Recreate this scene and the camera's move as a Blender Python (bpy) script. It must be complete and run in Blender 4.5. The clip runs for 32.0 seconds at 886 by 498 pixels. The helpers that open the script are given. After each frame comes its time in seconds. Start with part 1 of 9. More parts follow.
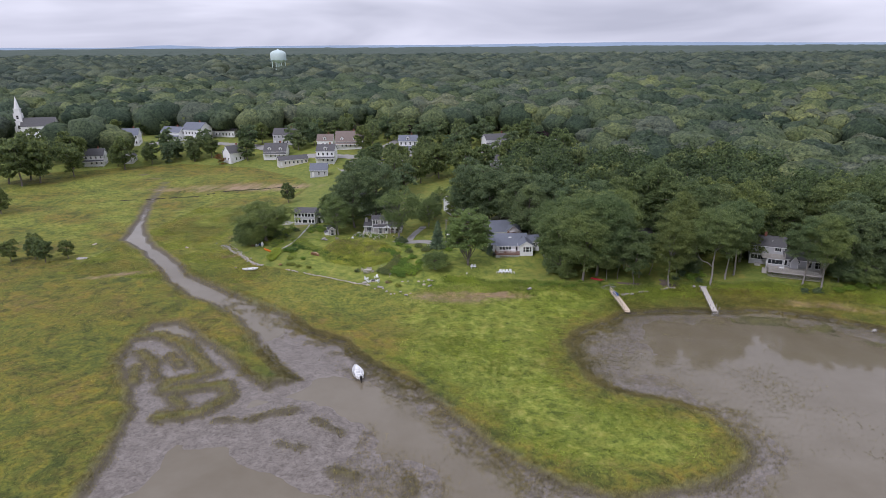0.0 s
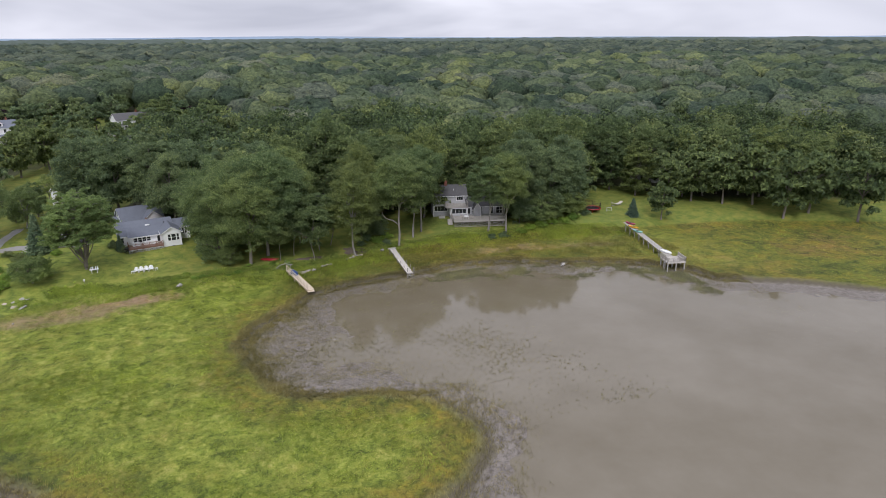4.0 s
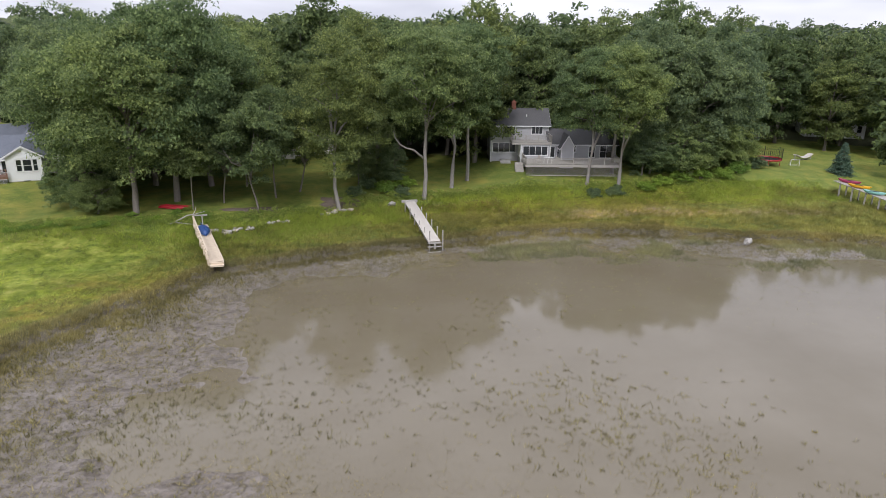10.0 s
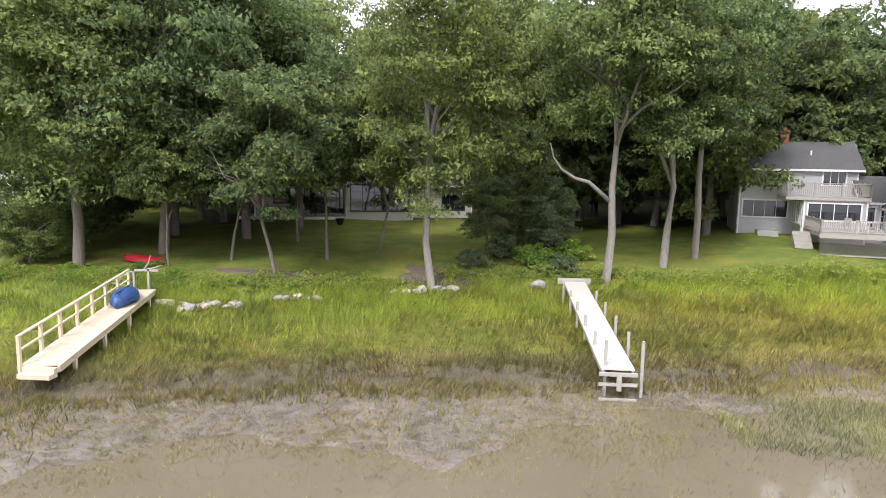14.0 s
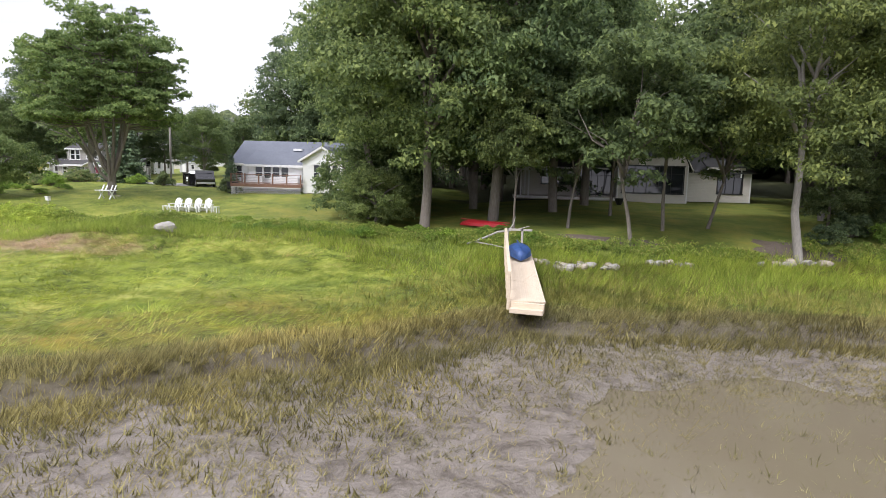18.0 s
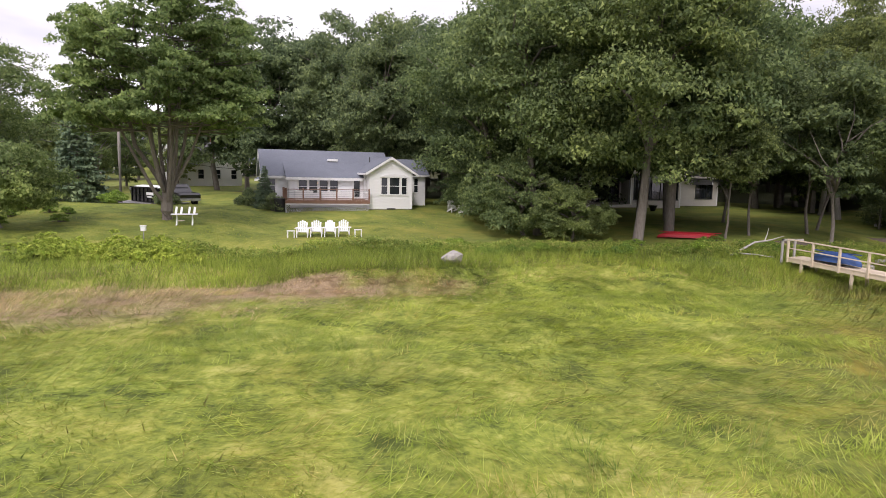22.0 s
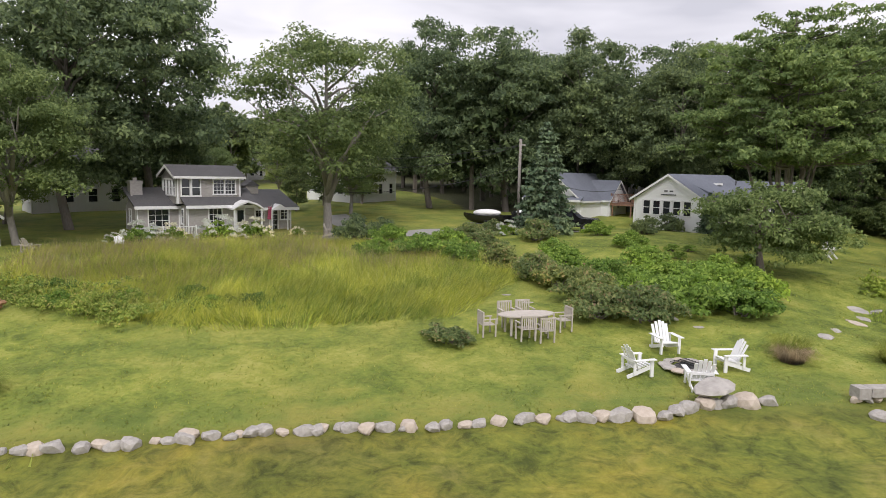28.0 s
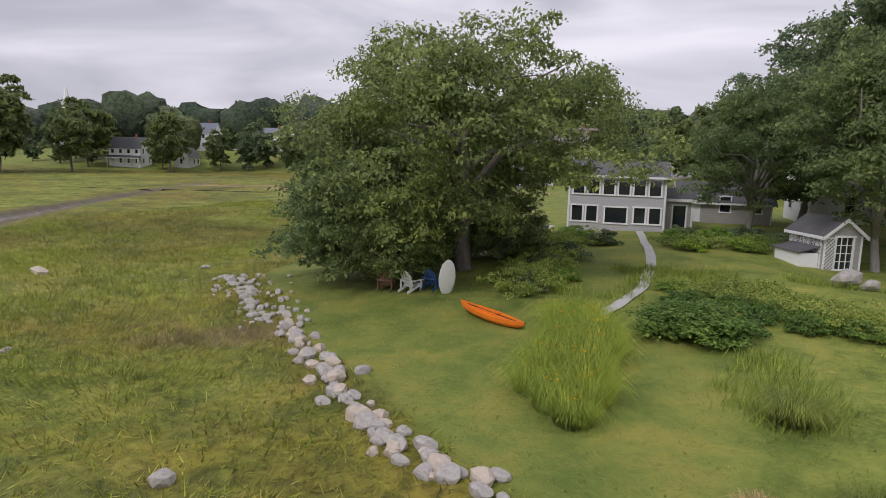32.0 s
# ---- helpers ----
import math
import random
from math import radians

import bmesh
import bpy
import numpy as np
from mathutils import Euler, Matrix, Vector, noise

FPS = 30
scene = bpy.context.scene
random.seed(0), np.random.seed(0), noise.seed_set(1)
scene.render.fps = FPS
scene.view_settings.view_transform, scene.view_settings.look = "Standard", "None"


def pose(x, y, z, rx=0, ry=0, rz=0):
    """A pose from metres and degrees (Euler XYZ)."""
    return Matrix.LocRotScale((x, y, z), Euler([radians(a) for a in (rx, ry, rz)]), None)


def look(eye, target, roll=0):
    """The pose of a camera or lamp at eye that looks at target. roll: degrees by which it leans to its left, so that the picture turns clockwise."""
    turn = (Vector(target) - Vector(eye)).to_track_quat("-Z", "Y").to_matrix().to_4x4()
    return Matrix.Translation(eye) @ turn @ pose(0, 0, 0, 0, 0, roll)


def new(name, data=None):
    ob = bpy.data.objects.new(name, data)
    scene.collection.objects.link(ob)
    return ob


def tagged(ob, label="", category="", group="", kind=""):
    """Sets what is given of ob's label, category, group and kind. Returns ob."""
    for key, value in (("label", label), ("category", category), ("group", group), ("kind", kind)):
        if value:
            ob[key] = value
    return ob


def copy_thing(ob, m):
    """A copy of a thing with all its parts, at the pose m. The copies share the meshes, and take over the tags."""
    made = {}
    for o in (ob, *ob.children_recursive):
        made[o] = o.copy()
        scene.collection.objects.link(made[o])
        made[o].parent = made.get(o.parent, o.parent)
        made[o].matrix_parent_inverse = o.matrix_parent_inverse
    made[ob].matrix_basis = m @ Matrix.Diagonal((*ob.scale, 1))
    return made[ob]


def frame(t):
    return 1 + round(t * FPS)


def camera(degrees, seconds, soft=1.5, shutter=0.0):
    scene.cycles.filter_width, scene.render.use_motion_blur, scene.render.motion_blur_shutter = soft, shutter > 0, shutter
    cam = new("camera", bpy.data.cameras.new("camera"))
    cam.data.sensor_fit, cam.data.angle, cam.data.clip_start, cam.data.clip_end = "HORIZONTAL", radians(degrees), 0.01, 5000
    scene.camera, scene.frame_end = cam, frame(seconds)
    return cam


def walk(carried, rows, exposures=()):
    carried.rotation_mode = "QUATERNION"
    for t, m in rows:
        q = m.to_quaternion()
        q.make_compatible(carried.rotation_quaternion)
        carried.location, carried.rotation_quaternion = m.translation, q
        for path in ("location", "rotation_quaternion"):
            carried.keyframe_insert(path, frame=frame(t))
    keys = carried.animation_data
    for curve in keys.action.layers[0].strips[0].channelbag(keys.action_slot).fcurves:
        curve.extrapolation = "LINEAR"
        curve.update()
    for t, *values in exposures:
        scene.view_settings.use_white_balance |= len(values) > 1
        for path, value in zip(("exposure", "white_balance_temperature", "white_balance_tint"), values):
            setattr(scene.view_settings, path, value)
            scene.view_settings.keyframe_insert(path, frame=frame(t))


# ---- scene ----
cam = camera(69.3, 32.0, 0.6)
PATH = [
    (0, (14.658, 6.429, 58.017), (14.353, 8.309, 57.407), -0.4),
    (0.5, (14.41, 9.993, 56.144), (14.228, 11.889, 55.535), -0.4),
    (1, (14.244, 13.737, 54.428), (14.284, 15.64, 53.817), -0.4),
    (1.5, (14.516, 17.186, 52.626), (14.802, 19.069, 52.015), -0.5),
    (2, (15.412, 20.478, 50.784), (15.943, 22.306, 50.172), -0.4),
    (2.5, (16.317, 23.968, 49.018), (16.936, 25.767, 48.403), -0.3),
    (3, (17.581, 27.75, 46.958), (18.213, 29.545, 46.341), -0.3),
    (3.5, (18.96, 31.602, 45.496), (19.598, 33.391, 44.868), -0.3),
    (5.5, (25.257, 47.626, 35.469), (25.904, 49.418, 34.862), 0.0),
    (6, (26.866, 52.108, 33.115), (27.515, 53.901, 32.51), 0.1),
    (6.5, (28.419, 56.68, 30.759), (29.076, 58.471, 30.158), 0.2),
    (7, (30.027, 61.278, 28.441), (30.699, 63.064, 27.843), 0.3),
    (7.5, (31.947, 65.831, 26.324), (32.619, 67.616, 25.723), 0.3),
    (8, (33.74, 70.526, 24.151), (34.411, 72.311, 23.549), 0.4),
    (8.5, (35.387, 75.322, 22.763), (36.062, 77.105, 22.16), 0.5),
    (9, (37.054, 80.195, 21.967), (37.724, 81.981, 21.364), 0.5),
    (9.5, (38.544, 84.902, 20.662), (39.149, 86.71, 20.057), 0.7),
    (10, (40.12, 89.671, 18.353), (40.579, 91.522, 17.753), 0.6),
    (10.5, (41.243, 94.362, 16.676), (41.704, 96.215, 16.082), 0.5),
    (11, (42.323, 99.229, 15.374), (42.782, 101.084, 14.782), 0.6),
    (11.5, (43.311, 104.363, 14.696), (43.782, 106.242, 14.196), 0.8),
    (12, (44.496, 109.351, 13.804), (44.974, 111.273, 13.527), 0.8),
    (12.5, (45.673, 114.204, 12.992), (46.142, 116.133, 12.747), 1.0),
    (13, (46.782, 118.62, 11.487), (47.239, 120.552, 11.247), 1.1),
    (13.5, (47.797, 122.107, 9.37), (48.166, 124.058, 9.135), 1.1),
    (14, (48.4, 123.694, 7.916), (48.271, 125.673, 7.661), 1.1),
    (14.5, (49.178, 125.326, 6.317), (48.596, 127.221, 6.051), 1.3),
    (16.5, (45.605, 124.43, 5.784), (45.023, 126.325, 5.517), 1.3),
    (17, (43.185, 123.656, 6.021), (42.606, 125.552, 5.756), 1.6),
    (17.5, (40.525, 122.864, 5.867), (39.937, 124.757, 5.603), 1.5),
    (18, (37.439, 121.996, 5.71), (36.86, 123.893, 5.449), 1.5),
    (18.5, (34.057, 121.16, 5.634), (33.553, 123.078, 5.376), 1.6),
    (19, (30.473, 120.488, 5.652), (30.118, 122.44, 5.399), 1.5),
    (19.5, (26.81, 120.117, 5.674), (26.602, 122.091, 5.426), 1.5),
    (20, (23.069, 119.946, 5.704), (22.932, 121.926, 5.454), 1.3),
    (20.5, (19.108, 119.873, 5.719), (19.069, 121.857, 5.474), 1.4),
    (21, (15.153, 120.148, 5.799), (15.285, 122.129, 5.555), 1.1),
    (21.5, (11.198, 120.753, 5.821), (11.467, 122.721, 5.585), 1.3),
    (22, (7.273, 121.508, 5.797), (7.559, 123.474, 5.564), 1.2),
    (22.5, (3.131, 122.187, 5.891), (3.419, 124.152, 5.656), 1.2),
    (23, (-1.241, 122.83, 6.019), (-0.957, 124.795, 5.779), 1.2),
    (23.5, (-5.655, 123.674, 5.962), (-5.35, 125.636, 5.726), 1.4),
    (24, (-10.387, 124.537, 6.096), (-10.01, 126.486, 5.858), 1.4),
    (24.5, (-14.901, 125.769, 6.093), (-14.427, 127.698, 5.857), 1.6),
    (26.5, (-30.624, 132.494, 6.226), (-29.683, 134.245, 6.008), 1.1),
    (27, (-34.961, 134.691, 6.434), (-33.993, 136.427, 6.211), 1.2),
    (27.5, (-39.563, 137.196, 6.83), (-38.582, 138.924, 6.598), 1.1),
    (28, (-44.231, 139.985, 7.274), (-43.235, 141.703, 7.037), 1.2),
    (28.5, (-48.691, 142.891, 7.624), (-47.683, 144.601, 7.386), 1.3),
    (29, (-52.522, 145.435, 7.742), (-51.554, 147.168, 7.504), 1.5),
    (29.5, (-55.195, 147.157, 7.779), (-54.362, 148.958, 7.532), 1.8),
    (30, (-56.726, 148.476, 7.697), (-56.176, 150.381, 7.438), 1.9),
    (30.5, (-57.34, 149.018, 7.659), (-57.025, 150.974, 7.391), 2.0),
    (31, (-57.311, 149.173, 7.655), (-57.23, 151.152, 7.378), 2.1),
    (31.5, (-57.226, 149.265, 7.676), (-57.508, 151.224, 7.389), 2.0),
    (32, (-57.152, 149.355, 7.649), (-57.837, 151.211, 7.355), 1.6),
]
walk(cam, [(t, look(eye, target, roll)) for t, eye, target, roll in PATH], [(0, -0.32, 5850, 20), (2, -0.27, 5950, 17), (6, -0.17, 6050, 15), (9, -0.12, 6050, 15), (11, 0.22, 6150, 15), (13, 0.1, 6250, 14), (14, 0.9, 6250, 14), (16, 0.86, 6150, 15), (18, 0.57, 6150, 16), (19, 0.5, 6050, 17), (20, 0.45, 6100, 18), (21, 0.38, 6200, 20), (23, 0.17, 6600, 23), (24.5, 0.12, 6600, 21), (27, 0.07, 6450, 16), (30, -0.1, 6400, 16), (31, -0.1, 6400, 16), (32, -0.42, 6250, 19)])

# ---------------------------------------------------------------- world and sun
world = bpy.data.worlds.new("sky")
scene.world = world
world.use_nodes = True
wt = world.node_tree
wt.nodes.clear()


def wnode(kind, **kw):
    n = wt.nodes.new(kind)
    for k, v in kw.items():
        n.inputs[k].default_value = v
    return n


sky = wt.nodes.new("ShaderNodeTexSky")
sky.sky_type = "NISHITA"
sky.sun_disc = False
sky.sun_elevation = radians(46)
sky.sun_rotation = radians(200)
sky.dust_density = 4.0
w_co = wt.nodes.new("ShaderNodeTexCoord")
w_map = wt.nodes.new("ShaderNodeMapping")
w_map.inputs["Scale"].default_value = (1.3, 1.3, 6.0)
cloud = wnode("ShaderNodeTexNoise", Scale=1.7, Detail=4.0, Roughness=0.5, Distortion=0.5)
ramp = wt.nodes.new("ShaderNodeValToRGB")
ramp.color_ramp.elements[0].position, ramp.color_ramp.elements[0].color = 0.34, (7.0, 7.1, 7.6, 1)
ramp.color_ramp.elements[1].position, ramp.color_ramp.elements[1].color = 0.66, (12.2, 12.1, 12.3, 1)
w_mix = wt.nodes.new("ShaderNodeMixRGB")
w_mix.inputs[0].default_value = 0.92
w_bg = wnode("ShaderNodeBackground", Strength=0.1)
w_out = wt.nodes.new("ShaderNodeOutputWorld")
wt.links.new(w_co.outputs["Generated"], w_map.inputs[0])
wt.links.new(w_map.outputs[0], cloud.inputs["Vector"])
wt.links.new(cloud.outputs[0], ramp.inputs[0])
wt.links.new(sky.outputs[0], w_mix.inputs[1])
wt.links.new(ramp.outputs[0], w_mix.inputs[2])
# An overcast sky is brightest overhead.
w_sep = wt.nodes.new("ShaderNodeSeparateXYZ")
w_high = wnode("ShaderNodeMapRange", **{"From Min": 0.35, "From Max": 1.0, "To Min": 1.0, "To Max": 1.4})
w_gain = wt.nodes.new("ShaderNodeVectorMath")
w_gain.operation = "SCALE"
wt.links.new(w_co.outputs["Generated"], w_sep.inputs[0])
wt.links.new(w_sep.outputs["Z"], w_high.inputs["Value"])
wt.links.new(w_mix.outputs[0], w_gain.inputs[0])
wt.links.new(w_high.outputs[0], w_gain.inputs["Scale"])
wt.links.new(w_gain.outputs[0], w_bg.inputs[0])
wt.links.new(w_bg.outputs[0], w_out.inputs[0])

sun = new("sun", bpy.data.lights.new("sun", "SUN"))
sun.data.energy, sun.data.angle, sun.data.color = 1.7, radians(14), (1.0, 0.97, 0.92)
sun.matrix_world = look((0, 0, 64), (26, 55, 0))

# ---------------------------------------------------------------- materials
def material(name, rough=0.7, metal=0.0, spec=0.5):
    m = bpy.data.materials.new(name)
    m.use_nodes = True
    b = m.node_tree.nodes["Principled BSDF"]
    b.inputs["Roughness"].default_value = rough
    b.inputs["Metallic"].default_value = metal
    b.inputs["Specular IOR Level"].default_value = spec
    return m, m.node_tree, b


def col(c):
    return (c[0], c[1], c[2], 1.0)


def ramp_node(nt, stops):
    r = nt.nodes.new("ShaderNodeValToRGB")
    while len(r.color_ramp.elements) < len(stops):
        r.color_ramp.elements.new(0.5)
    for e, (p, c) in zip(r.color_ramp.elements, stops):
        e.position, e.color = p, col(c)
    return r


def noise_node(nt, scale, detail=4.0, rough=0.6, vec=None, distort=0.0):
    n = nt.nodes.new("ShaderNodeTexNoise")
    n.inputs["Scale"].default_value = scale
    n.inputs["Detail"].default_value = detail
    n.inputs["Roughness"].default_value = rough
    n.inputs["Distortion"].default_value = distort
    if vec is not None:
        nt.links.new(vec, n.inputs["Vector"])
    return n


def coords(nt, kind="Object", scale=(1, 1, 1)):
    c = nt.nodes.new("ShaderNodeTexCoord")
    m = nt.nodes.new("ShaderNodeMapping")
    m.inputs["Scale"].default_value = scale
    nt.links.new(c.outputs[kind], m.inputs[0])
    return m.outputs[0]


def mix(nt, fac, a, b, mode="MIX"):
    n = nt.nodes.new("ShaderNodeMixRGB")
    n.blend_type = mode
    for i, v in ((0, fac), (1, a), (2, b)):
        if isinstance(v, (int, float)):
            n.inputs[i].default_value = v if i == 0 else (v, v, v, 1)
        elif isinstance(v, tuple):
            n.inputs[i].default_value = col(v)
        else:
            nt.links.new(v, n.inputs[i])
    return n.outputs[0]


def bump(nt, b, height, strength=0.3, dist=0.05):
    n = nt.nodes.new("ShaderNodeBump")
    n.inputs["Strength"].default_value = strength
    n.inputs["Distance"].default_value = dist
    nt.links.new(height, n.inputs["Height"])
    nt.links.new(n.outputs[0], b.inputs["Normal"])


def grainy(name, a, b2, scale=6.0, rough=0.75, big=0.4, bump_s=0.25, stretch=(1, 1, 1), metal=0.0, spec=0.4, kind="Object"):
    """A surface of two tones mottled at two scales, with fine relief."""
    m, nt, b = material(name, rough, metal, spec)
    v = coords(nt, kind, stretch)
    n1 = noise_node(nt, scale, 6, 0.65, v)
    n2 = noise_node(nt, scale * 0.13, 3, 0.5, v)
    r1 = ramp_node(nt, [(0.3, a), (0.7, b2)])
    nt.links.new(n1.outputs[0], r1.inputs[0])
    dark = tuple(0.72 * q for q in a)
    out = mix(nt, big, r1.outputs[0], mix(nt, n2.outputs[0], dark, b2))
    nt.links.new(out, b.inputs["Base Color"])
    bump(nt, b, n1.outputs[0], bump_s, 0.02)
    return m


def leafy(name, stops, trans=0.25, rough=0.6, lift=0.3, streak=0.0):
    """Leaves or blades: each island its own tone, some light passing through."""
    m, nt, b = material(name, rough, 0.0, 0.2)
    g = nt.nodes.new("ShaderNodeNewGeometry")
    oi = nt.nodes.new("ShaderNodeObjectInfo")
    r = ramp_node(nt, stops)
    nt.links.new(g.outputs["Random Per Island"], r.inputs[0])
    v = coords(nt, "Object")
    n = noise_node(nt, 0.35, 3, 0.6, v)
    tone = ramp_node(nt, [(0.3, (0.7, 0.73, 0.75)), (0.72, (1.22, 1.18, 1.05))])
    nt.links.new(n.outputs[0], tone.inputs[0])
    c = mix(nt, 1.0, r.outputs[0], tone.outputs[0], "MULTIPLY")
    n3 = noise_node(nt, 0.02, 7, 0.78, v)
    wide = ramp_node(nt, [(0.3, (0.66, 0.70, 0.78)), (0.5, (1.0, 1.0, 1.0)), (0.7, (1.4, 1.3, 1.05))])
    nt.links.new(n3.outputs[0], wide.inputs[0])
    c = mix(nt, 1.0, c, wide.outputs[0], "MULTIPLY")
    if streak:
        n4 = noise_node(nt, 0.55, 4, 0.6, coords(nt, "Object", (1, 1.6, 1)), 2.2)
        sr = ramp_node(nt, [(0.36, (0.52, 0.60, 0.55)), (0.5, (1.0, 1.0, 1.0)), (0.64, (1.42, 1.36, 1.5))])
        nt.links.new(n4.outputs[0], sr.inputs[0])
        c = mix(nt, streak, c, mix(nt, 1.0, c, sr.outputs[0], "MULTIPLY"))
    # Blades and leaves turn their faces to the sky: the shading follows.
    up = nt.nodes.new("ShaderNodeVectorMath")
    up.operation = "MULTIPLY_ADD"
    up.inputs[1].default_value = (1 - lift, 1 - lift, 1 - lift)
    up.inputs[2].default_value = (0, 0, lift)
    nrm = nt.nodes.new("ShaderNodeVectorMath")
    nrm.operation = "NORMALIZE"
    nt.links.new(g.outputs["Normal"], up.inputs[0])
    nt.links.new(up.outputs[0], nrm.inputs[0])
    nt.links.new(nrm.outputs[0], b.inputs["Normal"])
    t2 = ramp_node(nt, [(0.0, (0.80, 0.85, 0.90)), (0.5, (1.0, 1.0, 1.0)), (1.0, (1.16, 1.09, 0.92))])
    nt.links.new(oi.outputs["Random"], t2.inputs[0])
    c = mix(nt, 1.0, c, t2.outputs[0], "MULTIPLY")
    nt.links.new(c, b.inputs["Base Color"])
    tr = nt.nodes.new("ShaderNodeBsdfTranslucent")
    nt.links.new(c, tr.inputs[0])
    ms = nt.nodes.new("ShaderNodeMixShader")
    ms.inputs[0].default_value = trans
    out = nt.nodes["Material Output"]
    nt.links.new(b.outputs[0], ms.inputs[1])
    nt.links.new(tr.outputs[0], ms.inputs[2])
    nt.links.new(ms.outputs[0], out.inputs[0])
    return m


def siding(name, a, b2, pitch=0.12, rough=0.6, bump_s=0.6):
    """Lapped boards or shingle courses: courses as fine relief, weathering as tone."""
    m, nt, b = material(name, rough, 0.0, 0.35)
    v = coords(nt, "Object")
    w = nt.nodes.new("ShaderNodeTexWave")
    w.wave_type, w.bands_direction, w.wave_profile = "BANDS", "Z", "SAW"
    w.inputs["Scale"].default_value = 0.314 / pitch
    w.inputs["Distortion"].default_value = 0.0
    nt.links.new(v, w.inputs["Vector"])
    v2 = coords(nt, "Object", (1, 1, 3))
    n1 = noise_node(nt, 5, 6, 0.7, v2)
    n2 = noise_node(nt, 0.7, 3, 0.5, v2)
    r = ramp_node(nt, [(0.3, a), (0.7, b2)])
    nt.links.new(n1.outputs[0], r.inputs[0])
    c = mix(nt, 0.3, r.outputs[0], mix(nt, n2.outputs[0], a, b2))
    nt.links.new(c, b.inputs["Base Color"])
    bump(nt, b, w.outputs[0], bump_s, 0.02)
    return m


WHITE = siding("white clapboard", (0.80, 0.805, 0.81), (0.88, 0.88, 0.88), 0.12)
WHITE_TRIM = grainy("white trim paint", (0.76, 0.76, 0.76), (0.84, 0.84, 0.83), 3, 0.5, 0.3, 0.05)
GREY_SIDING = siding("pale grey clapboard", (0.42, 0.42, 0.44), (0.52, 0.52, 0.53), 0.12)
TAUPE_SIDING = siding("weathered taupe clapboard", (0.56, 0.53, 0.49), (0.68, 0.65, 0.60), 0.14)
SHINGLE = siding("weathered cedar shingle", (0.31, 0.29, 0.275), (0.50, 0.475, 0.45), 0.13, 0.85, 0.9)
ROOF_BLUE = grainy("blue-grey asphalt shingle", (0.13, 0.145, 0.18), (0.21, 0.225, 0.26), 9, 0.9, 0.4, 0.5)
ROOF_GREY = grainy("grey asphalt shingle", (0.075, 0.075, 0.08), (0.145, 0.14, 0.14), 9, 0.9, 0.4, 0.5)
ROOF_DARK = grainy("dark asphalt shingle", (0.055, 0.055, 0.06), (0.11, 0.11, 0.11), 9, 0.9, 0.4, 0.5)
ROOF_BROWN = grainy("brown asphalt shingle", (0.17, 0.135, 0.115), (0.26, 0.21, 0.185), 9, 0.9, 0.4, 0.5)
BLACK_TRIM = grainy("black painted frame", (0.012, 0.012, 0.014), (0.03, 0.03, 0.032), 5, 0.4, 0.3, 0.05)
RAW_WOOD = grainy("fresh pale lumber", (0.58, 0.47, 0.345), (0.73, 0.62, 0.48), 3, 0.7, 0.3, 0.15, (1, 8, 8))
OLD_WOOD = grainy("silver weathered wood", (0.30, 0.28, 0.25), (0.50, 0.47, 0.43), 4, 0.85, 0.4, 0.3, (1, 6, 6))
PALE_DECK = grainy("sun-bleached decking", (0.50, 0.46, 0.41), (0.66, 0.61, 0.55), 4, 0.8, 0.3, 0.2, (6, 1, 6))
RED_WOOD = grainy("red-brown stained deck wood", (0.17, 0.09, 0.06), (0.29, 0.165, 0.115), 4, 0.7, 0.3, 0.2)
BARK = grainy("grey-brown bark", (0.10, 0.085, 0.07), (0.26, 0.23, 0.20), 5, 0.95, 0.4, 0.9, (3, 3, 0.7))
PALE_BARK = grainy("pale grey bark", (0.17, 0.155, 0.14), (0.36, 0.335, 0.30), 5, 0.9, 0.4, 0.7, (3, 3, 0.7))
BIRCH_BARK = grainy("white birch bark", (0.50, 0.48, 0.45), (0.72, 0.70, 0.67), 5, 0.8, 0.4, 0.4, (1, 1, 4))
GRANITE = grainy("pale granite", (0.25, 0.235, 0.215), (0.53, 0.495, 0.45), 4.5, 0.85, 0.5, 0.8)
GRANITE_TAN = grainy("tan fieldstone", (0.40, 0.33, 0.26), (0.62, 0.54, 0.45), 4.5, 0.85, 0.5, 0.8)
BRICK = grainy("red brick", (0.20, 0.075, 0.05), (0.32, 0.14, 0.10), 8, 0.9, 0.4, 0.5)
CONCRETE = grainy("pale concrete", (0.40, 0.39, 0.37), (0.54, 0.53, 0.50), 5, 0.9, 0.4, 0.3)
ASPHALT = grainy("pale gravel drive", (0.26, 0.25, 0.235), (0.40, 0.385, 0.36), 7, 0.95, 0.4, 0.4)
PLASTIC_WHITE = grainy("white resin", (0.80, 0.80, 0.80), (0.86, 0.86, 0.85), 4, 0.4, 0.2, 0.03)
TEAK = grainy("grey weathered teak", (0.40, 0.36, 0.31), (0.58, 0.53, 0.47), 6, 0.8, 0.4, 0.2)
ORANGE = grainy("orange kayak plastic", (0.80, 0.17, 0.015), (0.90, 0.23, 0.02), 3, 0.4, 0.2, 0.03)
RED_HULL = grainy("red canoe plastic", (0.281, 0.011, 0.018), (0.391, 0.018, 0.027), 3, 0.4, 0.2, 0.03)
BLUE_HULL = grainy("blue boat paint", (0.03, 0.07, 0.20), (0.05, 0.11, 0.30), 3, 0.45, 0.2, 0.05)
YELLOW = grainy("yellow kayak plastic", (0.75, 0.38, 0.02), (0.85, 0.47, 0.03), 3, 0.4, 0.2, 0.03)
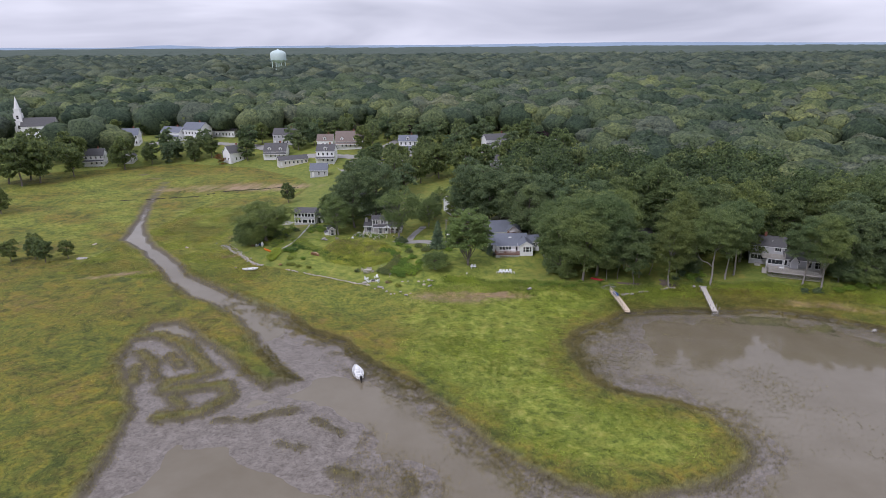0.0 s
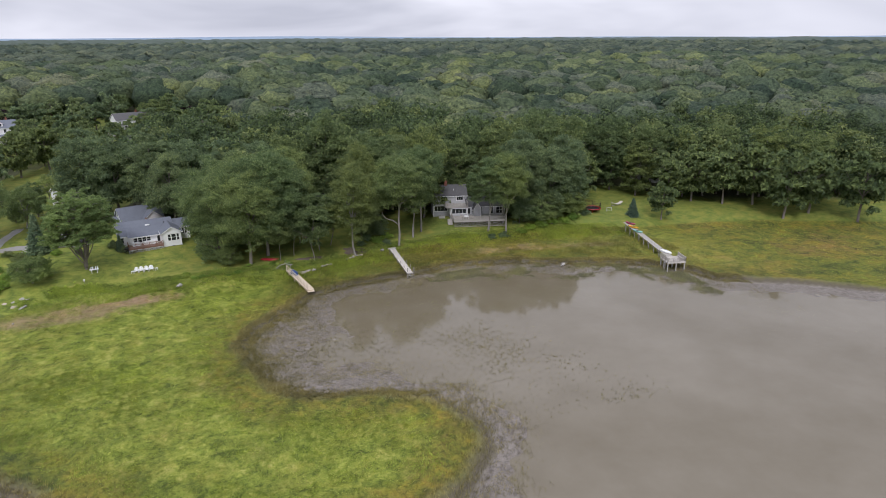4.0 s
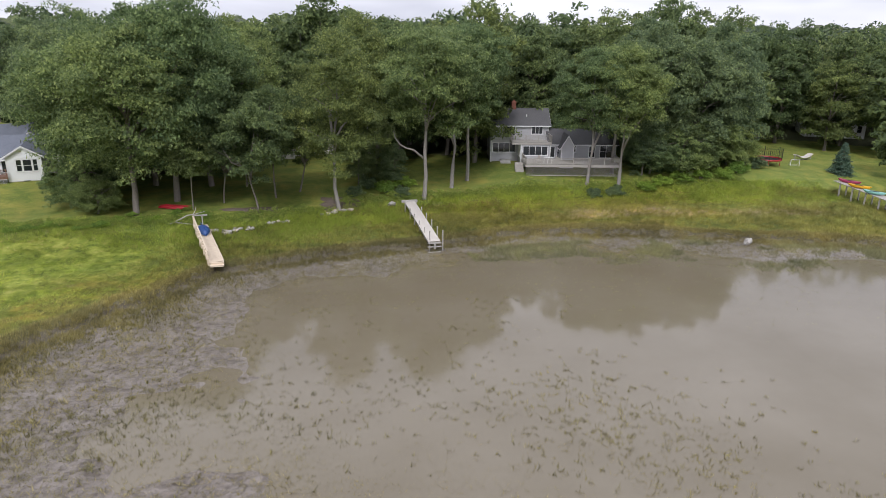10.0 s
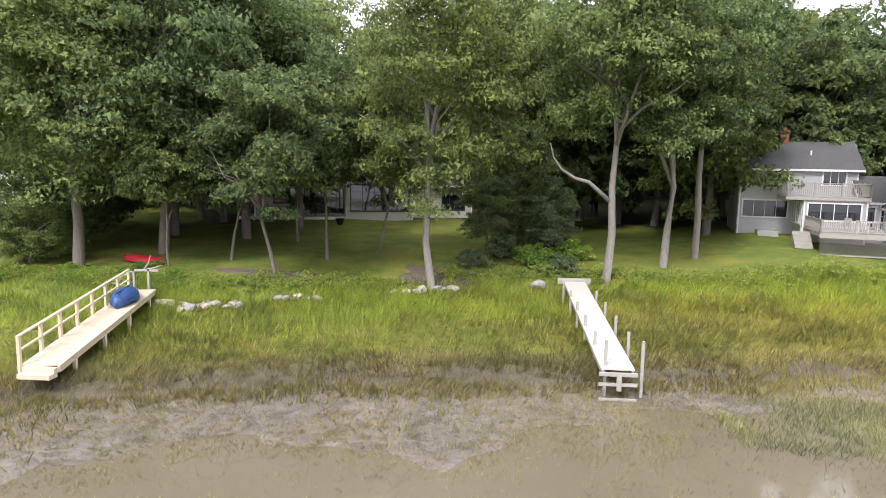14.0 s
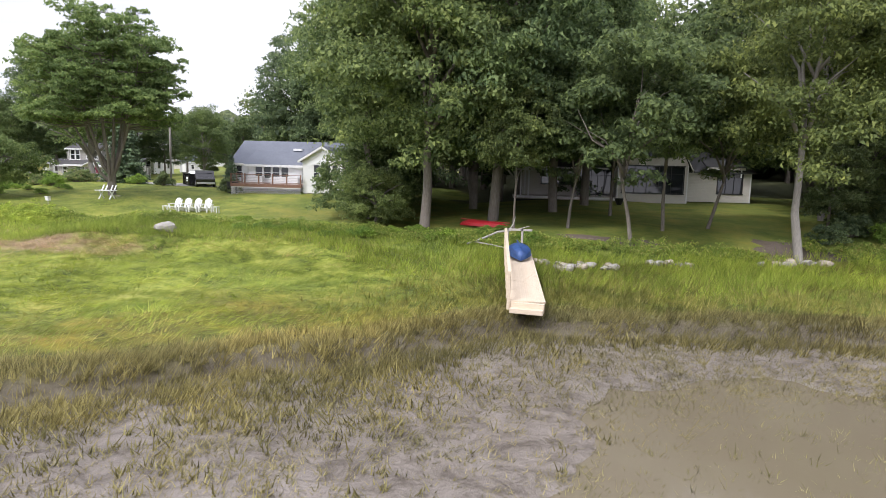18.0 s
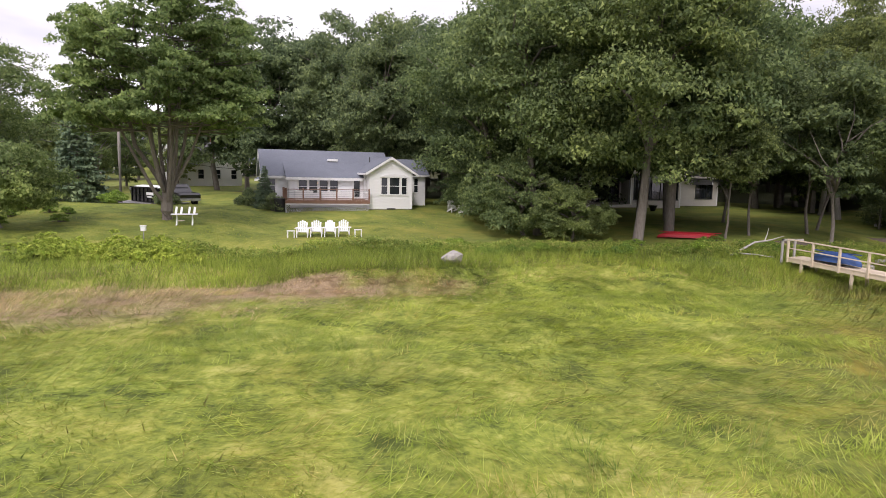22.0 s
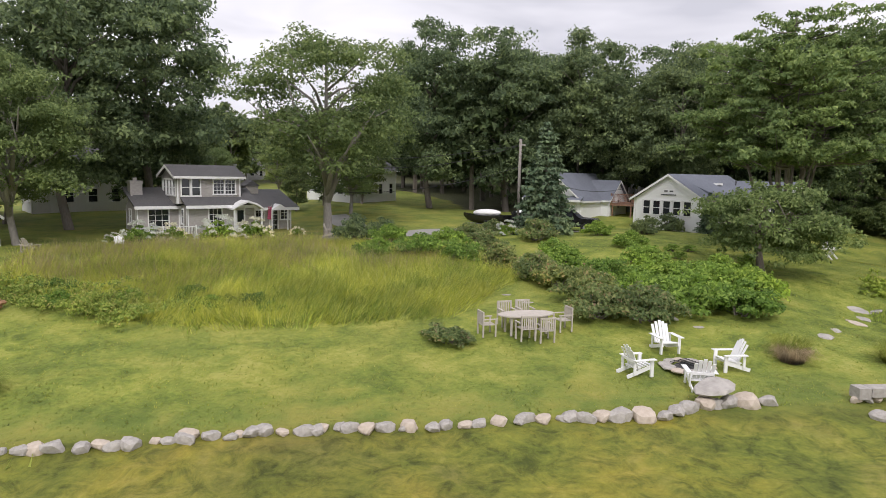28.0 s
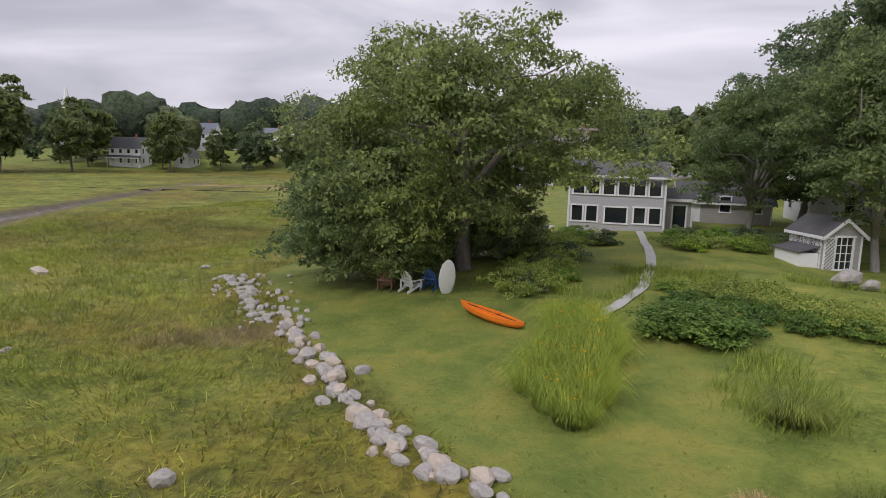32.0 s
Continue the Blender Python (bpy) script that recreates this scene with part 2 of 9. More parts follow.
TEAL = grainy("pale teal plastic", (0.25, 0.55, 0.50), (0.35, 0.66, 0.6), 3, 0.4, 0.2, 0.03)
MAGENTA = grainy("faded magenta plastic", (0.34, 0.04, 0.10), (0.48, 0.07, 0.15), 3, 0.45, 0.2, 0.03)
BLACK_PAINT = grainy("black vehicle paint", (0.008, 0.008, 0.01), (0.016, 0.016, 0.018), 2, 0.2, 0.2, 0.02, spec=0.6)
RUBBER = grainy("black rubber", (0.012, 0.012, 0.012), (0.028, 0.028, 0.028), 8, 0.85, 0.3, 0.2)
STEEL = grainy("dull steel", (0.35, 0.35, 0.36), (0.5, 0.5, 0.5), 6, 0.45, 0.3, 0.05, metal=0.8)
TOWER_PAINT = grainy("pale aqua tank paint", (0.55, 0.68, 0.66), (0.66, 0.78, 0.76), 0.4, 0.5, 0.4, 0.05)
SOIL = grainy("dark mulch and soil", (0.085, 0.066, 0.05), (0.20, 0.16, 0.125), 5, 0.95, 0.5, 0.7)
CREEK_MUD = grainy("dark wet creek mud", (0.028, 0.025, 0.018), (0.07, 0.06, 0.042), 2, 0.9, 0.5, 0.5, spec=0.1)
CUT_WOOD = grainy("split firewood ends", (0.20, 0.10, 0.052), (0.46, 0.27, 0.15), 5, 0.85, 0.4, 0.3)
ASH = grainy("charcoal and ash", (0.02, 0.02, 0.02), (0.14, 0.13, 0.125), 9, 0.95, 0.4, 0.5)

GLASS, gnt, gb = material("dark window glass", 0.04, 0.0, 0.5)
gb.inputs["Base Color"].default_value = (0.02, 0.024, 0.028, 1)
gb.inputs["Coat Weight"].default_value = 0.6

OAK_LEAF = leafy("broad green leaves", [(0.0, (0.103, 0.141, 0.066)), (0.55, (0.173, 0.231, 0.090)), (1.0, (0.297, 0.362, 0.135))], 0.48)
# Lighter copy of the oak leaf tones; the sunlit look is in the colour.
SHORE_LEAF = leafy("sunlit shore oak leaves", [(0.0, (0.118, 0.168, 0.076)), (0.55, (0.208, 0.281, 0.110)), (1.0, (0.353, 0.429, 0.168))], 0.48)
LIGHT_LEAF = leafy("yellow-green leaves", [(0.0, (0.132, 0.188, 0.072)), (0.55, (0.206, 0.277, 0.104)), (1.0, (0.318, 0.389, 0.150))], 0.48)
APPLE_LEAF = leafy("olive apple leaves", [(0.0, (0.129, 0.187, 0.069)), (0.55, (0.213, 0.296, 0.104)), (1.0, (0.347, 0.421, 0.173))], 0.48)
DARK_LEAF = leafy("deep green leaves", [(0.0, (0.111, 0.157, 0.087)), (0.55, (0.192, 0.257, 0.125)), (1.0, (0.310, 0.387, 0.180))], 0.48)
PURPLE_LEAF = leafy("dark purple leaves", [(0.0, (0.018, 0.013, 0.02)), (1.0, (0.06, 0.035, 0.05))])
RUST_LEAF = leafy("rust-brown leaves", [(0.0, (0.14, 0.075, 0.03)), (1.0, (0.27, 0.16, 0.06))])
NEEDLE = leafy("pine needles", [(0.0, (0.13, 0.20, 0.075)), (0.6, (0.22, 0.31, 0.11)), (1.0, (0.33, 0.42, 0.16))], 0.45)
SPRUCE_NEEDLE = leafy("blue-green spruce needles", [(0.0, (0.071, 0.124, 0.085)), (1.0, (0.179, 0.251, 0.160))], 0.15)
HEDGE_LEAF = leafy("hedge leaves", [(0.0, (0.144, 0.237, 0.048)), (0.6, (0.274, 0.425, 0.077)), (1.0, (0.477, 0.622, 0.131))], 0.48)
RHODO_LEAF = leafy("grey-green shrub leaves", [(0.0, (0.146, 0.204, 0.078)), (0.6, (0.252, 0.321, 0.116)), (0.85, (0.389, 0.428, 0.165)), (1.0, (0.467, 0.311, 0.194))], 0.48)
MARSH_BLADE = leafy("bright marsh grass", [(0.0, (0.24, 0.330, 0.034)), (0.5, (0.355, 0.428, 0.050)), (1.0, (0.505, 0.54, 0.13))], 0.3, lift=0.93, streak=0.9)
GOLD_BLADE = leafy("golden marsh grass", [(0.0, (0.275, 0.259, 0.052)), (0.5, (0.420, 0.393, 0.079)), (1.0, (0.578, 0.488, 0.150))], 0.3, lift=0.93, streak=0.9)
BROWN_BLADE = leafy("mud-stained cordgrass", [(0.0, (0.14, 0.125, 0.062)), (0.4, (0.28, 0.26, 0.11)), (1.0, (0.52, 0.48, 0.23))], 0.42, lift=0.85)
STRAW_BLADE = leafy("dry straw grass", [(0.0, (0.454, 0.315, 0.154)), (0.5, (0.635, 0.455, 0.245)), (1.0, (0.816, 0.616, 0.364))], 0.3, lift=0.9, streak=0.6)
REED_BLADE = leafy("tall green reeds", [(0.0, (0.241, 0.351, 0.049)), (0.5, (0.389, 0.510, 0.074)), (1.0, (0.610, 0.684, 0.140))], 0.4, lift=0.85)
MEADOW_BLADE = leafy("pale meadow grass", [(0.0, (0.50, 0.56, 0.07)), (0.5, (0.76, 0.78, 0.12)), (1.0, (0.88, 0.87, 0.28))], 0.5, lift=0.95, streak=0.5)
LAWN_BLADE = leafy("lawn grass", [(0.0, (0.17, 0.238, 0.032)), (0.5, (0.255, 0.315, 0.048)), (1.0, (0.42, 0.40, 0.10))], 0.25, lift=0.95, streak=0.4)
FLOWER = leafy("white blossoms", [(0.0, (0.62, 0.62, 0.5)), (1.0, (0.84, 0.83, 0.76))], 0.2)
GOLD_FLOWER = leafy("yellow blossoms", [(0.0, (0.62, 0.42, 0.03)), (1.0, (0.8, 0.6, 0.06))], 0.2)
FLAT_BLADE = leafy("olive cordgrass of the flats", [(0.0, (0.175, 0.165, 0.085)), (0.5, (0.29, 0.27, 0.14)), (1.0, (0.46, 0.42, 0.25))], 0.3, lift=0.8)
POOL_BLADE = leafy("pale olive cordgrass", [(0.0, (0.25, 0.245, 0.11)), (0.5, (0.40, 0.385, 0.18)), (1.0, (0.56, 0.53, 0.29))], 0.35, lift=0.85)
CLUMP_BLADE = leafy("arching garden grass", [(0.0, (0.21, 0.28, 0.055)), (0.5, (0.34, 0.41, 0.085)), (1.0, (0.52, 0.54, 0.18))], 0.45, lift=0.9)
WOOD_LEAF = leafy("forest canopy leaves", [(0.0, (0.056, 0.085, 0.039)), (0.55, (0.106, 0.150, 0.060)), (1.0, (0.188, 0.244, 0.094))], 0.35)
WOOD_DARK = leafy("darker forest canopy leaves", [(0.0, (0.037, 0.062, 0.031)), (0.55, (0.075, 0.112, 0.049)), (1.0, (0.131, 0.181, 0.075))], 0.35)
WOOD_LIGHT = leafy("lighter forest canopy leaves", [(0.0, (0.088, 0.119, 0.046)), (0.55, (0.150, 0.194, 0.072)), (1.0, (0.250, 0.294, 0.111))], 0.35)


def canopy(name, a, b2):
    """Crowns seen from afar: each its own green, with lit leaf sprays and shaded gaps painted into the colour by noise.
    """
    m, nt, b = material(name, 0.75, 0.0, 0.15)
    ca = nt.nodes.new("ShaderNodeAttribute")
    ca.attribute_name = "crown"
    r = ramp_node(nt, [(0.0, a), (1.0, b2)])
    nt.links.new(ca.outputs["Fac"], r.inputs[0])
    v = coords(nt, "Object")
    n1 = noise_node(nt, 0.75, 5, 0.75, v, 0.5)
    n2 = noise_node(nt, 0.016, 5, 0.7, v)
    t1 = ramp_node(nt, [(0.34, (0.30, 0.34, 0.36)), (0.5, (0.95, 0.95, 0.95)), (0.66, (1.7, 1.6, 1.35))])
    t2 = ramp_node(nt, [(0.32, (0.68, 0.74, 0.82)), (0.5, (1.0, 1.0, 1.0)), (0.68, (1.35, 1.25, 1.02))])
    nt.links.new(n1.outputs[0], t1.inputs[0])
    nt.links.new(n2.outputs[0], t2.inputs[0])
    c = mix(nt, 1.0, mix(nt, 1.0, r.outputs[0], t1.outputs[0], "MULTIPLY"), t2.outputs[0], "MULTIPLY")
    nt.links.new(c, b.inputs["Base Color"])
    bump(nt, b, n1.outputs[0], 1.0, 1.4)
    return m


# These greens lean blue-grey: some distance haze is put into the colour.
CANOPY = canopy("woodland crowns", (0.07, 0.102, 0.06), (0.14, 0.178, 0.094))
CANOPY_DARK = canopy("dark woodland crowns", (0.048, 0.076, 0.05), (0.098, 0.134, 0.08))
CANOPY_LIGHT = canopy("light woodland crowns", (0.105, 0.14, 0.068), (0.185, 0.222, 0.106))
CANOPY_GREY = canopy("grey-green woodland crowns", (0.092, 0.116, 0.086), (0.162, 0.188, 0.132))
# Farther crowns carry more haze in their base colours.
HAZED_CANOPY = [canopy(n, a, b2) for n, a, b2 in (("far woodland crowns", (0.066, 0.092, 0.070), (0.112, 0.142, 0.102)), ("dark far woodland crowns", (0.048, 0.072, 0.058), (0.085, 0.112, 0.085)), ("pale far woodland crowns", (0.090, 0.116, 0.080), (0.145, 0.172, 0.118)))]
HERB_LEAF = leafy("border herb leaves", [(0.0, (0.13, 0.21, 0.05)), (0.5, (0.25, 0.36, 0.085)), (0.85, (0.38, 0.46, 0.13)), (1.0, (0.46, 0.43, 0.18))], 0.45, lift=0.5)

# ---------------------------------------------------------------- the lie of the land
# Plan of the grassy land on both sides of the creek; what is outside is mud and water.
LAND_EAST = [(-240, 330), (-150, 262), (-133, 222), (-119, 196), (-105, 178), (-91, 166), (-77, 152), (-61, 142), (-48, 135), (-42, 131),
             (-33, 123), (-25, 120), (-17, 111), (-6, 104), (2, 95), (11, 86), (19, 81), (28, 79), (36, 83), (42, 86), (46, 91),
             (47, 96), (43, 104), (36, 107), (29, 109), (25, 112), (23, 119), (21.5, 127), (24, 132), (29, 137), (34, 143), (41, 145),
             (53, 147), (64, 149), (74, 147), (84, 143)]
LAND_EAST += [(93, 139), (101, 135), (105, 131), (107, 125), (113, 121), (123, 115), (134, 106), (160, 92), (260, 60), (900, -100),
              (6000, -200), (6000, 6000), (-6000, 6000), (-6000, 900), (-900, 700)]
LAND_WEST = [(-242, 328.5), (-150.8, 262), (-133.9, 222), (-125.2, 205), (-114, 180), (-101, 170), (-88, 157), (-77, 146), (-68, 139), (-61, 136), (-51, 129),
             (-44, 121), (-38, 113), (-30, 105), (-32, 100), (-39, 105), (-46, 111), (-55, 118), (-63, 124), (-67, 122), (-67, 114),
             (-64, 106), (-57, 98), (-51, 91), (-49, 84), (-46, 76), (-44, 66), (-58, 40), (-120, 0), (-600, -60), (-6000, -100), (-6000, 890), (-905, 690)]
# Narrow grassy banks and islets that wind through the flats: half width, then the line.
BANKS = [(1.5, [(-72, 114.5), (-64, 118), (-56, 114.5), (-50, 109), (-45, 104.5)]), (1.3, [(-45, 104), (-50.6, 100), (-50, 97), (-45, 98.5), (-40.4, 100.6), (-37.6, 97), (-40, 91.5), (-45.6, 89)]),
         (1.0, [(-63, 110), (-58, 106.5), (-54, 101)]), (1.2, [(-60, 104), (-57, 99)]), (0.9, [(-56, 109.5), (-52, 106)]), (0.5, [(-36.5, 89.8), (-31, 90.6), (-27.6, 93.6), (-25, 94.8)]), (0.5, [(-20.3, 92.2), (-15, 89.5)]),
         (0.5, [(-23.3, 85.0), (-20, 84.6)]), (0.8, [(-13.2, 79.8), (-10, 79)]), (0.9, [(-2.6, 79.6), (-1.2, 77.4)]), (1.0, [(-47, 95), (-44, 93)]), (1.3, [(-30, 104), (-36, 108), (-44, 113), (-52, 121)])]
# Where the marsh ends and the firm ground begins.
UPLAND = [(-600, 420), (-260, 290), (-214, 272), (-190, 292), (-166, 303), (-128, 299), (-95, 277), (-84, 262), (-82, 235), (-82, 205), (-79, 179),
          (-73, 171.5), (-66, 165), (-60, 161), (-50, 158), (-39, 154.7), (-30, 151), (-22, 147.5), (-16, 147), (-12, 151), (-4, 153),
          (6, 153), (14, 153.5), (20, 155), (27, 152.5), (32, 153), (39, 154.7), (46, 158.5), (55, 160), (64, 161), (76, 162), (88, 161),
          (98, 159), (110, 157), (125, 155)]
UPLAND += [(141, 152), (170, 140), (300, 110), (900, 0), (6000, -50), (6000, 6000), (-6000, 6000), (-6000, 1100), (-900, 600)]


def inside_and_distance(poly, X, Y):
    """Signed distance in metres of points from a closed outline: positive inside."""
    P = np.array(poly, float)
    Q = np.roll(P, -1, axis=0)
    best = np.full(X.shape, 1e18)
    wn = np.zeros(X.shape, bool)
    for (x0, y0), (x1, y1) in zip(P, Q):
        dx, dy = x1 - x0, y1 - y0
        t = np.clip(((X - x0) * dx + (Y - y0) * dy) / (dx * dx + dy * dy), 0, 1)
        best = np.minimum(best, (X - x0 - t * dx) ** 2 + (Y - y0 - t * dy) ** 2)
        cross = ((y0 > Y) != (y1 > Y)) & (X < dx * (Y - y0) / (dy if dy else 1e-9) + x0)
        wn ^= cross
    d = np.sqrt(best)
    return np.where(wn, d, -d)


def wobble(X, Y, s, seed=0.0):
    """Smooth pseudo-random field between about -1 and 1 with features of s metres."""
    a = np.sin(X / s * 1.7 + 1.3 * np.sin(Y / s * 1.1 + seed)) * np.cos(Y / s * 1.9 + 1.1 * np.sin(X / s * 0.9 + 2 * seed))
    b = np.sin((X + Y) / s * 3.1 + seed * 3) * np.cos((X - Y) / s * 2.7 + seed)
    return 0.65 * a + 0.35 * b


def step(a, b, v):
    t = np.clip((v - a) / (b - a), 0, 1)
    return t * t * (3 - 2 * t)


def plan(X, Y):
    """Signed distance into the grassy land, and into the firm ground."""
    X, Y = np.asarray(X, float), np.asarray(Y, float)
    land = np.maximum(inside_and_distance(LAND_EAST, X, Y), inside_and_distance(LAND_WEST, X, Y))
    for half, line in BANKS:
        for (x0, y0), (x1, y1) in zip(line, line[1:]):
            dx, dy = x1 - x0, y1 - y0
            t = np.clip(((X - x0) * dx + (Y - y0) * dy) / (dx * dx + dy * dy), 0, 1)
            land = np.maximum(land, 1.3 * half - np.hypot(X - x0 - t * dx, Y - y0 - t * dy))
    land = land + 0.5 * wobble(X, Y, 5.0, 1.0) + 0.3 * wobble(X, Y, 1.7, 2.0)
    up = inside_and_distance(UPLAND, X, Y) + 0.5 * wobble(X, Y, 6.0, 3.0)
    return land, up


def height(X, Y, land=None, up=None):
    X, Y = np.asarray(X, float), np.asarray(Y, float)
    if land is None:
        land, up = plan(X, Y)
    west = step(30, -5, X)
    mud = 0.10 - (0.022 + 0.014 * step(18, 8, X)) * np.clip(-land, 0, 12) * (1 - 0.6 * step(52, 30, X) * step(95, 110, Y)) + 0.05 * wobble(X, Y, 9.0, 4.0) + 0.025 * wobble(X, Y, 2.1, 5.0)
    bar = np.exp(-(((X + 22) / 13) ** 2 + ((Y - 84) / 7) ** 2))
    mud = mud + 0.22 * bar + 0.14 * np.exp(-(((X + 40) / 6) ** 2 + ((Y - 78) / 9) ** 2))
    z = mud + (0.50 + 0.07 * wobble(X, Y, 4.0, 6.0)) * step(0.0, 0.7, land)
    z = z - 0.5 * step(0.0, 1.6, -land) * step(-36, -52, X) * step(112, 124, Y)
    hill = np.interp(up, [-2, 0, 3, 8, 20, 35, 100, 250, 1000, 3000], [0, 0.25, 0.42, 0.98, 1.85, 2.2, 4.0, 6.5, 10, 22])
    east = np.interp(up, [-2, 0, 3, 6, 12, 35, 100, 250, 1000, 3000], [0, 0.35, 1.05, 1.5, 1.9, 2.3, 4.0, 6.5, 10, 22])
    k = step(20, 30, X)
    hill = hill * (1 - k) + east * k
    # The bank before the white house is steep, with a flat lawn above it.
    bank = np.interp(up, [-5, -2, 3, 8, 20, 35, 100, 250, 1000, 3000], [0, 0.85, 1.05, 1.12, 1.85, 2.2, 4.0, 6.5, 10, 22])
    k = step(2, 7, X) * step(27, 21, X)
    hill = hill * (1 - k) + bank * k
    hill = hill + 0.6 * step(-22, -15, X) * step(3, -3, X) * step(153, 160, Y) * step(182, 172, Y) + 0.35 * step(-2, 5, X) * step(24, 16, X) * step(163, 171, Y) * step(215, 195, Y)
    hill = hill + 0.85 * step(62, 70, X) * step(114, 102, X) * step(-1.5, 3, up) - 0.5 * step(176, 186, Y) * step(210, 200, Y) * step(-54, -48, X) * step(-20, -28, X)
    hill = hill + 4.5 * step(282, 335, Y) * step(0, 30, up)
    tuft = 0.09 * step(2.5, 5, land) * step(0.5, -1, up) * wobble(X, Y, 1.3, 90.0)
    return z + hill + tuft + 0.04 * wobble(X, Y, 11.0, 7.0)


def ground_z(x, y):
    return float(height(np.array([x]), np.array([y]))[0])


def axis_lines(a, b, fine, lo, hi, grow=1.13):
    v = list(np.arange(a, b + fine / 2, fine))
    s = fine
    while v[-1] < hi:
        s = min(s * grow, 400)
        v.append(v[-1] + s)
    s = fine
    while v[0] > lo:
        s = min(s * grow, 400)
        v.insert(0, v[0] - s)
    return np.array(v)


gx, gy = axis_lines(-135, 150, 0.8, -4800, 4800), axis_lines(66, 205, 0.8, -1200, 4900)
GX, GY = np.meshgrid(gx, gy)
LAND, UP = plan(GX, GY)
GZ = height(GX, GY, LAND, UP)
nx, ny = len(gx), len(gy)
idx = np.arange(nx * ny).reshape(ny, nx)
quads = np.stack([idx[:-1, :-1], idx[:-1, 1:], idx[1:, 1:], idx[1:, :-1]], -1).reshape(-1, 4)


def grid_mesh(name, co, faces):
    """A mesh from arrays: corners (n, 3) and equal-sided faces (m, k)."""
    me = bpy.data.meshes.new(name)
    k = faces.shape[1]
    me.vertices.add(len(co))
    me.vertices.foreach_set("co", np.ascontiguousarray(co, np.float32).ravel())
    me.loops.add(faces.size)
    me.loops.foreach_set("vertex_index", np.ascontiguousarray(faces, np.int32).ravel())
    me.polygons.add(len(faces))
    me.polygons.foreach_set("loop_start", np.arange(0, faces.size, k, dtype=np.int32))
    me.polygons.foreach_set("loop_total", np.full(len(faces), k, np.int32))
    me.update(calc_edges=True)
    return me


def zone(me, name, values):
    a = me.attributes.new(name, "FLOAT", "POINT")
    a.data.foreach_set("value", np.ascontiguousarray(values, np.float32).ravel())


# The zones of the ground: how far each spot is grassy, mown, dry, bare or wooded.
def blob(X, Y, cx, cy, a, b, r=0.0):
    u, v = (X - cx) * math.cos(r) + (Y - cy) * math.sin(r), -(X - cx) * math.sin(r) + (Y - cy) * math.cos(r)
    return np.exp(-((u / a) ** 2 + (v / b) ** 2) ** 1.5)


DRY_SPOTS = [(-4, 147, 11, 3.6, 0.1), (7, 149.3, 6, 1.2, -0.05), (76, 154, 8, 2.0, 0.1), (84, 152, 6, 1.6, -0.2), (96, 150, 8, 1.6, -0.2), (-73, 168, 2.5, 1.2, 0.6), (-120, 252, 32, 4.5, 0.15),
             (-105, 262, 30, 3, -0.1), (-95, 150, 9, 2, 0.5), (-72, 190, 12, 4, 0.5)]
DRY = sum(blob(GX, GY, *s) for s in DRY_SPOTS) * (0.62 + 0.5 * wobble(GX, GY, 1.3, 8.0) + 0.35 * wobble(GX, GY, 5.0, 18.0))


def wood_mask(X, Y, up):
    """1 where the wood stands, 0 in the clearings."""
    w = step(14, 20, up)
    open_spots = [(-45, 180, 42, 38), (-20, 170, 34, 34), (2, 166, 24, 18), (8, 180, 14, 12), (-110, 318, 95, 38), (-45, 320, 60, 34), (-30, 345, 55, 22), (25, 345, 22, 14),
                  (-230, 335, 55, 26), (118, 172, 20, 20), (40, 168, 18, 16), (75, 172, 15, 12), (48, 190, 12, 9), (127, 168, 16, 16), (-85, 350, 50, 20), (60, 172, 6, 14), (-60, 235, 17, 42), (-20, 240, 23, 48), (-402, 890, 42, 180)]
    for cx, cy, a, b in open_spots:
        w = w * (((X - cx) / a) ** 2 + ((Y - cy) / b) ** 2 > 1)
    return w


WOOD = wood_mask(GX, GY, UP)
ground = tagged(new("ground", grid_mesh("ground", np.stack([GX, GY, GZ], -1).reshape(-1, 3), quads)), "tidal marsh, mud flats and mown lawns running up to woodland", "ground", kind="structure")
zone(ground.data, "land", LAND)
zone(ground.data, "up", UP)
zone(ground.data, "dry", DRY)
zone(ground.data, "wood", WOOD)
LUSH = step(3.5, 10.0, LAND + 1.5 * wobble(GX, GY, 5.0, 61.0)) * step(-22, -4, GX + 5 * wobble(GX, GY, 9.0, 62.0)) * step(130, 95, GX) * step(160, 150, GY)
LUSH = LUSH + 0.5 * step(0.5, 3.0, UP) * step(-58, -50, GX) * step(16, 6, GX) * step(200, 180, GY) + 0.35 * step(-60, -45, GX) * step(0, -30, GX) * step(130, 140, GY) * step(0.5, -1.0, UP)
LUSH = LUSH + 0.6 * step(-62, -72, GX) * step(150, 165, GY) * step(300, 270, GY) * step(0, -2, UP) * step(1, 3, LAND) * step(-0.5, 0.5, wobble(GX, GY, 12.0, 64.0))
zone(ground.data, "lush", LUSH * (1 - 0.1 * step(140, 116, GY)) * (0.8 + 0.3 * wobble(GX, GY, 3.0, 63.0)))
for p in ground.data.polygons:
    p.use_smooth = True

GROUND, nt, b = material("marsh, mud and lawn", 0.8, 0.0, 0.35)


def attr(nt, name):
    a = nt.nodes.new("ShaderNodeAttribute")
    a.attribute_name = name
    return a.outputs["Fac"]


def remap(nt, v, a, b2, add=None, amount=1.0):
    if add is not None:
        m = nt.nodes.new("ShaderNodeMath")
        m.operation = "MULTIPLY_ADD"
        nt.links.new(add, m.inputs[0])
        m.inputs[1].default_value = amount
        nt.links.new(v, m.inputs[2])
        v = m.outputs[0]
    r = nt.nodes.new("ShaderNodeMapRange")
    r.inputs["From Min"].default_value, r.inputs["From Max"].default_value = a, b2
    nt.links.new(v, r.inputs["Value"])
    return r.outputs[0]


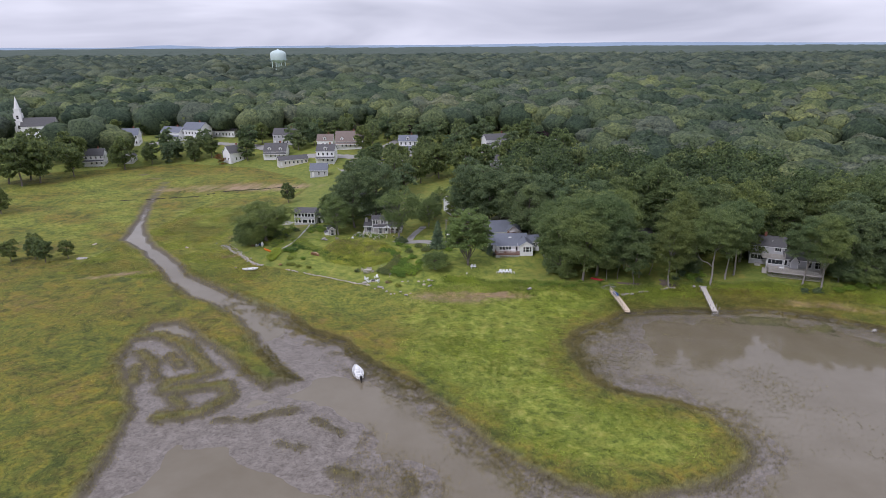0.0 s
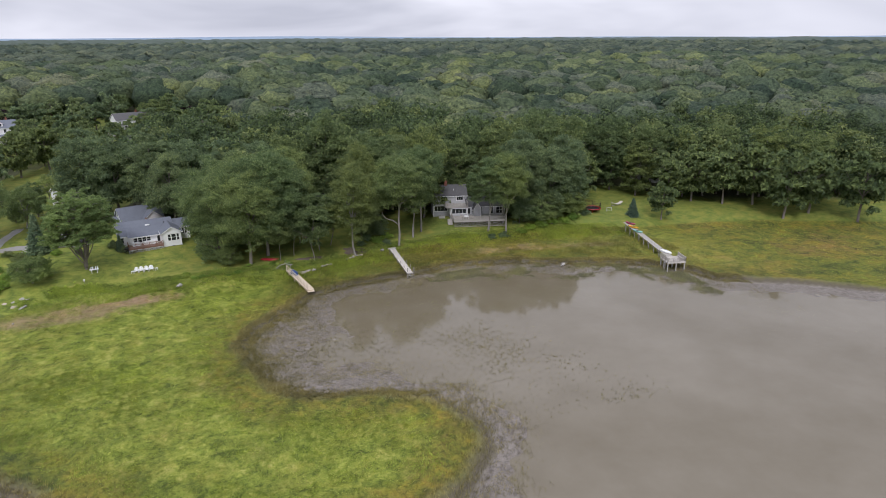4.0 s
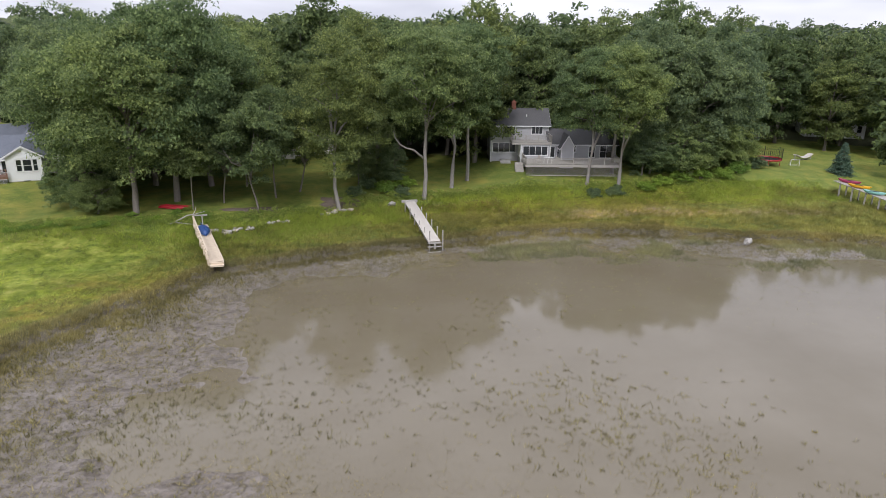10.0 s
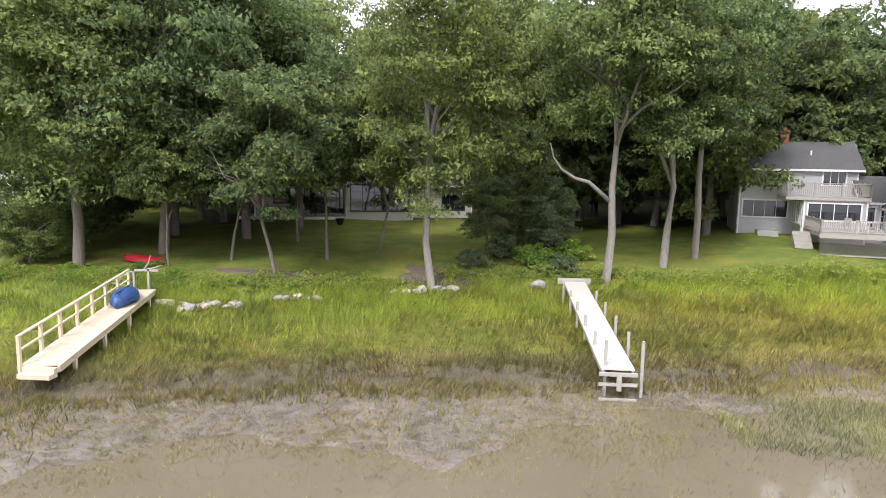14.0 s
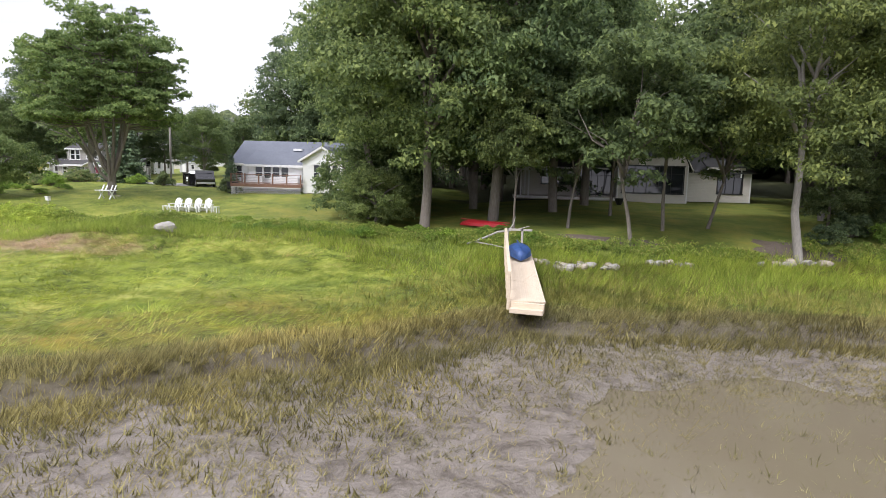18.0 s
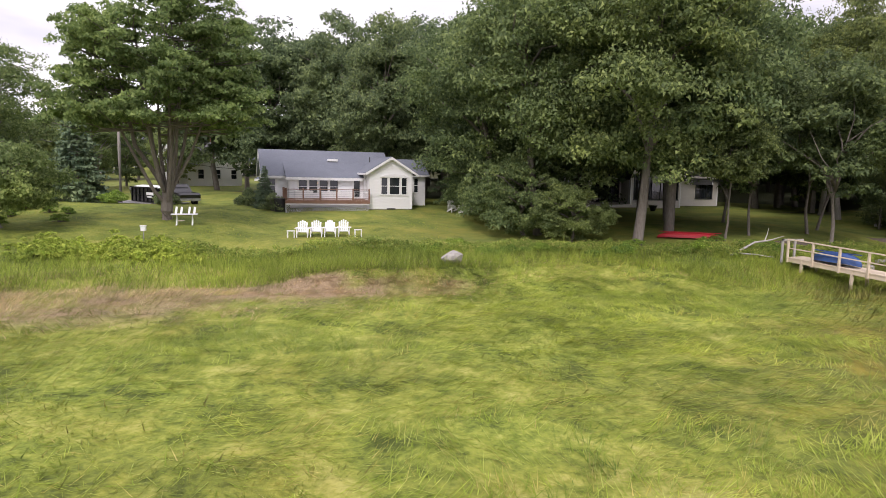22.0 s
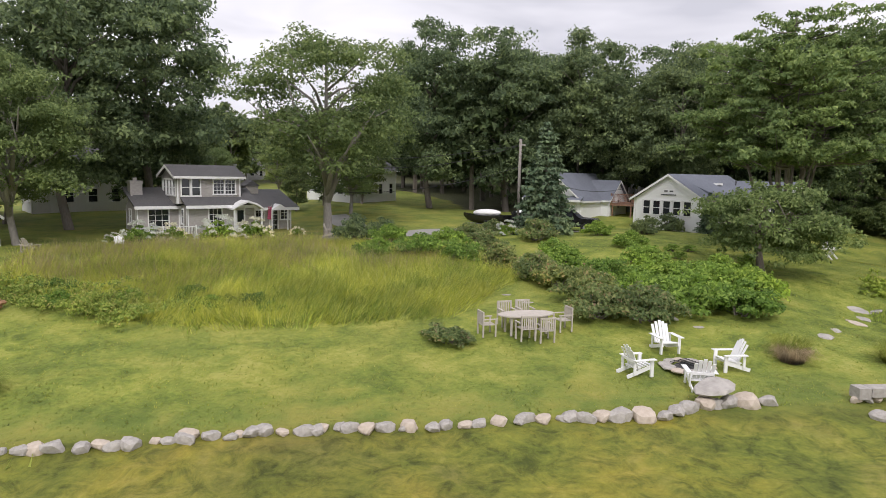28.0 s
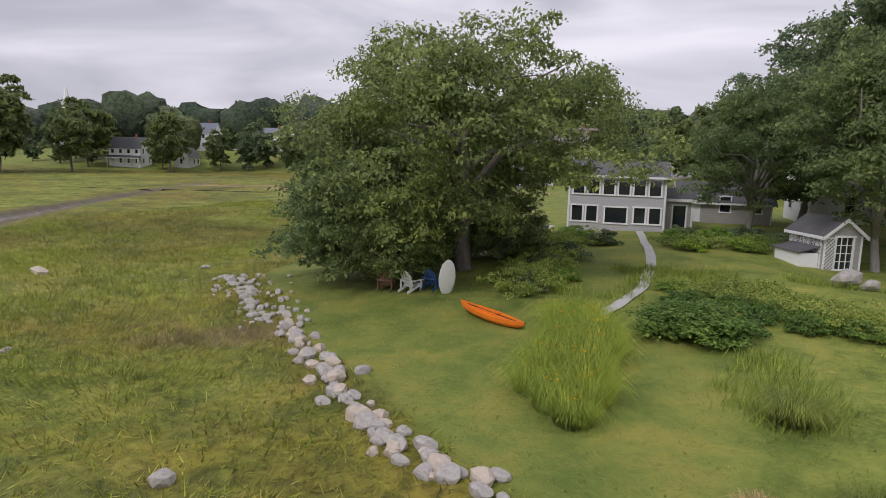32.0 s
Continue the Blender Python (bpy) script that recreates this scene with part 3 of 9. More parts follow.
v = coords(nt, "Object")
n_big, n_mid, n_fine = noise_node(nt, 0.05, 4, 0.6, v, 0.6), noise_node(nt, 0.5, 5, 0.6, v, 0.4), noise_node(nt, 6, 6, 0.7, v)
a_land, a_up, a_dry, a_wood = attr(nt, "land"), attr(nt, "up"), attr(nt, "dry"), attr(nt, "wood")
r_mud = ramp_node(nt, [(0.3, (0.145, 0.122, 0.102)), (0.5, (0.215, 0.186, 0.158)), (0.72, (0.285, 0.252, 0.22))])
nt.links.new(n_mid.outputs[0], r_mud.inputs[0])
c_mud = mix(nt, 0.35, r_mud.outputs[0], mix(nt, n_fine.outputs[0], (0.085, 0.068, 0.052), (0.25, 0.225, 0.195)))
n_tuft = noise_node(nt, 1.6, 5, 0.7, v, 0.8)
r_marsh = ramp_node(nt, [(0.34, (0.080, 0.105, 0.014)), (0.44, (0.150, 0.170, 0.018)), (0.54, (0.20, 0.172, 0.022)), (0.66, (0.225, 0.148, 0.045))])
nt.links.new(mix(nt, 0.45, n_big.outputs[0], n_mid.outputs[0]), r_marsh.inputs[0])
c_marsh = mix(nt, 0.35, r_marsh.outputs[0], mix(nt, n_fine.outputs[0], (0.03, 0.04, 0.010), (0.18, 0.19, 0.042)))
r_tuft = ramp_node(nt, [(0.36, (0.5, 0.52, 0.5)), (0.52, (1.0, 1.0, 1.0)), (0.66, (1.25, 1.2, 1.15))])
nt.links.new(n_tuft.outputs[0], r_tuft.inputs[0])
c_marsh = mix(nt, 1.0, c_marsh, r_tuft.outputs[0], "MULTIPLY")
n_patch = noise_node(nt, 0.16, 6, 0.68, v, 1.6)
r_patch = ramp_node(nt, [(0.36, (0.5, 0.56, 0.6)), (0.5, (1.0, 1.0, 1.0)), (0.64, (1.4, 1.22, 1.0))])
nt.links.new(n_patch.outputs[0], r_patch.inputs[0])
c_marsh = mix(nt, 1.0, c_marsh, r_patch.outputs[0], "MULTIPLY")
r_wet = ramp_node(nt, [(0.38, (0.62, 0.60, 0.58)), (0.5, (1.0, 1.0, 1.0)), (0.64, (1.2, 1.2, 1.22))])
nt.links.new(n_tuft.outputs[0], r_wet.inputs[0])
c_mud = mix(nt, 1.0, c_mud, r_wet.outputs[0], "MULTIPLY")
c_low = mix(nt, n_tuft.outputs[0], mix(nt, n_fine.outputs[0], (0.05, 0.045, 0.025), (0.12, 0.11, 0.055)), (0.25, 0.22, 0.12))
r_lawn = ramp_node(nt, [(0.36, (0.082, 0.135, 0.02)), (0.5, (0.122, 0.178, 0.028)), (0.64, (0.20, 0.20, 0.042))])
nt.links.new(mix(nt, 0.5, n_big.outputs[0], n_mid.outputs[0]), r_lawn.inputs[0])
c_lawn = mix(nt, 0.35, r_lawn.outputs[0], mix(nt, n_fine.outputs[0], (0.09, 0.115, 0.018), (0.30, 0.32, 0.065)))
r_mown = ramp_node(nt, [(0.38, (0.84, 0.88, 0.82)), (0.5, (1.0, 1.0, 1.0)), (0.62, (1.24, 1.14, 1.0))])
nt.links.new(mix(nt, 0.5, n_patch.outputs[0], n_mid.outputs[0]), r_mown.inputs[0])
c_lawn = mix(nt, 1.0, c_lawn, r_mown.outputs[0], "MULTIPLY")
n_straw = noise_node(nt, 1.1, 6, 0.72, v, 0.8)
r_straw = ramp_node(nt, [(0.44, (0.0, 0.0, 0.0)), (0.62, (0.5, 0.5, 0.5))])
nt.links.new(mix(nt, 0.45, n_straw.outputs[0], n_mid.outputs[0]), r_straw.inputs[0])
c_lawn = mix(nt, r_straw.outputs[0], c_lawn, (0.27, 0.245, 0.052))
c_dry = mix(nt, n_fine.outputs[0], (0.22, 0.15, 0.085), (0.44, 0.325, 0.20))
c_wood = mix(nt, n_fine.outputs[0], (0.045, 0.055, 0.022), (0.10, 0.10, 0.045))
c = mix(nt, remap(nt, a_land, 0.0, 1.2, mix(nt, 0.6, n_mid.outputs[0], n_tuft.outputs[0]), 1.2), c_mud, c_low)
r_bank = ramp_node(nt, [(0.0, (0.0, 0.0, 0.0)), (0.42, (0.95, 0.95, 0.95)), (0.6, (0.7, 0.7, 0.7)), (1.0, (0.0, 0.0, 0.0))])
nt.links.new(remap(nt, a_land, -0.3, 1.6, n_mid.outputs[0], 0.5), r_bank.inputs[0])
c = mix(nt, r_bank.outputs[0], c, mix(nt, n_fine.outputs[0], (0.06, 0.05, 0.033), (0.14, 0.118, 0.078)))
c = mix(nt, remap(nt, a_land, 1.1, 3.0, n_mid.outputs[0], 1.3), c, c_marsh)
c = mix(nt, remap(nt, a_up, 0.2, 1.2, n_mid.outputs[0], 0.8), c, c_lawn)
# Shaded hollows and lit mounds of the swirled grass are painted into this ramp.
r_lush = ramp_node(nt, [(0.41, (0.060, 0.085, 0.009)), (0.475, (0.165, 0.215, 0.026)), (0.54, (0.285, 0.325, 0.048)), (0.61, (0.43, 0.43, 0.11))])
nt.links.new(mix(nt, 0.45, mix(nt, 0.5, n_fine.outputs[0], n_tuft.outputs[0]), n_mid.outputs[0]), r_lush.inputs[0])
c = mix(nt, attr(nt, "lush"), c, r_lush.outputs[0])
c = mix(nt, remap(nt, a_dry, 0.62, 1.3, mix(nt, 0.6, n_tuft.outputs[0], n_patch.outputs[0]), 1.0), c, c_dry)
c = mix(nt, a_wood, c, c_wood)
nt.links.new(c, b.inputs["Base Color"])
wet = nt.nodes.new("ShaderNodeMapRange")
wet.inputs["From Min"].default_value, wet.inputs["From Max"].default_value, wet.inputs["To Min"].default_value, wet.inputs["To Max"].default_value = -0.4, 0.8, 0.32, 0.9
nt.links.new(a_land, wet.inputs["Value"])
nt.links.new(wet.outputs[0], b.inputs["Roughness"])
bump(nt, b, mix(nt, 0.65, n_fine.outputs[0], n_tuft.outputs[0]), 0.8, 0.16)
ground.data.materials.append(GROUND)

# Still, silty water over the flats.
WATER, nt, b = material("silty tidal water", 0.06, 0.0, 0.5)
v = coords(nt, "Object")
n1, n2 = noise_node(nt, 0.12, 4, 0.6, v), noise_node(nt, 2.5, 3, 0.5, v)
r = ramp_node(nt, [(0.3, (0.16, 0.134, 0.088)), (0.7, (0.195, 0.167, 0.118))])
nt.links.new(n1.outputs[0], r.inputs[0])
nt.links.new(r.outputs[0], b.inputs["Base Color"])
bump(nt, b, n2.outputs[0], 0.06, 0.02)
bm = bmesh.new()
bmesh.ops.create_grid(bm, x_segments=2, y_segments=2, size=1.0, matrix=Matrix.Translation((500, -600, 0)) @ Matrix.Diagonal((3000, 860, 1, 1)))
me = bpy.data.meshes.new("water")
bm.to_mesh(me)
bm.free()
me.materials.append(WATER)
tagged(new("water", me), "grey-brown shallow tidal water lying still", "water", kind="structure")

# ---------------------------------------------------------------- tools for things
def thing(name, x, y, z=None, rz=0.0, label="", category="", group="", scale=1.0):
    ob = new(name)
    ob.empty_display_size = 0.2
    ob.matrix_world = pose(x, y, ground_z(x, y) if z is None else z, 0, 0, rz) @ Matrix.Scale(scale, 4)
    return tagged(ob, label, category, group)


def part(name, bm, mat, parent, label="", smooth=False):
    me = bpy.data.meshes.new(name)
    bmesh.ops.recalc_face_normals(bm, faces=bm.faces)
    bm.to_mesh(me)
    bm.free()
    return part_mesh(name, me, mat, parent, label, smooth)


def part_mesh(name, me, mat, parent, label="", smooth=False):
    if mat is not None and not me.materials:
        me.materials.append(mat)
    if smooth:
        me.polygons.foreach_set("use_smooth", np.ones(len(me.polygons), bool))
    ob = new(name, me)
    ob.parent = parent
    return tagged(ob, label)


def box(bm, x0, x1, y0, y1, z0, z1, m=None):
    v = [bm.verts.new((x, y, z)) for z in (z0, z1) for x, y in ((x0, y0), (x1, y0), (x1, y1), (x0, y1))]
    for f in ((3, 2, 1, 0), (4, 5, 6, 7), (0, 1, 5, 4), (1, 2, 6, 5), (2, 3, 7, 6), (3, 0, 4, 7)):
        bm.faces.new([v[i] for i in f])
    if m is not None:
        for q in v:
            q.co = m @ q.co
    return v


def boxes(*specs):
    bm = bmesh.new()
    for s in specs:
        box(bm, *s)
    return bm


def prism(bm, outline, axis, a, b):
    """A flat outline of (u, v) pairs pushed from a to b along 'x', 'y' or 'z'."""
    def put(u, v, w):
        return {"x": (w, u, v), "y": (u, w, v), "z": (u, v, w)}[axis]
    lo, hi = [bm.verts.new(put(u, v, a)) for u, v in outline], [bm.verts.new(put(u, v, b)) for u, v in outline]
    n = len(outline)
    bm.faces.new(lo[::-1])
    bm.faces.new(hi)
    for i in range(n):
        bm.faces.new((lo[i], lo[(i + 1) % n], hi[(i + 1) % n], hi[i]))


def beam(bm, p, q, w, h=None):
    """A bar of w by h from p to q."""
    p, q = Vector(p), Vector(q)
    h = h or w
    d = q - p
    m = Matrix.Translation(p) @ d.to_track_quat("Z", "Y").to_matrix().to_4x4()
    box(bm, -w / 2, w / 2, -h / 2, h / 2, 0, d.length, m)


def tube(bm, pts, radii, n=7):
    """A round limb through points with a radius at each."""
    rings = []
    for i, (p, r) in enumerate(zip(pts, radii)):
        p = Vector(p)
        d = Vector(pts[min(i + 1, len(pts) - 1)]) - Vector(pts[max(i - 1, 0)])
        q = d.to_track_quat("Z", "Y").to_matrix()
        rings.append([bm.verts.new(p + q @ Vector((r * math.cos(2 * math.pi * k / n), r * math.sin(2 * math.pi * k / n), 0))) for k in range(n)])
    for a, b in zip(rings, rings[1:]):
        for k in range(n):
            bm.faces.new((a[k], a[(k + 1) % n], b[(k + 1) % n], b[k]))
    bm.faces.new(rings[0][::-1])
    bm.faces.new(rings[-1])


# ---------------------------------------------------------------- trees and shrubs
def leaf_cloud(rng, centres, radii, per, size, flat=0.75, droop=0.25, tri=False, loose=0.5):
    """Leaves as small kinked quads in puffs round the centres: corners and faces."""
    n = len(centres) * per
    c = np.repeat(centres, per, 0)
    r = np.repeat(radii, per)
    d = rng.normal(size=(n, 3))
    d /= np.linalg.norm(d, axis=1)[:, None] + 1e-9
    d[:, 2] = np.where(d[:, 2] < -0.3, -d[:, 2] * 0.6, d[:, 2])
    rad = r * rng.uniform(0.55, 1.08, n)
    p = c + d * rad[:, None] * np.array([1, 1, flat])
    nor = d * 0.7 + rng.normal(size=(n, 3)) * loose + np.array([0, 0, 0.3])
    nor /= np.linalg.norm(nor, axis=1)[:, None]
    a = np.cross(nor, rng.normal(size=(n, 3)))
    a /= np.linalg.norm(a, axis=1)[:, None] + 1e-9
    b = np.cross(nor, a)
    s = size * rng.uniform(0.6, 1.35, n)[:, None]
    tip = np.array([0, 0, -1.0]) * droop * s
    if tri:
        co = np.stack([p - a * s * 0.6, p + b * s * 0.62 + a * s * 0.3, p + a * s * 0.9 + tip - b * s * 0.5], 1)
    else:
        co = np.stack([p - a * s * 0.8, p + b * s * 0.48, p + a * s * 0.9 + tip, p - b * s * 0.48], 1)
    k = co.shape[1]
    return co.reshape(-1, 3), np.arange(n * k).reshape(-1, k)


def crown_centres(rng, h, base, rx, n, top=0.62, lean=0.0, lobes=7):
    """Centres of leaf puffs over a lobed crown from base to h metres, rx wide."""
    mid, half = (h + base) / 2, (h - base) / 2
    lob = rng.normal(size=(lobes, 3))
    lob /= np.linalg.norm(lob, axis=1)[:, None]
    u = rng.normal(size=(n, 3))
    u /= np.linalg.norm(u, axis=1)[:, None]
    bulge = 0.80 + 0.28 * np.max(u @ lob.T, axis=1) ** 3
    k = rng.uniform(0.3, 1.0, n) ** 0.5 * bulge
    rh = np.hypot(u[:, 0], u[:, 1]) + 1e-6
    wide = np.where(u[:, 2] > 0, 1.0, 0.95 * np.clip(rh, 0.25, 1) ** -0.45)
    x = u[:, 0] * rx * k * wide + lean * (u[:, 2] + 1) * 0.5 * rx
    y = u[:, 1] * rx * k * wide
    z = mid + u[:, 2] * half * k
    return np.stack([x, y, z], -1)


def limbs(rng, h, base, rx, r0, n=7, lean=0.0, fork=0.45, bm=None):
    """A tapered trunk that forks into crooked limbs."""
    bm = bm or bmesh.new()
    k = 6
    bend = rng.normal(size=2) * 0.4
    pts = [(bend[0] * math.sin(i / k * 5) + 0.10 * (-1) ** i * (0 < i < k) + lean * rx * 0.25 * (i / k) ** 2, bend[1] * math.sin(i / k * 2.4), h * 0.86 * i / k) for i in range(k + 1)]
    tube(bm, [(pts[0][0], pts[0][1], -0.25)] + pts, [r0 * 1.5] + [r0 * (1.12 - 0.95 * (i / k) ** 0.9) for i in range(k + 1)], 8)
    for j in range(n):
        t = rng.uniform(fork * 0.7, 0.8)
        i = int(t * k)
        p = np.array(pts[i]) + (np.array(pts[i + 1]) - np.array(pts[i])) * (t * k - i)
        a = 2 * math.pi * (j / n) + rng.uniform(-0.4, 0.4)
        ln = rx * rng.uniform(0.65, 0.95)
        rise = (h - p[2]) * rng.uniform(0.25, 0.6)
        d = np.array([math.cos(a), math.sin(a), 0])
        q = [p, p + d * ln * 0.3 + [0, 0, rise * 0.45], p + d * ln * 0.65 + [0, 0, rise * 0.7] + rng.normal(size=3) * 0.3, p + d * ln + [0, 0, rise] + rng.normal(size=3) * 0.4]
        rr = r0 * (1.0 - t) * 0.75 + 0.04
        tube(bm, [tuple(v) for v in q], [rr, rr * 0.7, rr * 0.4, rr * 0.1], 6)
    return bm


def set_mesh(name, co, faces, mat):
    me = grid_mesh(name, co, faces)
    me.materials.append(mat)
    return me


def clumps(rng, centres, reach, each, flat=0.8):
    """Twig ends round each bough centre: a flattened dome of smaller puffs."""
    n = len(centres) * each
    d = rng.normal(size=(n, 3))
    d /= np.linalg.norm(d, axis=1)[:, None] + 1e-9
    d[:, 2] = np.abs(d[:, 2]) * flat - 0.12
    return np.repeat(centres, each, 0) + d * (np.repeat(reach, each) * rng.uniform(0.45, 1.05, n))[:, None]


def tree(kind, seed, h, base, rx, mat, bark, r0=0.3, boughs=42, each=9, per=34, size=0.27, lean=0.0, reach=0.3, puff=0.11, nl=9, lobes=7, squash=1.0, fork=0.45, trim=None):
    """Trunk and crown meshes for one tree; used by every tree of that shape."""
    rng = np.random.default_rng(seed)
    bm = limbs(rng, h * 0.93, base, rx * 0.8, r0, nl, lean, fork)
    tm = bpy.data.meshes.new(kind + "_trunk")
    bm.to_mesh(tm)
    bm.free()
    tm.materials.append(bark)
    tm.polygons.foreach_set("use_smooth", np.ones(len(tm.polygons), bool))
    c = crown_centres(rng, h - 0.2 * rx * squash, base, rx * 0.86, boughs, lean=lean, lobes=lobes)
    c = clumps(rng, c, rx * reach * rng.uniform(0.7, 1.25, boughs), each)
    if trim:
        c = c[~((c[:, 0] * trim[0] + c[:, 1] * trim[1] > trim[2]) & (c[:, 2] < trim[3]))]
    co, f = leaf_cloud(rng, c, rx * puff * rng.uniform(0.8, 1.7, len(c)), per, size, 0.78, 0.3, True)
    return tm, set_mesh(kind + "_crown", co, f, mat)


def plant(kind, meshes, x, y, z=None, rz=0.0, s=1.0, label="", category="tree", group="", tall=1.0):
    root = new(kind)
    root.empty_display_size = 0.3
    root.matrix_world = pose(x, y, ground_z(x, y) - 0.05 if z is None else z, 0, 0, rz) @ Matrix.Diagonal((s, s, s * tall, 1))
    tagged(root, label, category, group)
    for nm, me in zip(("trunk", "crown"), meshes):
        o = new(nm, me)
        o.parent = root
    return root

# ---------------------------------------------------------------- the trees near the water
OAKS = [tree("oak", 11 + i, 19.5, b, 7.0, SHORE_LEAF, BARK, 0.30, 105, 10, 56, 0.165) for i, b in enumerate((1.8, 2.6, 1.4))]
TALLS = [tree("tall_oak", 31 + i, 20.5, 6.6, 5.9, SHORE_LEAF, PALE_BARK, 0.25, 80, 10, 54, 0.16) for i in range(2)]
MIDS = [tree("shore_oak", 35 + i, 21.0, 3.6, 6.4, OAK_LEAF, PALE_BARK, 0.25, 95, 10, 54, 0.16) for i in range(2)]
DARKS = [tree("maple", 41 + i, 19.0, 0.9, 6.4, DARK_LEAF, BARK, 0.30, 85, 9, 50, 0.20) for i in range(2)]
FAR_OAKS = [tree("village_oak", 45 + i, 17.0, 1.0, 6.4, OAK_LEAF, BARK, 0.30, 42, 7, 14, 0.7) for i in range(2)]
BACK_DARKS = [tree("back_maple", 43 + i, 19.0, 0.9, 6.4, OAK_LEAF, BARK, 0.30, 70, 9, 40, 0.26) for i in range(2)]
FAR_DARKS = [tree("village_maple", 48 + i, 17.0, 1.0, 6.0, DARK_LEAF, BARK, 0.30, 42, 7, 14, 0.7) for i in range(2)]
LIGHTS = [tree("ash", 51 + i, 14.0, b, 5.4, LIGHT_LEAF, PALE_BARK, 0.22, n, 8, per, 0.13, puff=0.10, nl=18, reach=0.24, fork=0.2) for i, (b, n, per) in enumerate(((1.6, 120, 44), (2.2, 95, 34)))]

rngp = random.Random(5)


def row(meshes, kind, label, spots, group="trees along the shore"):
    for i, (x, y, s) in enumerate(spots):
        plant(kind, meshes[i % len(meshes)], x, y, None, rngp.uniform(0, 360), s, label, "tree", group, rngp.uniform(0.95, 1.08))


row(OAKS, "oak_tree", "broad green oak with boughs low over the shore lawn", [(24.9, 159.0, 1.0), (28.5, 162.0, 1.08), (20.0, 164.0, 0.97), (31.5, 168.0, 1.06), (25.0, 170.5, 1.02), (18.0, 173.0, 1.0), (33.0, 176, 1.1)])
row(TALLS, "oak_tree", "tall oak with a bare grey trunk and high crown", [(55.6, 161.6, 1.0), (59.8, 165.0, 0.95), (62.5, 167.5, 0.95), (77.3, 163.6, 0.86), (81.8, 165.6, 0.9), (81.2, 162.6, 0.88)])
bm = bmesh.new()
tube(bm, [(0, 0, 4.8), (-1.3, -0.2, 5.9), (-2.1, -0.3, 6.1), (-2.9, -0.4, 6.6), (-3.4, -0.45, 7.3), (-3.6, -0.5, 8.1)], [0.15, 0.12, 0.10, 0.08, 0.05, 0.02], 7)
limb_oak = next(o for o in bpy.data.objects if o.name.startswith("oak_tree") and abs(o.matrix_basis.translation.x - 55.6) < 0.01)
limb = part("bare_limb", bm, PALE_BARK, limb_oak, "bare crooked grey limb", True)
limb.matrix_local = limb_oak.matrix_basis.to_3x3().inverted().to_4x4()
row(MIDS, "oak_tree", "tall shore oak with a pale trunk", [(45.5, 159.0, 0.87), (52.5, 178.0, 0.95), (49.5, 172.0, 0.9)])
row(DARKS, "maple_tree", "dark green maple in the shore wood", [(88.5, 167.0, 0.95), (94.0, 165.5, 0.95), (98.5, 168.0, 0.95), (101.0, 173.0, 0.95), (90.0, 174.0, 1.05), (64.0, 184.0, 1.1), (55.0, 188.0, 1.1), (30.0, 185.0, 1.05), (22.0, 182.0, 1.05), (15.0, 190.0, 1.1), (51.0, 168.0, 0.45), (48.5, 166.5, 0.33), (52.8, 165.8, 0.3), (85.5, 164.5, 0.45)])
row(BACK_DARKS, "maple_tree", "tall dark maple further back in the shore wood", [(66.0, 176.0, 1.12), (70.0, 190.0, 0.95), (80.0, 188.0, 1.05), (88.0, 183.0, 1.12), (98.0, 181.0, 1.14), (76.0, 181.0, 0.95), (107.0, 182.0, 1.1), (93.0, 190.0, 1.16), (103.0, 190.0, 1.16), (116.0, 190.0, 1.1), (124.0, 186.0, 1.05), (133.0, 181.0, 1.0), (141.0, 177.0, 1.0), (149.0, 172.0, 1.0), (157.0, 165.0, 1.0), (165.0, 157.0, 1.0), (127.0, 178.0, 0.8), (138.0, 172.5, 0.75), (46.0, 192.0, 1.25), (38.0, 193.0, 1.15), (62.0, 192.0, 1.05), (51.0, 186.0, 1.15), (56.0, 181.0, 1.0), (58.0, 189.0, 1.05)])
row(FAR_OAKS, "oak_tree", "green oak standing on the far lawn", [(120.6, 158.5, 0.55), (108.0, 176.0, 0.9), (131.2, 169.6, 0.85), (137.2, 168.0, 0.9), (143.0, 163.0, 0.95), (150.0, 160.0, 1.0), (150.0, 150.0, 1.0), (158, 150, 1.0), (165, 142, 1.0)])
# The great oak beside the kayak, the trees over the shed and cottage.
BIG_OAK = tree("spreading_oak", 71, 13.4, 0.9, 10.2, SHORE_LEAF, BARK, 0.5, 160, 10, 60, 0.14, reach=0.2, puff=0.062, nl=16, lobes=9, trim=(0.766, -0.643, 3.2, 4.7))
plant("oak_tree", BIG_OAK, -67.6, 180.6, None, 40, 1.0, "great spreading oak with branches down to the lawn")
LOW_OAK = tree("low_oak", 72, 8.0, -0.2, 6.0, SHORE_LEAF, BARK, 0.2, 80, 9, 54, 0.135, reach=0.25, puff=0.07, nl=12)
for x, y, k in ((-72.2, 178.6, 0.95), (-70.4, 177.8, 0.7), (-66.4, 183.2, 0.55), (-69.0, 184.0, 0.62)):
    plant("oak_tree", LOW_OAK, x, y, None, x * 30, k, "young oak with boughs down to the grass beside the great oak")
row(DARKS, "maple_tree", "dense green maple over the garden shed", [(-44.5, 196.0, 1.1), (-38.5, 200.0, 1.2), (-49.0, 203.0, 0.85), (-38.6, 205.0, 0.55), (-35.0, 207.0, 0.5)], "trees by the cottage")
plant("maple_tree", LIGHTS[0], -47.4, 188.2, None, 10, 1.0, "grey-green maple with several trunks beside the shed")
plant("maple_tree", LIGHTS[0], -52.8, 197.5, None, 120, 0.85, "grey-green maple beside the tall house")
plant("ash_tree", LIGHTS[1], -27.6, 186.0, None, 70, 1.45, "thin-leaved ash with pale forked trunks by the cottage", tall=0.85)
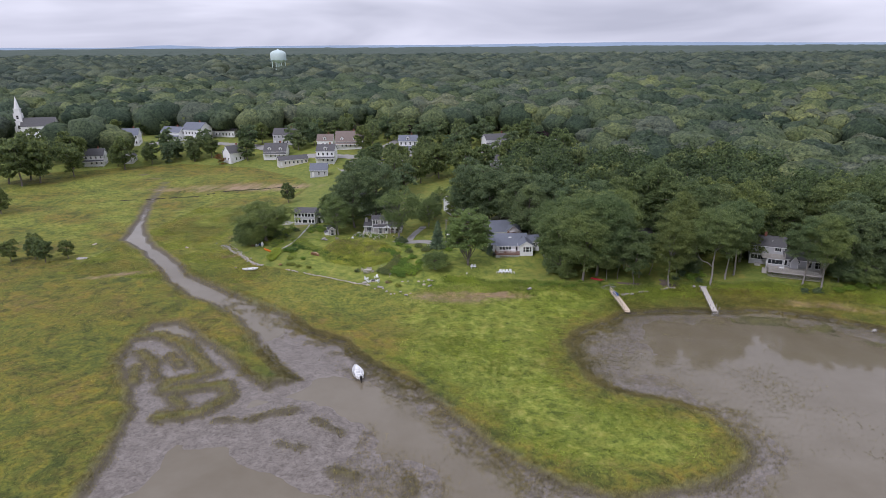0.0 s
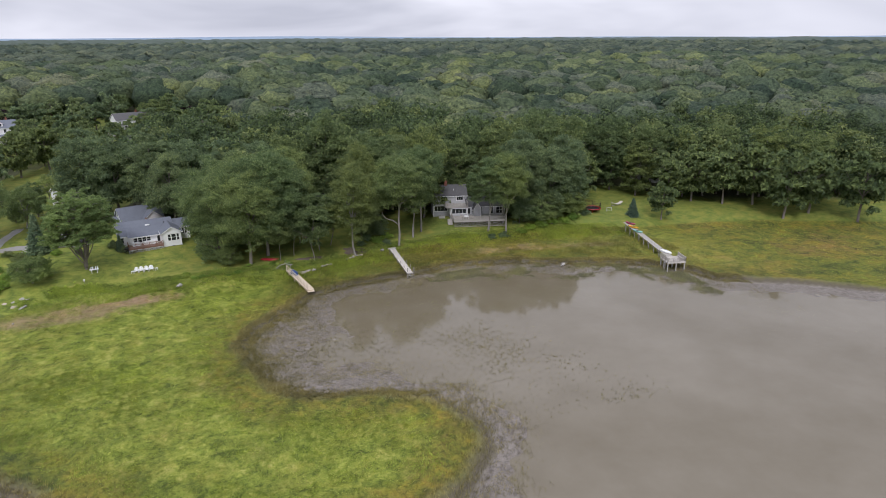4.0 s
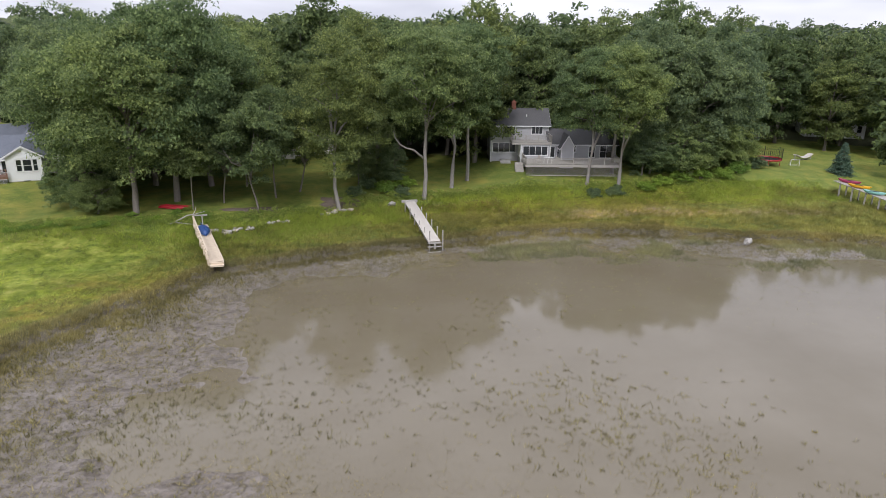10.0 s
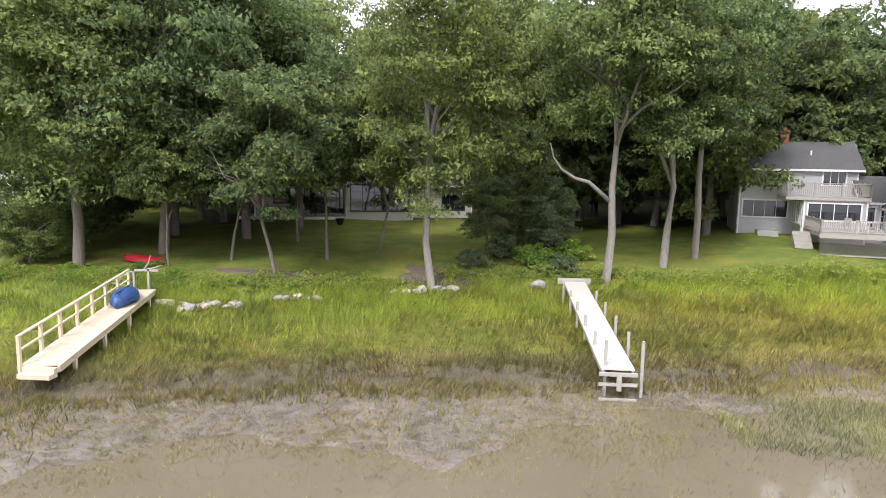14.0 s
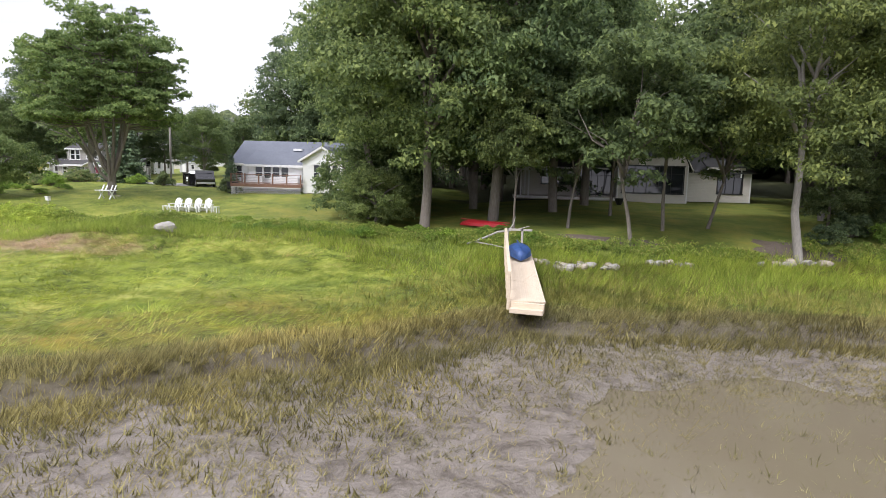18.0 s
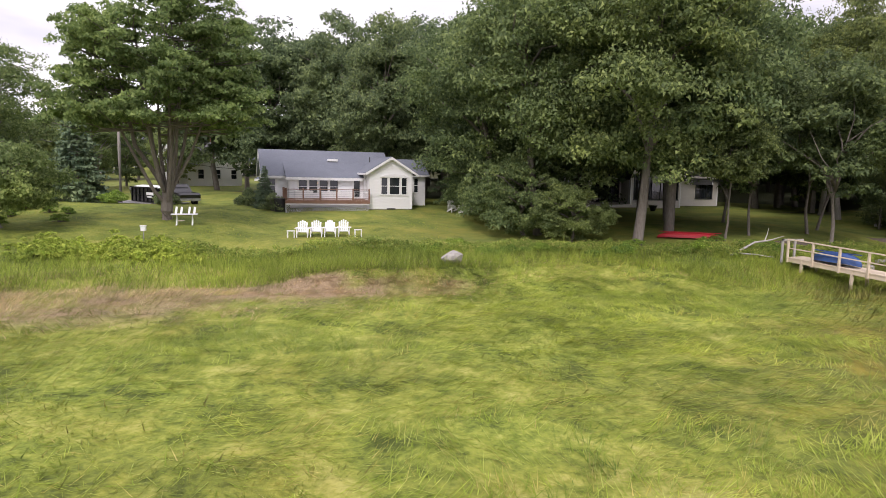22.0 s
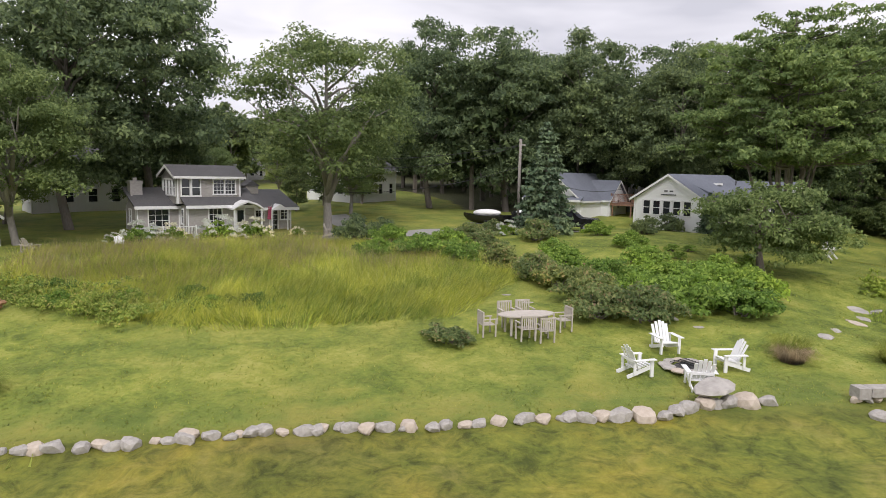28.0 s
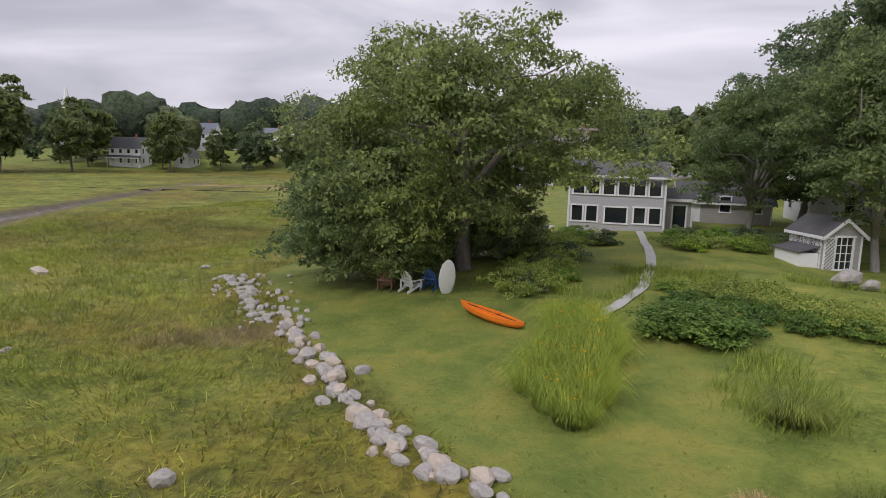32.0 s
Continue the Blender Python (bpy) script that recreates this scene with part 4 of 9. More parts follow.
plant("ash_tree", LIGHTS[0], -21.0, 198.0, None, 200, 0.8, "yellow-green ash behind the driveway")
row(DARKS, "maple_tree", "dark maple behind the white house and drive", [(-9.0, 204.0, 1.1), (-2.0, 199.0, 1.15), (6.0, 196.0, 1.1), (11.0, 186.0, 0.95)], "trees behind the houses")
row(BACK_DARKS, "maple_tree", "dark bushy tree before the white house behind", [(-20.5, 207.0, 0.45), (-15.0, 209.5, 0.45), (-24.5, 204.0, 0.3)], "trees behind the houses")
row(LIGHTS, "ash_tree", "low yellow-green tree beyond the drive", [(-30.0, 216.0, 0.5), (-21.0, 223.0, 0.55), (-13.0, 232.0, 0.6)], "trees behind the houses")
for x, y, k in ((87.0, 165.2, 0.8), (91.5, 164.6, 0.92), (96.0, 165.4, 0.9), (100.0, 167.0, 0.85), (94.0, 170.5, 1.1), (88.5, 170.0, 1.1)):
    plant("oak_tree", LOW_OAK, x, y, None, x * 51, k, "bushy oak crowding the edge of the shore wood", group="bushy shore oaks")
for x, y, k in ((19.0, 164.0, 0.74), (18.6, 168.0, 0.66), (18.0, 173.0, 0.7), (21.0, 160.2, 0.5)):
    plant("oak_tree", LOW_OAK, x, y, None, x * 77, k, "low bushy oak at the edge of the shore trees", group="bushy shore oaks")
# Scattered trees of the village edge and the far marsh.
row(FAR_OAKS, "oak_tree", "green oak standing behind the garden houses", [(-60, 268, 0.8), (-48, 276, 0.85), (-38, 284, 0.8), (-30, 272, 0.9), (-22, 279, 0.85), (-12, 281, 0.8), (-2, 286, 0.85), (8, 292, 0.9), (4, 276, 0.9), (16, 283, 0.95), (22, 298, 0.95), (-36, 262, 0.9), (-18, 266, 0.9), (26, 310, 0.7), (-44, 300, 0.6), (12, 308, 0.7)], "village trees")
row(FAR_OAKS, "oak_tree", "green oak at the edge of the village marsh", [(-208, 246, 1.3), (-205, 253, 1.2), (-214, 258, 1.35), (-218, 250, 1.25), (-200, 268, 1.0), (-188, 288, 1.0), (-211, 282, 1.1), (-194.6, 292, 0.65), (-181, 299.6, 0.75), (-162, 307, 0.6), (-155.6, 313, 0.7), (-134, 309, 0.75), (-69, 271, 0.55), (-48, 267, 0.6), (-33, 280, 0.75), (-81, 231, 0.5), (-54, 236, 0.75), (-24, 304, 0.7)], "village trees")
row(FAR_DARKS, "maple_tree", "dark maple between the village houses", [(-173.7, 303, 0.75), (-115.6, 325, 0.8), (-69, 290, 0.6), (-76, 336, 0.7), (-45, 335, 0.75), (10, 326, 0.75), (-2, 317, 0.7), (-214, 312, 0.7), (-254, 268, 0.85), (-62, 262, 0.6), (-45, 250, 0.8), (-38, 240, 0.8)], "village trees")
row(FAR_OAKS, "oak_tree", "low thicket tree beside the western marsh", [(-132, 155, 0.42), (-127, 158, 0.4), (-122, 156, 0.42), (-118, 160, 0.36), (-130, 162, 0.4), (-178, 202, 0.6), (-184, 206, 0.5), (-99.5, 89, 0.5)], "thicket trees")
PURPLE = [tree("plum", 65, 9.0, 1.0, 4.0, PURPLE_LEAF, BARK, 0.2, 30, 7, 18, 0.36)]
row(PURPLE, "plum_tree", "dark purple-leaved tree in the village", [(-61, 354, 0.95), (11.4, 325.7, 1.0), (-211.7, 303, 0.8)], "purple trees")
RUST = [tree("maple", 67, 6.0, 0.6, 2.8, RUST_LEAF, BARK, 0.14, 24, 7, 16, 0.3)]
row(RUST, "maple_tree", "rust-coloured young maple beside the marsh", [(-146, 303, 1.0)], "village trees")
# A spreading apple tree, young maples and white birches.
APPLE = tree("apple", 73, 5.4, 0.7, 4.1, APPLE_LEAF, BARK, 0.2, 80, 9, 30, 0.125, reach=0.24, puff=0.085, nl=12)
plant("apple_tree", APPLE, -12.4, 160.8, None, 30, 1.0, "old apple tree with a low spreading crown")
YOUNG = [tree("sapling_maple", 63 + i, 12.0, 3.7, 4.3, OAK_LEAF, BARK, 0.11, 60, 8, 36, 0.17, nl=9) for i in range(2)]
row(YOUNG, "maple_tree", "young maple with a thin trunk on the lawn", [(37.1, 157.6, 1.0), (38.8, 162.0, 1.0), (33.4, 160.5, 0.85), (30.5, 158.6, 0.7), (41.5, 164.5, 0.95), (35.5, 167.0, 1.0)], "young trees")
BIRCH = tree("birch", 75, 9.0, 4.2, 2.0, LIGHT_LEAF, BIRCH_BARK, 0.09, 20, 7, 18, 0.2, nl=5)
for bx, by in ((49.6, 168.0), (50.6, 168.6)):
    plant("birch_tree", BIRCH, bx, by, None, bx * 50, 1.0, "slim white-barked birch at the wood's edge", group="birches")


def pine(seed, h, base, rx, mat, tiers, per, size, droop=0.1, taper=0.75, up=0.12, wild=0.75, thin=0.0):
    """A conifer: tiers of flat sprays round a straight trunk."""
    rng = np.random.default_rng(seed)
    bm = bmesh.new()
    tube(bm, [(0, 0, -0.2), (0, 0, h * 0.3), (0.1, 0, h * 0.7), (0, 0, h * 0.98)], [0.03 * h, 0.022 * h, 0.012 * h, 0.002 * h], 8)
    cs, rs = [], []
    for i in range(tiers):
        t = i / (tiers - 1)
        z = base + (h - base) * t
        reach = rx * (1 - t) ** taper * rng.uniform(wild, 1.12) + 0.12 * rx * (1 - t) + 0.15
        arms = max(4, int(9 * (1 - t) + 4))
        for j in range(arms):
            a = 2 * math.pi * j / arms + rng.uniform(-0.3, 0.3) + i
            ln = reach * rng.uniform(0.7 - 0.35 * (thin > 0), 1.05 + thin * 0.5)
            if rng.uniform() < thin:
                continue
            if i % 2 == 0 and ln > 0.8:
                tube(bm, [(0, 0, z), (ln * 0.55 * math.cos(a), ln * 0.55 * math.sin(a), z + ln * up * 0.4), (ln * 0.9 * math.cos(a), ln * 0.9 * math.sin(a), z + ln * up)], [0.05 + 0.012 * ln, 0.03, 0.01], 5)
            m = max(2, int(ln / (0.45 * size / 0.25)))
            for q in range(m):
                f = 0.35 + 0.65 * (q + 1) / m
                cs.append((ln * f * math.cos(a), ln * f * math.sin(a), z + ln * f * up - droop * (f * ln) ** 1.5 * 0.2))
                rs.append(0.24 * ln / m + 0.22 + 0.05 * ln)
    tm = bpy.data.meshes.new("conifer_trunk")
    bm.to_mesh(tm)
    bm.free()
    tm.materials.append(BARK)
    co, f = leaf_cloud(rng, np.array(cs), np.array(rs), per, size, 0.35, 0.05, True)
    return tm, set_mesh("conifer_crown", co, f, mat)


def white_pine(seed, h, rx, mat):
    """A broad old pine: stems fanning from a low fork, with flat cushions of needles along spreading boughs."""
    rng = np.random.default_rng(seed)
    bm = bmesh.new()
    tube(bm, [(0, 0, -0.3), (0, 0, 0.6), (0.05, 0, 2.2)], [0.5, 0.38, 0.28], 9)
    cs, rs = [], []
    for k in range(11):
        a = k * 2.4 + 0.5
        reach = rx * (0.05 if k == 0 else rng.uniform(0.22, 0.78))
        top = h * (0.98 if k == 0 else (1 - 0.42 * (reach / rx) ** 1.2) * rng.uniform(0.88, 1.0))
        d = np.array([math.cos(a), math.sin(a), 0])
        z0 = rng.uniform(0.5, 1.8)
        pts = np.array([[0, 0, z0]] + [d * reach * f + [0, 0, z0 + (top - z0) * g] + rng.normal(size=3) * 0.12 for f, g in ((0.22, 0.10), (0.5, 0.28), (0.74, 0.52), (0.9, 0.78), (1.0, 1.0))])
        r = 0.18 - 0.005 * k
        tube(bm, [tuple(q) for q in pts], [r, r * 0.85, r * 0.7, r * 0.5, r * 0.3, 0.03], 7)
        z = max(5.2, 0.42 * top) + rng.uniform(0, 0.5)
        while z < top:
            i = int(np.clip(np.searchsorted(pts[:, 2], z) - 1, 0, 4))
            f = (z - pts[i, 2]) / max(0.1, pts[i + 1, 2] - pts[i, 2])
            p = pts[i] + (pts[i + 1] - pts[i]) * min(1.0, f)
            wide = rx * math.sqrt(max(0.06, 1 - ((z / h - 0.46) / 0.58) ** 2))
            for j in range(2):
                b2 = a + rng.normal() * 1.1 + 3.1 * (j if k == 0 else 0)
                ln = max(0.7, (wide - math.hypot(p[0], p[1])) * rng.uniform(0.55, 1.0))
                e = p + np.array([math.cos(b2) * ln, math.sin(b2) * ln, ln * rng.uniform(0.05, 0.28)])
                tube(bm, [tuple(p), tuple((p + e) / 2 + [0, 0, -0.08 * ln]), tuple(e)], [0.05, 0.035, 0.012], 4)
                m = max(1, int(ln / 0.8))
                for q in range(m):
                    g = 0.3 + 0.7 * (q + 1) / m
                    cs.append(p + (e - p) * g + rng.normal(size=3) * [0.28, 0.28, 0.24])
                    rs.append(rng.uniform(0.42, 0.8))
            z += rng.uniform(0.5, 0.95)
        for q in range(5):
            cs.append(pts[-1] + rng.normal(size=3) * [0.4, 0.4, 0.3] + [0, 0, 0.1 - 0.3 * q])
            rs.append(rng.uniform(0.4, 0.6))
    tm = bpy.data.meshes.new("pine_trunk")
    bm.to_mesh(tm)
    bm.free()
    tm.materials.append(BARK)
    co, f = leaf_cloud(rng, np.array(cs), np.array(rs), 92, 0.16, 0.58, 0.0, True, 0.7)
    return tm, set_mesh("pine_crown", co, f, mat)


PINE = white_pine(81, 15.4, 6.9, NEEDLE)
plant("pine_tree", PINE, -4.4, 164.8, None, 30, 1.0, "big white pine with bare spreading lower limbs", "tree")
SPRUCE = pine(82, 8.0, 0.4, 2.1, SPRUCE_NEEDLE, 26, 14, 0.20, 0.5, 0.85, -0.1)
plant("spruce_tree", SPRUCE, -14.4, 176.8, None, 0, 1.0, "dark conical spruce beside the driveway", "tree")
plant("spruce_tree", SPRUCE, 115.2, 162.5, None, 60, 0.68, "small conical blue spruce on the lawn", "tree", tall=0.78)

# ---------------------------------------------------------------- the woods
def scatter_wood(seed, x0, x1, y0, y1, gap, keep):
    rng = np.random.default_rng(seed)
    xs, ys = np.meshgrid(np.arange(x0, x1, gap), np.arange(y0, y1, gap))
    x, y = xs.ravel() + rng.uniform(-0.75, 0.75, xs.size) * gap, ys.ravel() + rng.uniform(-0.75, 0.75, xs.size) * gap
    land, up = plan(x, y)
    ok = (rng.uniform(0, 1, x.size) > 0.08) & (wood_mask(x, y, up) > 0.5) & (up > 16) & keep(x, y)
    return x[ok], y[ok], height(x, y, land, up)[ok], rng


def wood_mass(name, label, x, y, z, rng, mat, puffs, per, size, h=(15, 20), rx=(4.2, 6.0), base=0.35, tri=True, trunks=True):
    """Many trees of a wood joined into one mesh of leaves and one of trunks."""
    n = len(x)
    H, R = rng.uniform(*h, n), rng.uniform(*rx, n)
    c = np.concatenate([crown_centres(rng, H[i], H[i] * base, R[i], puffs) + [x[i], y[i], z[i]] for i in range(n)])
    co, f = leaf_cloud(rng, c, np.repeat(R, puffs) * rng.uniform(0.24, 0.40, n * puffs), per, size, 0.8, 0.2, tri)
    root = new(name)
    tagged(root, label, "wood", kind="stuff")
    part_mesh("leaves", set_mesh(name + "_leaves", co, f, mat), None, root)
    if trunks:
        bm = bmesh.new()
        for i in range(n):
            r = 0.02 * H[i]
            tube(bm, [(x[i], y[i], z[i] - 0.3), (x[i] + rng.uniform(-0.4, 0.4), y[i] + rng.uniform(-0.4, 0.4), z[i] + H[i] * 0.7)], [r, r * 0.5], 5)
        part("trunks", bm, BARK, root)
    return root


def close_wood(x, y):
    return ((x - 20) ** 2 + (y - 120) ** 2 < np.where(x > 90, 195, 150) ** 2) & (y < np.where(x > 90, 215, 255))


near = scatter_wood(1, -110, 230, 150, 300, 7.0, close_wood)
pick = np.random.default_rng(2).integers(0, 3, len(near[0]))
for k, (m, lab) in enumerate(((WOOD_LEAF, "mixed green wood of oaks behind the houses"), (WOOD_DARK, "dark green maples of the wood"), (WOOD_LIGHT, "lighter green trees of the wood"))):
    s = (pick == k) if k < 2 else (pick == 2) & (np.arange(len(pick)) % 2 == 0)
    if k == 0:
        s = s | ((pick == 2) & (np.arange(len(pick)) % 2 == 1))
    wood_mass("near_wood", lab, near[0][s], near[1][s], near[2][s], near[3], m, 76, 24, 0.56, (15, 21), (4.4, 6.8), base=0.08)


def domed_wood(name, label, x, y, z, rng, mat, rows_, cols, fringe, size, h, r):
    """Far trees of a wood: each a lumpy, uneven crown fringed with leaf sprays, joined into one mesh."""
    n = len(x)
    R = np.clip(r * np.exp(rng.normal(0, 0.28, n)), 0.5 * r, 1.7 * r)
    H = h * (0.86 + 0.10 * wobble(x, y, 60.0, 5.0)) + 0.5 * (R - r) + rng.normal(0, 0.9, n)
    th = np.linspace(0.01, 2.35, rows_)[:, None] + np.zeros(cols)
    ph = np.linspace(0, 2 * math.pi, cols, endpoint=False)[None, :] + 0.25 * np.arange(rows_)[:, None]
    u = np.stack([np.sin(th) * np.cos(ph), np.sin(th) * np.sin(ph), np.cos(th)], -1).reshape(-1, 3)
    lob = rng.normal(size=(n, 11, 3))
    lob[:, :, 2] = np.abs(lob[:, :, 2]) * 0.9
    lob /= np.linalg.norm(lob, axis=2)[:, :, None]

    def surface(q):
        d = np.einsum("nvk,nlk->nvl", q, lob).max(2)
        k = R[:, None] * (0.62 + 0.46 * np.clip(d, 0, 1) ** 5 + rng.normal(0, 0.03, d.shape))
        c = np.stack([x, y, z + H - 0.80 * R], -1)
        return c[:, None, :] + q * k[:, :, None] * np.array([1.05, 1.05, 0.85]) * np.where(q[:, :, 2:] < 0, [1, 1, 1.9], [1, 1, 1])

    v = surface(np.broadcast_to(u, (n, len(u), 3)))
    i = np.arange(rows_ * cols).reshape(rows_, cols)
    q = np.stack([i[:-1], i[1:], np.roll(i[1:], -1, 1), np.roll(i[:-1], -1, 1)], -1).reshape(-1, 4)
    f = (q[None] + (np.arange(n) * len(u))[:, None, None]).reshape(-1, 4)
    d = rng.normal(size=(n, fringe, 3))
    d[:, :, 2] = np.abs(d[:, :, 2])
    d /= np.linalg.norm(d, axis=2)[:, :, None]
    w = surface(d)
    side = np.cross(d, rng.normal(size=d.shape))
    side /= np.linalg.norm(side, axis=2)[:, :, None]
    up = np.cross(d, side) + 0.35 * d
    s1 = size * rng.uniform(0.6, 1.4, (n, fringe, 1))
    spray = np.stack([w - side * s1 * 0.5 - d * 0.2, w - d * 0.2 + up * s1 * 0.3 + side * s1 * 0.2, w + side * s1 * 0.6 + d * s1 * 0.35, w - up * s1 * 0.4], 2).reshape(-1, 3)
    co = np.concatenate([v.reshape(-1, 3), spray])
    f = np.concatenate([f, n * len(u) + np.arange(len(spray)).reshape(-1, 4)])
    root = new(name)
    tagged(root, label, "wood", kind="stuff")
    me = set_mesh(name + "_leaves", co, f, mat)
    me.polygons.foreach_set("use_smooth", np.ones(len(f), bool))
    tone = rng.uniform(0, 1, n)
    zone(me, "crown", np.concatenate([np.repeat(tone, len(u)), np.repeat(tone, fringe * 4)]))
    part_mesh("leaves", me, None, root)


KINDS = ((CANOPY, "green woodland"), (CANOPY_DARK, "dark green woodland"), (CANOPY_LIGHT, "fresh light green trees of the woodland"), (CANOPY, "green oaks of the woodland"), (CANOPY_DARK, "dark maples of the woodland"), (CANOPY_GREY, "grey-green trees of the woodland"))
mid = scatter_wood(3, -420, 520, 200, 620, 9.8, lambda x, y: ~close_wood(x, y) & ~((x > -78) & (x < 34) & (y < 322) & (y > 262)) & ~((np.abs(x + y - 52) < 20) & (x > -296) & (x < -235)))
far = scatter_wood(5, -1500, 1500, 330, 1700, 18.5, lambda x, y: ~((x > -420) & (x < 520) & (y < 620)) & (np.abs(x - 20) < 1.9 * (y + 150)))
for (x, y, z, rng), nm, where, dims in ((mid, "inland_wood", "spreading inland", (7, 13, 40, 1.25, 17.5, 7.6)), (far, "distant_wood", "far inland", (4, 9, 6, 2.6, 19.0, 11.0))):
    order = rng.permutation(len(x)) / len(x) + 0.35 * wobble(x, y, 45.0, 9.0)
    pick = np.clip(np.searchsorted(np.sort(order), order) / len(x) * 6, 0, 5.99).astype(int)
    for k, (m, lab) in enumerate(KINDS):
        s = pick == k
        domed_wood(nm, lab + " " + where, x[s], y[s], z[s], rng, m if nm == "inland_wood" else HAZED_CANOPY[(0, 1, 2, 0, 1, 2)[k]], *dims)

# The forest roof beyond, to the horizon, and the low hills at its end, their haze put into the colour.
fx, fy = axis_lines(-1500, 1500, 22, -9000, 9000, 1.06), axis_lines(1400, 2600, 22, 300, 4800, 1.05)
FX, FY = np.meshgrid(fx, fy)
FZ = height(FX, FY) + 14 + 3.0 * wobble(FX, FY, 14, 1) + 3 * wobble(FX, FY, 47, 2) + 5 * wobble(FX, FY, 260, 3) - 14 * step(1950, 1450, FY)
fi = np.arange(FX.size).reshape(FX.shape)
fq = np.stack([fi[:-1, :-1], fi[:-1, 1:], fi[1:, 1:], fi[1:, :-1]], -1).reshape(-1, 4)
fq = fq[~((np.abs(FX).ravel()[fq].min(1) < 1400) & (FY.ravel()[fq].min(1) < 1450))]
fq = fq[np.hypot(FX, FY).ravel()[fq].max(1) < 4780]
# Bluish green, with the haze of distance mixed into the colour.
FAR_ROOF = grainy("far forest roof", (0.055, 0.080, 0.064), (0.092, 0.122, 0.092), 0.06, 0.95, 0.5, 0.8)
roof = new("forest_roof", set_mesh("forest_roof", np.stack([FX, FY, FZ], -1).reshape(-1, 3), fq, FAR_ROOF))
tagged(roof, "unbroken green forest reaching the horizon", "forest", kind="stuff")
# The blue is distance haze, painted as the hills' base colour.
HILL = grainy("haze-blue distant hills", (0.26, 0.34, 0.44), (0.30, 0.38, 0.48), 0.003, 1.0, 0.3, 0.0)
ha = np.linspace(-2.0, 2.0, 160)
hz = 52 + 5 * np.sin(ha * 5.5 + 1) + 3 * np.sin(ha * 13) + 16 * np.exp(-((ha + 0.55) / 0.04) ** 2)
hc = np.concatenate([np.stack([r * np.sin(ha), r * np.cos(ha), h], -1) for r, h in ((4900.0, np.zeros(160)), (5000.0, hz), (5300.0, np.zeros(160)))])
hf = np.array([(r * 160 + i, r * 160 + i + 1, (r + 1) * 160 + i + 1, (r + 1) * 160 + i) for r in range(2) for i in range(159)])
tagged(new("distant_hills", set_mesh("distant_hills", hc, hf, HILL)), "low haze-blue hills along the horizon", "hills", kind="structure")

# ---------------------------------------------------------------- buildings
def house(name, x, y, z, rz, label, group=""):
    return thing(name, x, y, z, rz, label, "house" if "shed" not in name else "shed", group)


def frame_of(p, q):
    """Local frame of a wall from p to q: u along it, outward to the right of the way, z up."""
    p, q = Vector((*p, 0)), Vector((*q, 0))
    u = (q - p).normalized()
    o = Vector((u.y, -u.x, 0))
    return Matrix(((u.x, o.x, 0, p.x), (u.y, o.y, 0, p.y), (0, 0, 1, 0), (0, 0, 0, 1))), (q - p).length


def wall(root, p, q, z0, z1, mat, holes=(), th=0.16, gable=None, trim=WHITE_TRIM, corner=True):
    """A wall of real thickness with openings cut through: holes are (u0, u1, z0, z1, kind). gable: points (u, z) over the wall's top."""
    m, ln = frame_of(p, q)
    bm = bmesh.new()
    us = sorted({0.0, ln, *[h[0] for h in holes], *[h[1] for h in holes]})
    zs = sorted({z0, z1, *[h[2] for h in holes], *[h[3] for h in holes]})
    zs = [v for v in zs if z0 <= v <= z1]
    cells = {(i, j) for i, (a, b) in enumerate(zip(us, us[1:])) for j, (c, d) in enumerate(zip(zs, zs[1:]))
             if not any(h[0] - 1e-6 <= a and b <= h[1] + 1e-6 and h[2] - 1e-6 <= c and d <= h[3] + 1e-6 for h in holes)}
    vs = {}

    def vert(i, j, k):
        if (i, j, k) not in vs:
            vs[i, j, k] = bm.verts.new(m @ Vector((us[i], -th * k, zs[j])))
        return vs[i, j, k]

    for i, j in cells:
        ring = [(i, j), (i + 1, j), (i + 1, j + 1), (i, j + 1)]
        bm.faces.new([vert(*r, 0) for r in ring])
        bm.faces.new([vert(*r, 1) for r in ring[::-1]])
        for e, step_to in enumerate(((0, -1), (1, 0), (0, 1), (-1, 0))):
            if (i + step_to[0], j + step_to[1]) not in cells:
                a, b = ring[e], ring[(e + 1) % 4]
                bm.faces.new((vert(*a, 0), vert(*a, 1), vert(*b, 1), vert(*b, 0)))
    part("wall", bm, mat, root)
    if gable:
        bm = bmesh.new()
        prism(bm, [(0, z1), (ln, z1)] + list(gable), "y", -th, 0)
        for v in bm.verts:
            v.co = m @ v.co
        part("gable_wall", bm, mat, root)
    if corner:
        for u in (0.0, ln - 0.11):
            bm = bmesh.new()
            box(bm, u, u + 0.11, 0.002, 0.022, z0, z1, m)
            part("corner_board", bm, trim, root)
    for h in holes:
        opening(root, m, h, th, trim)


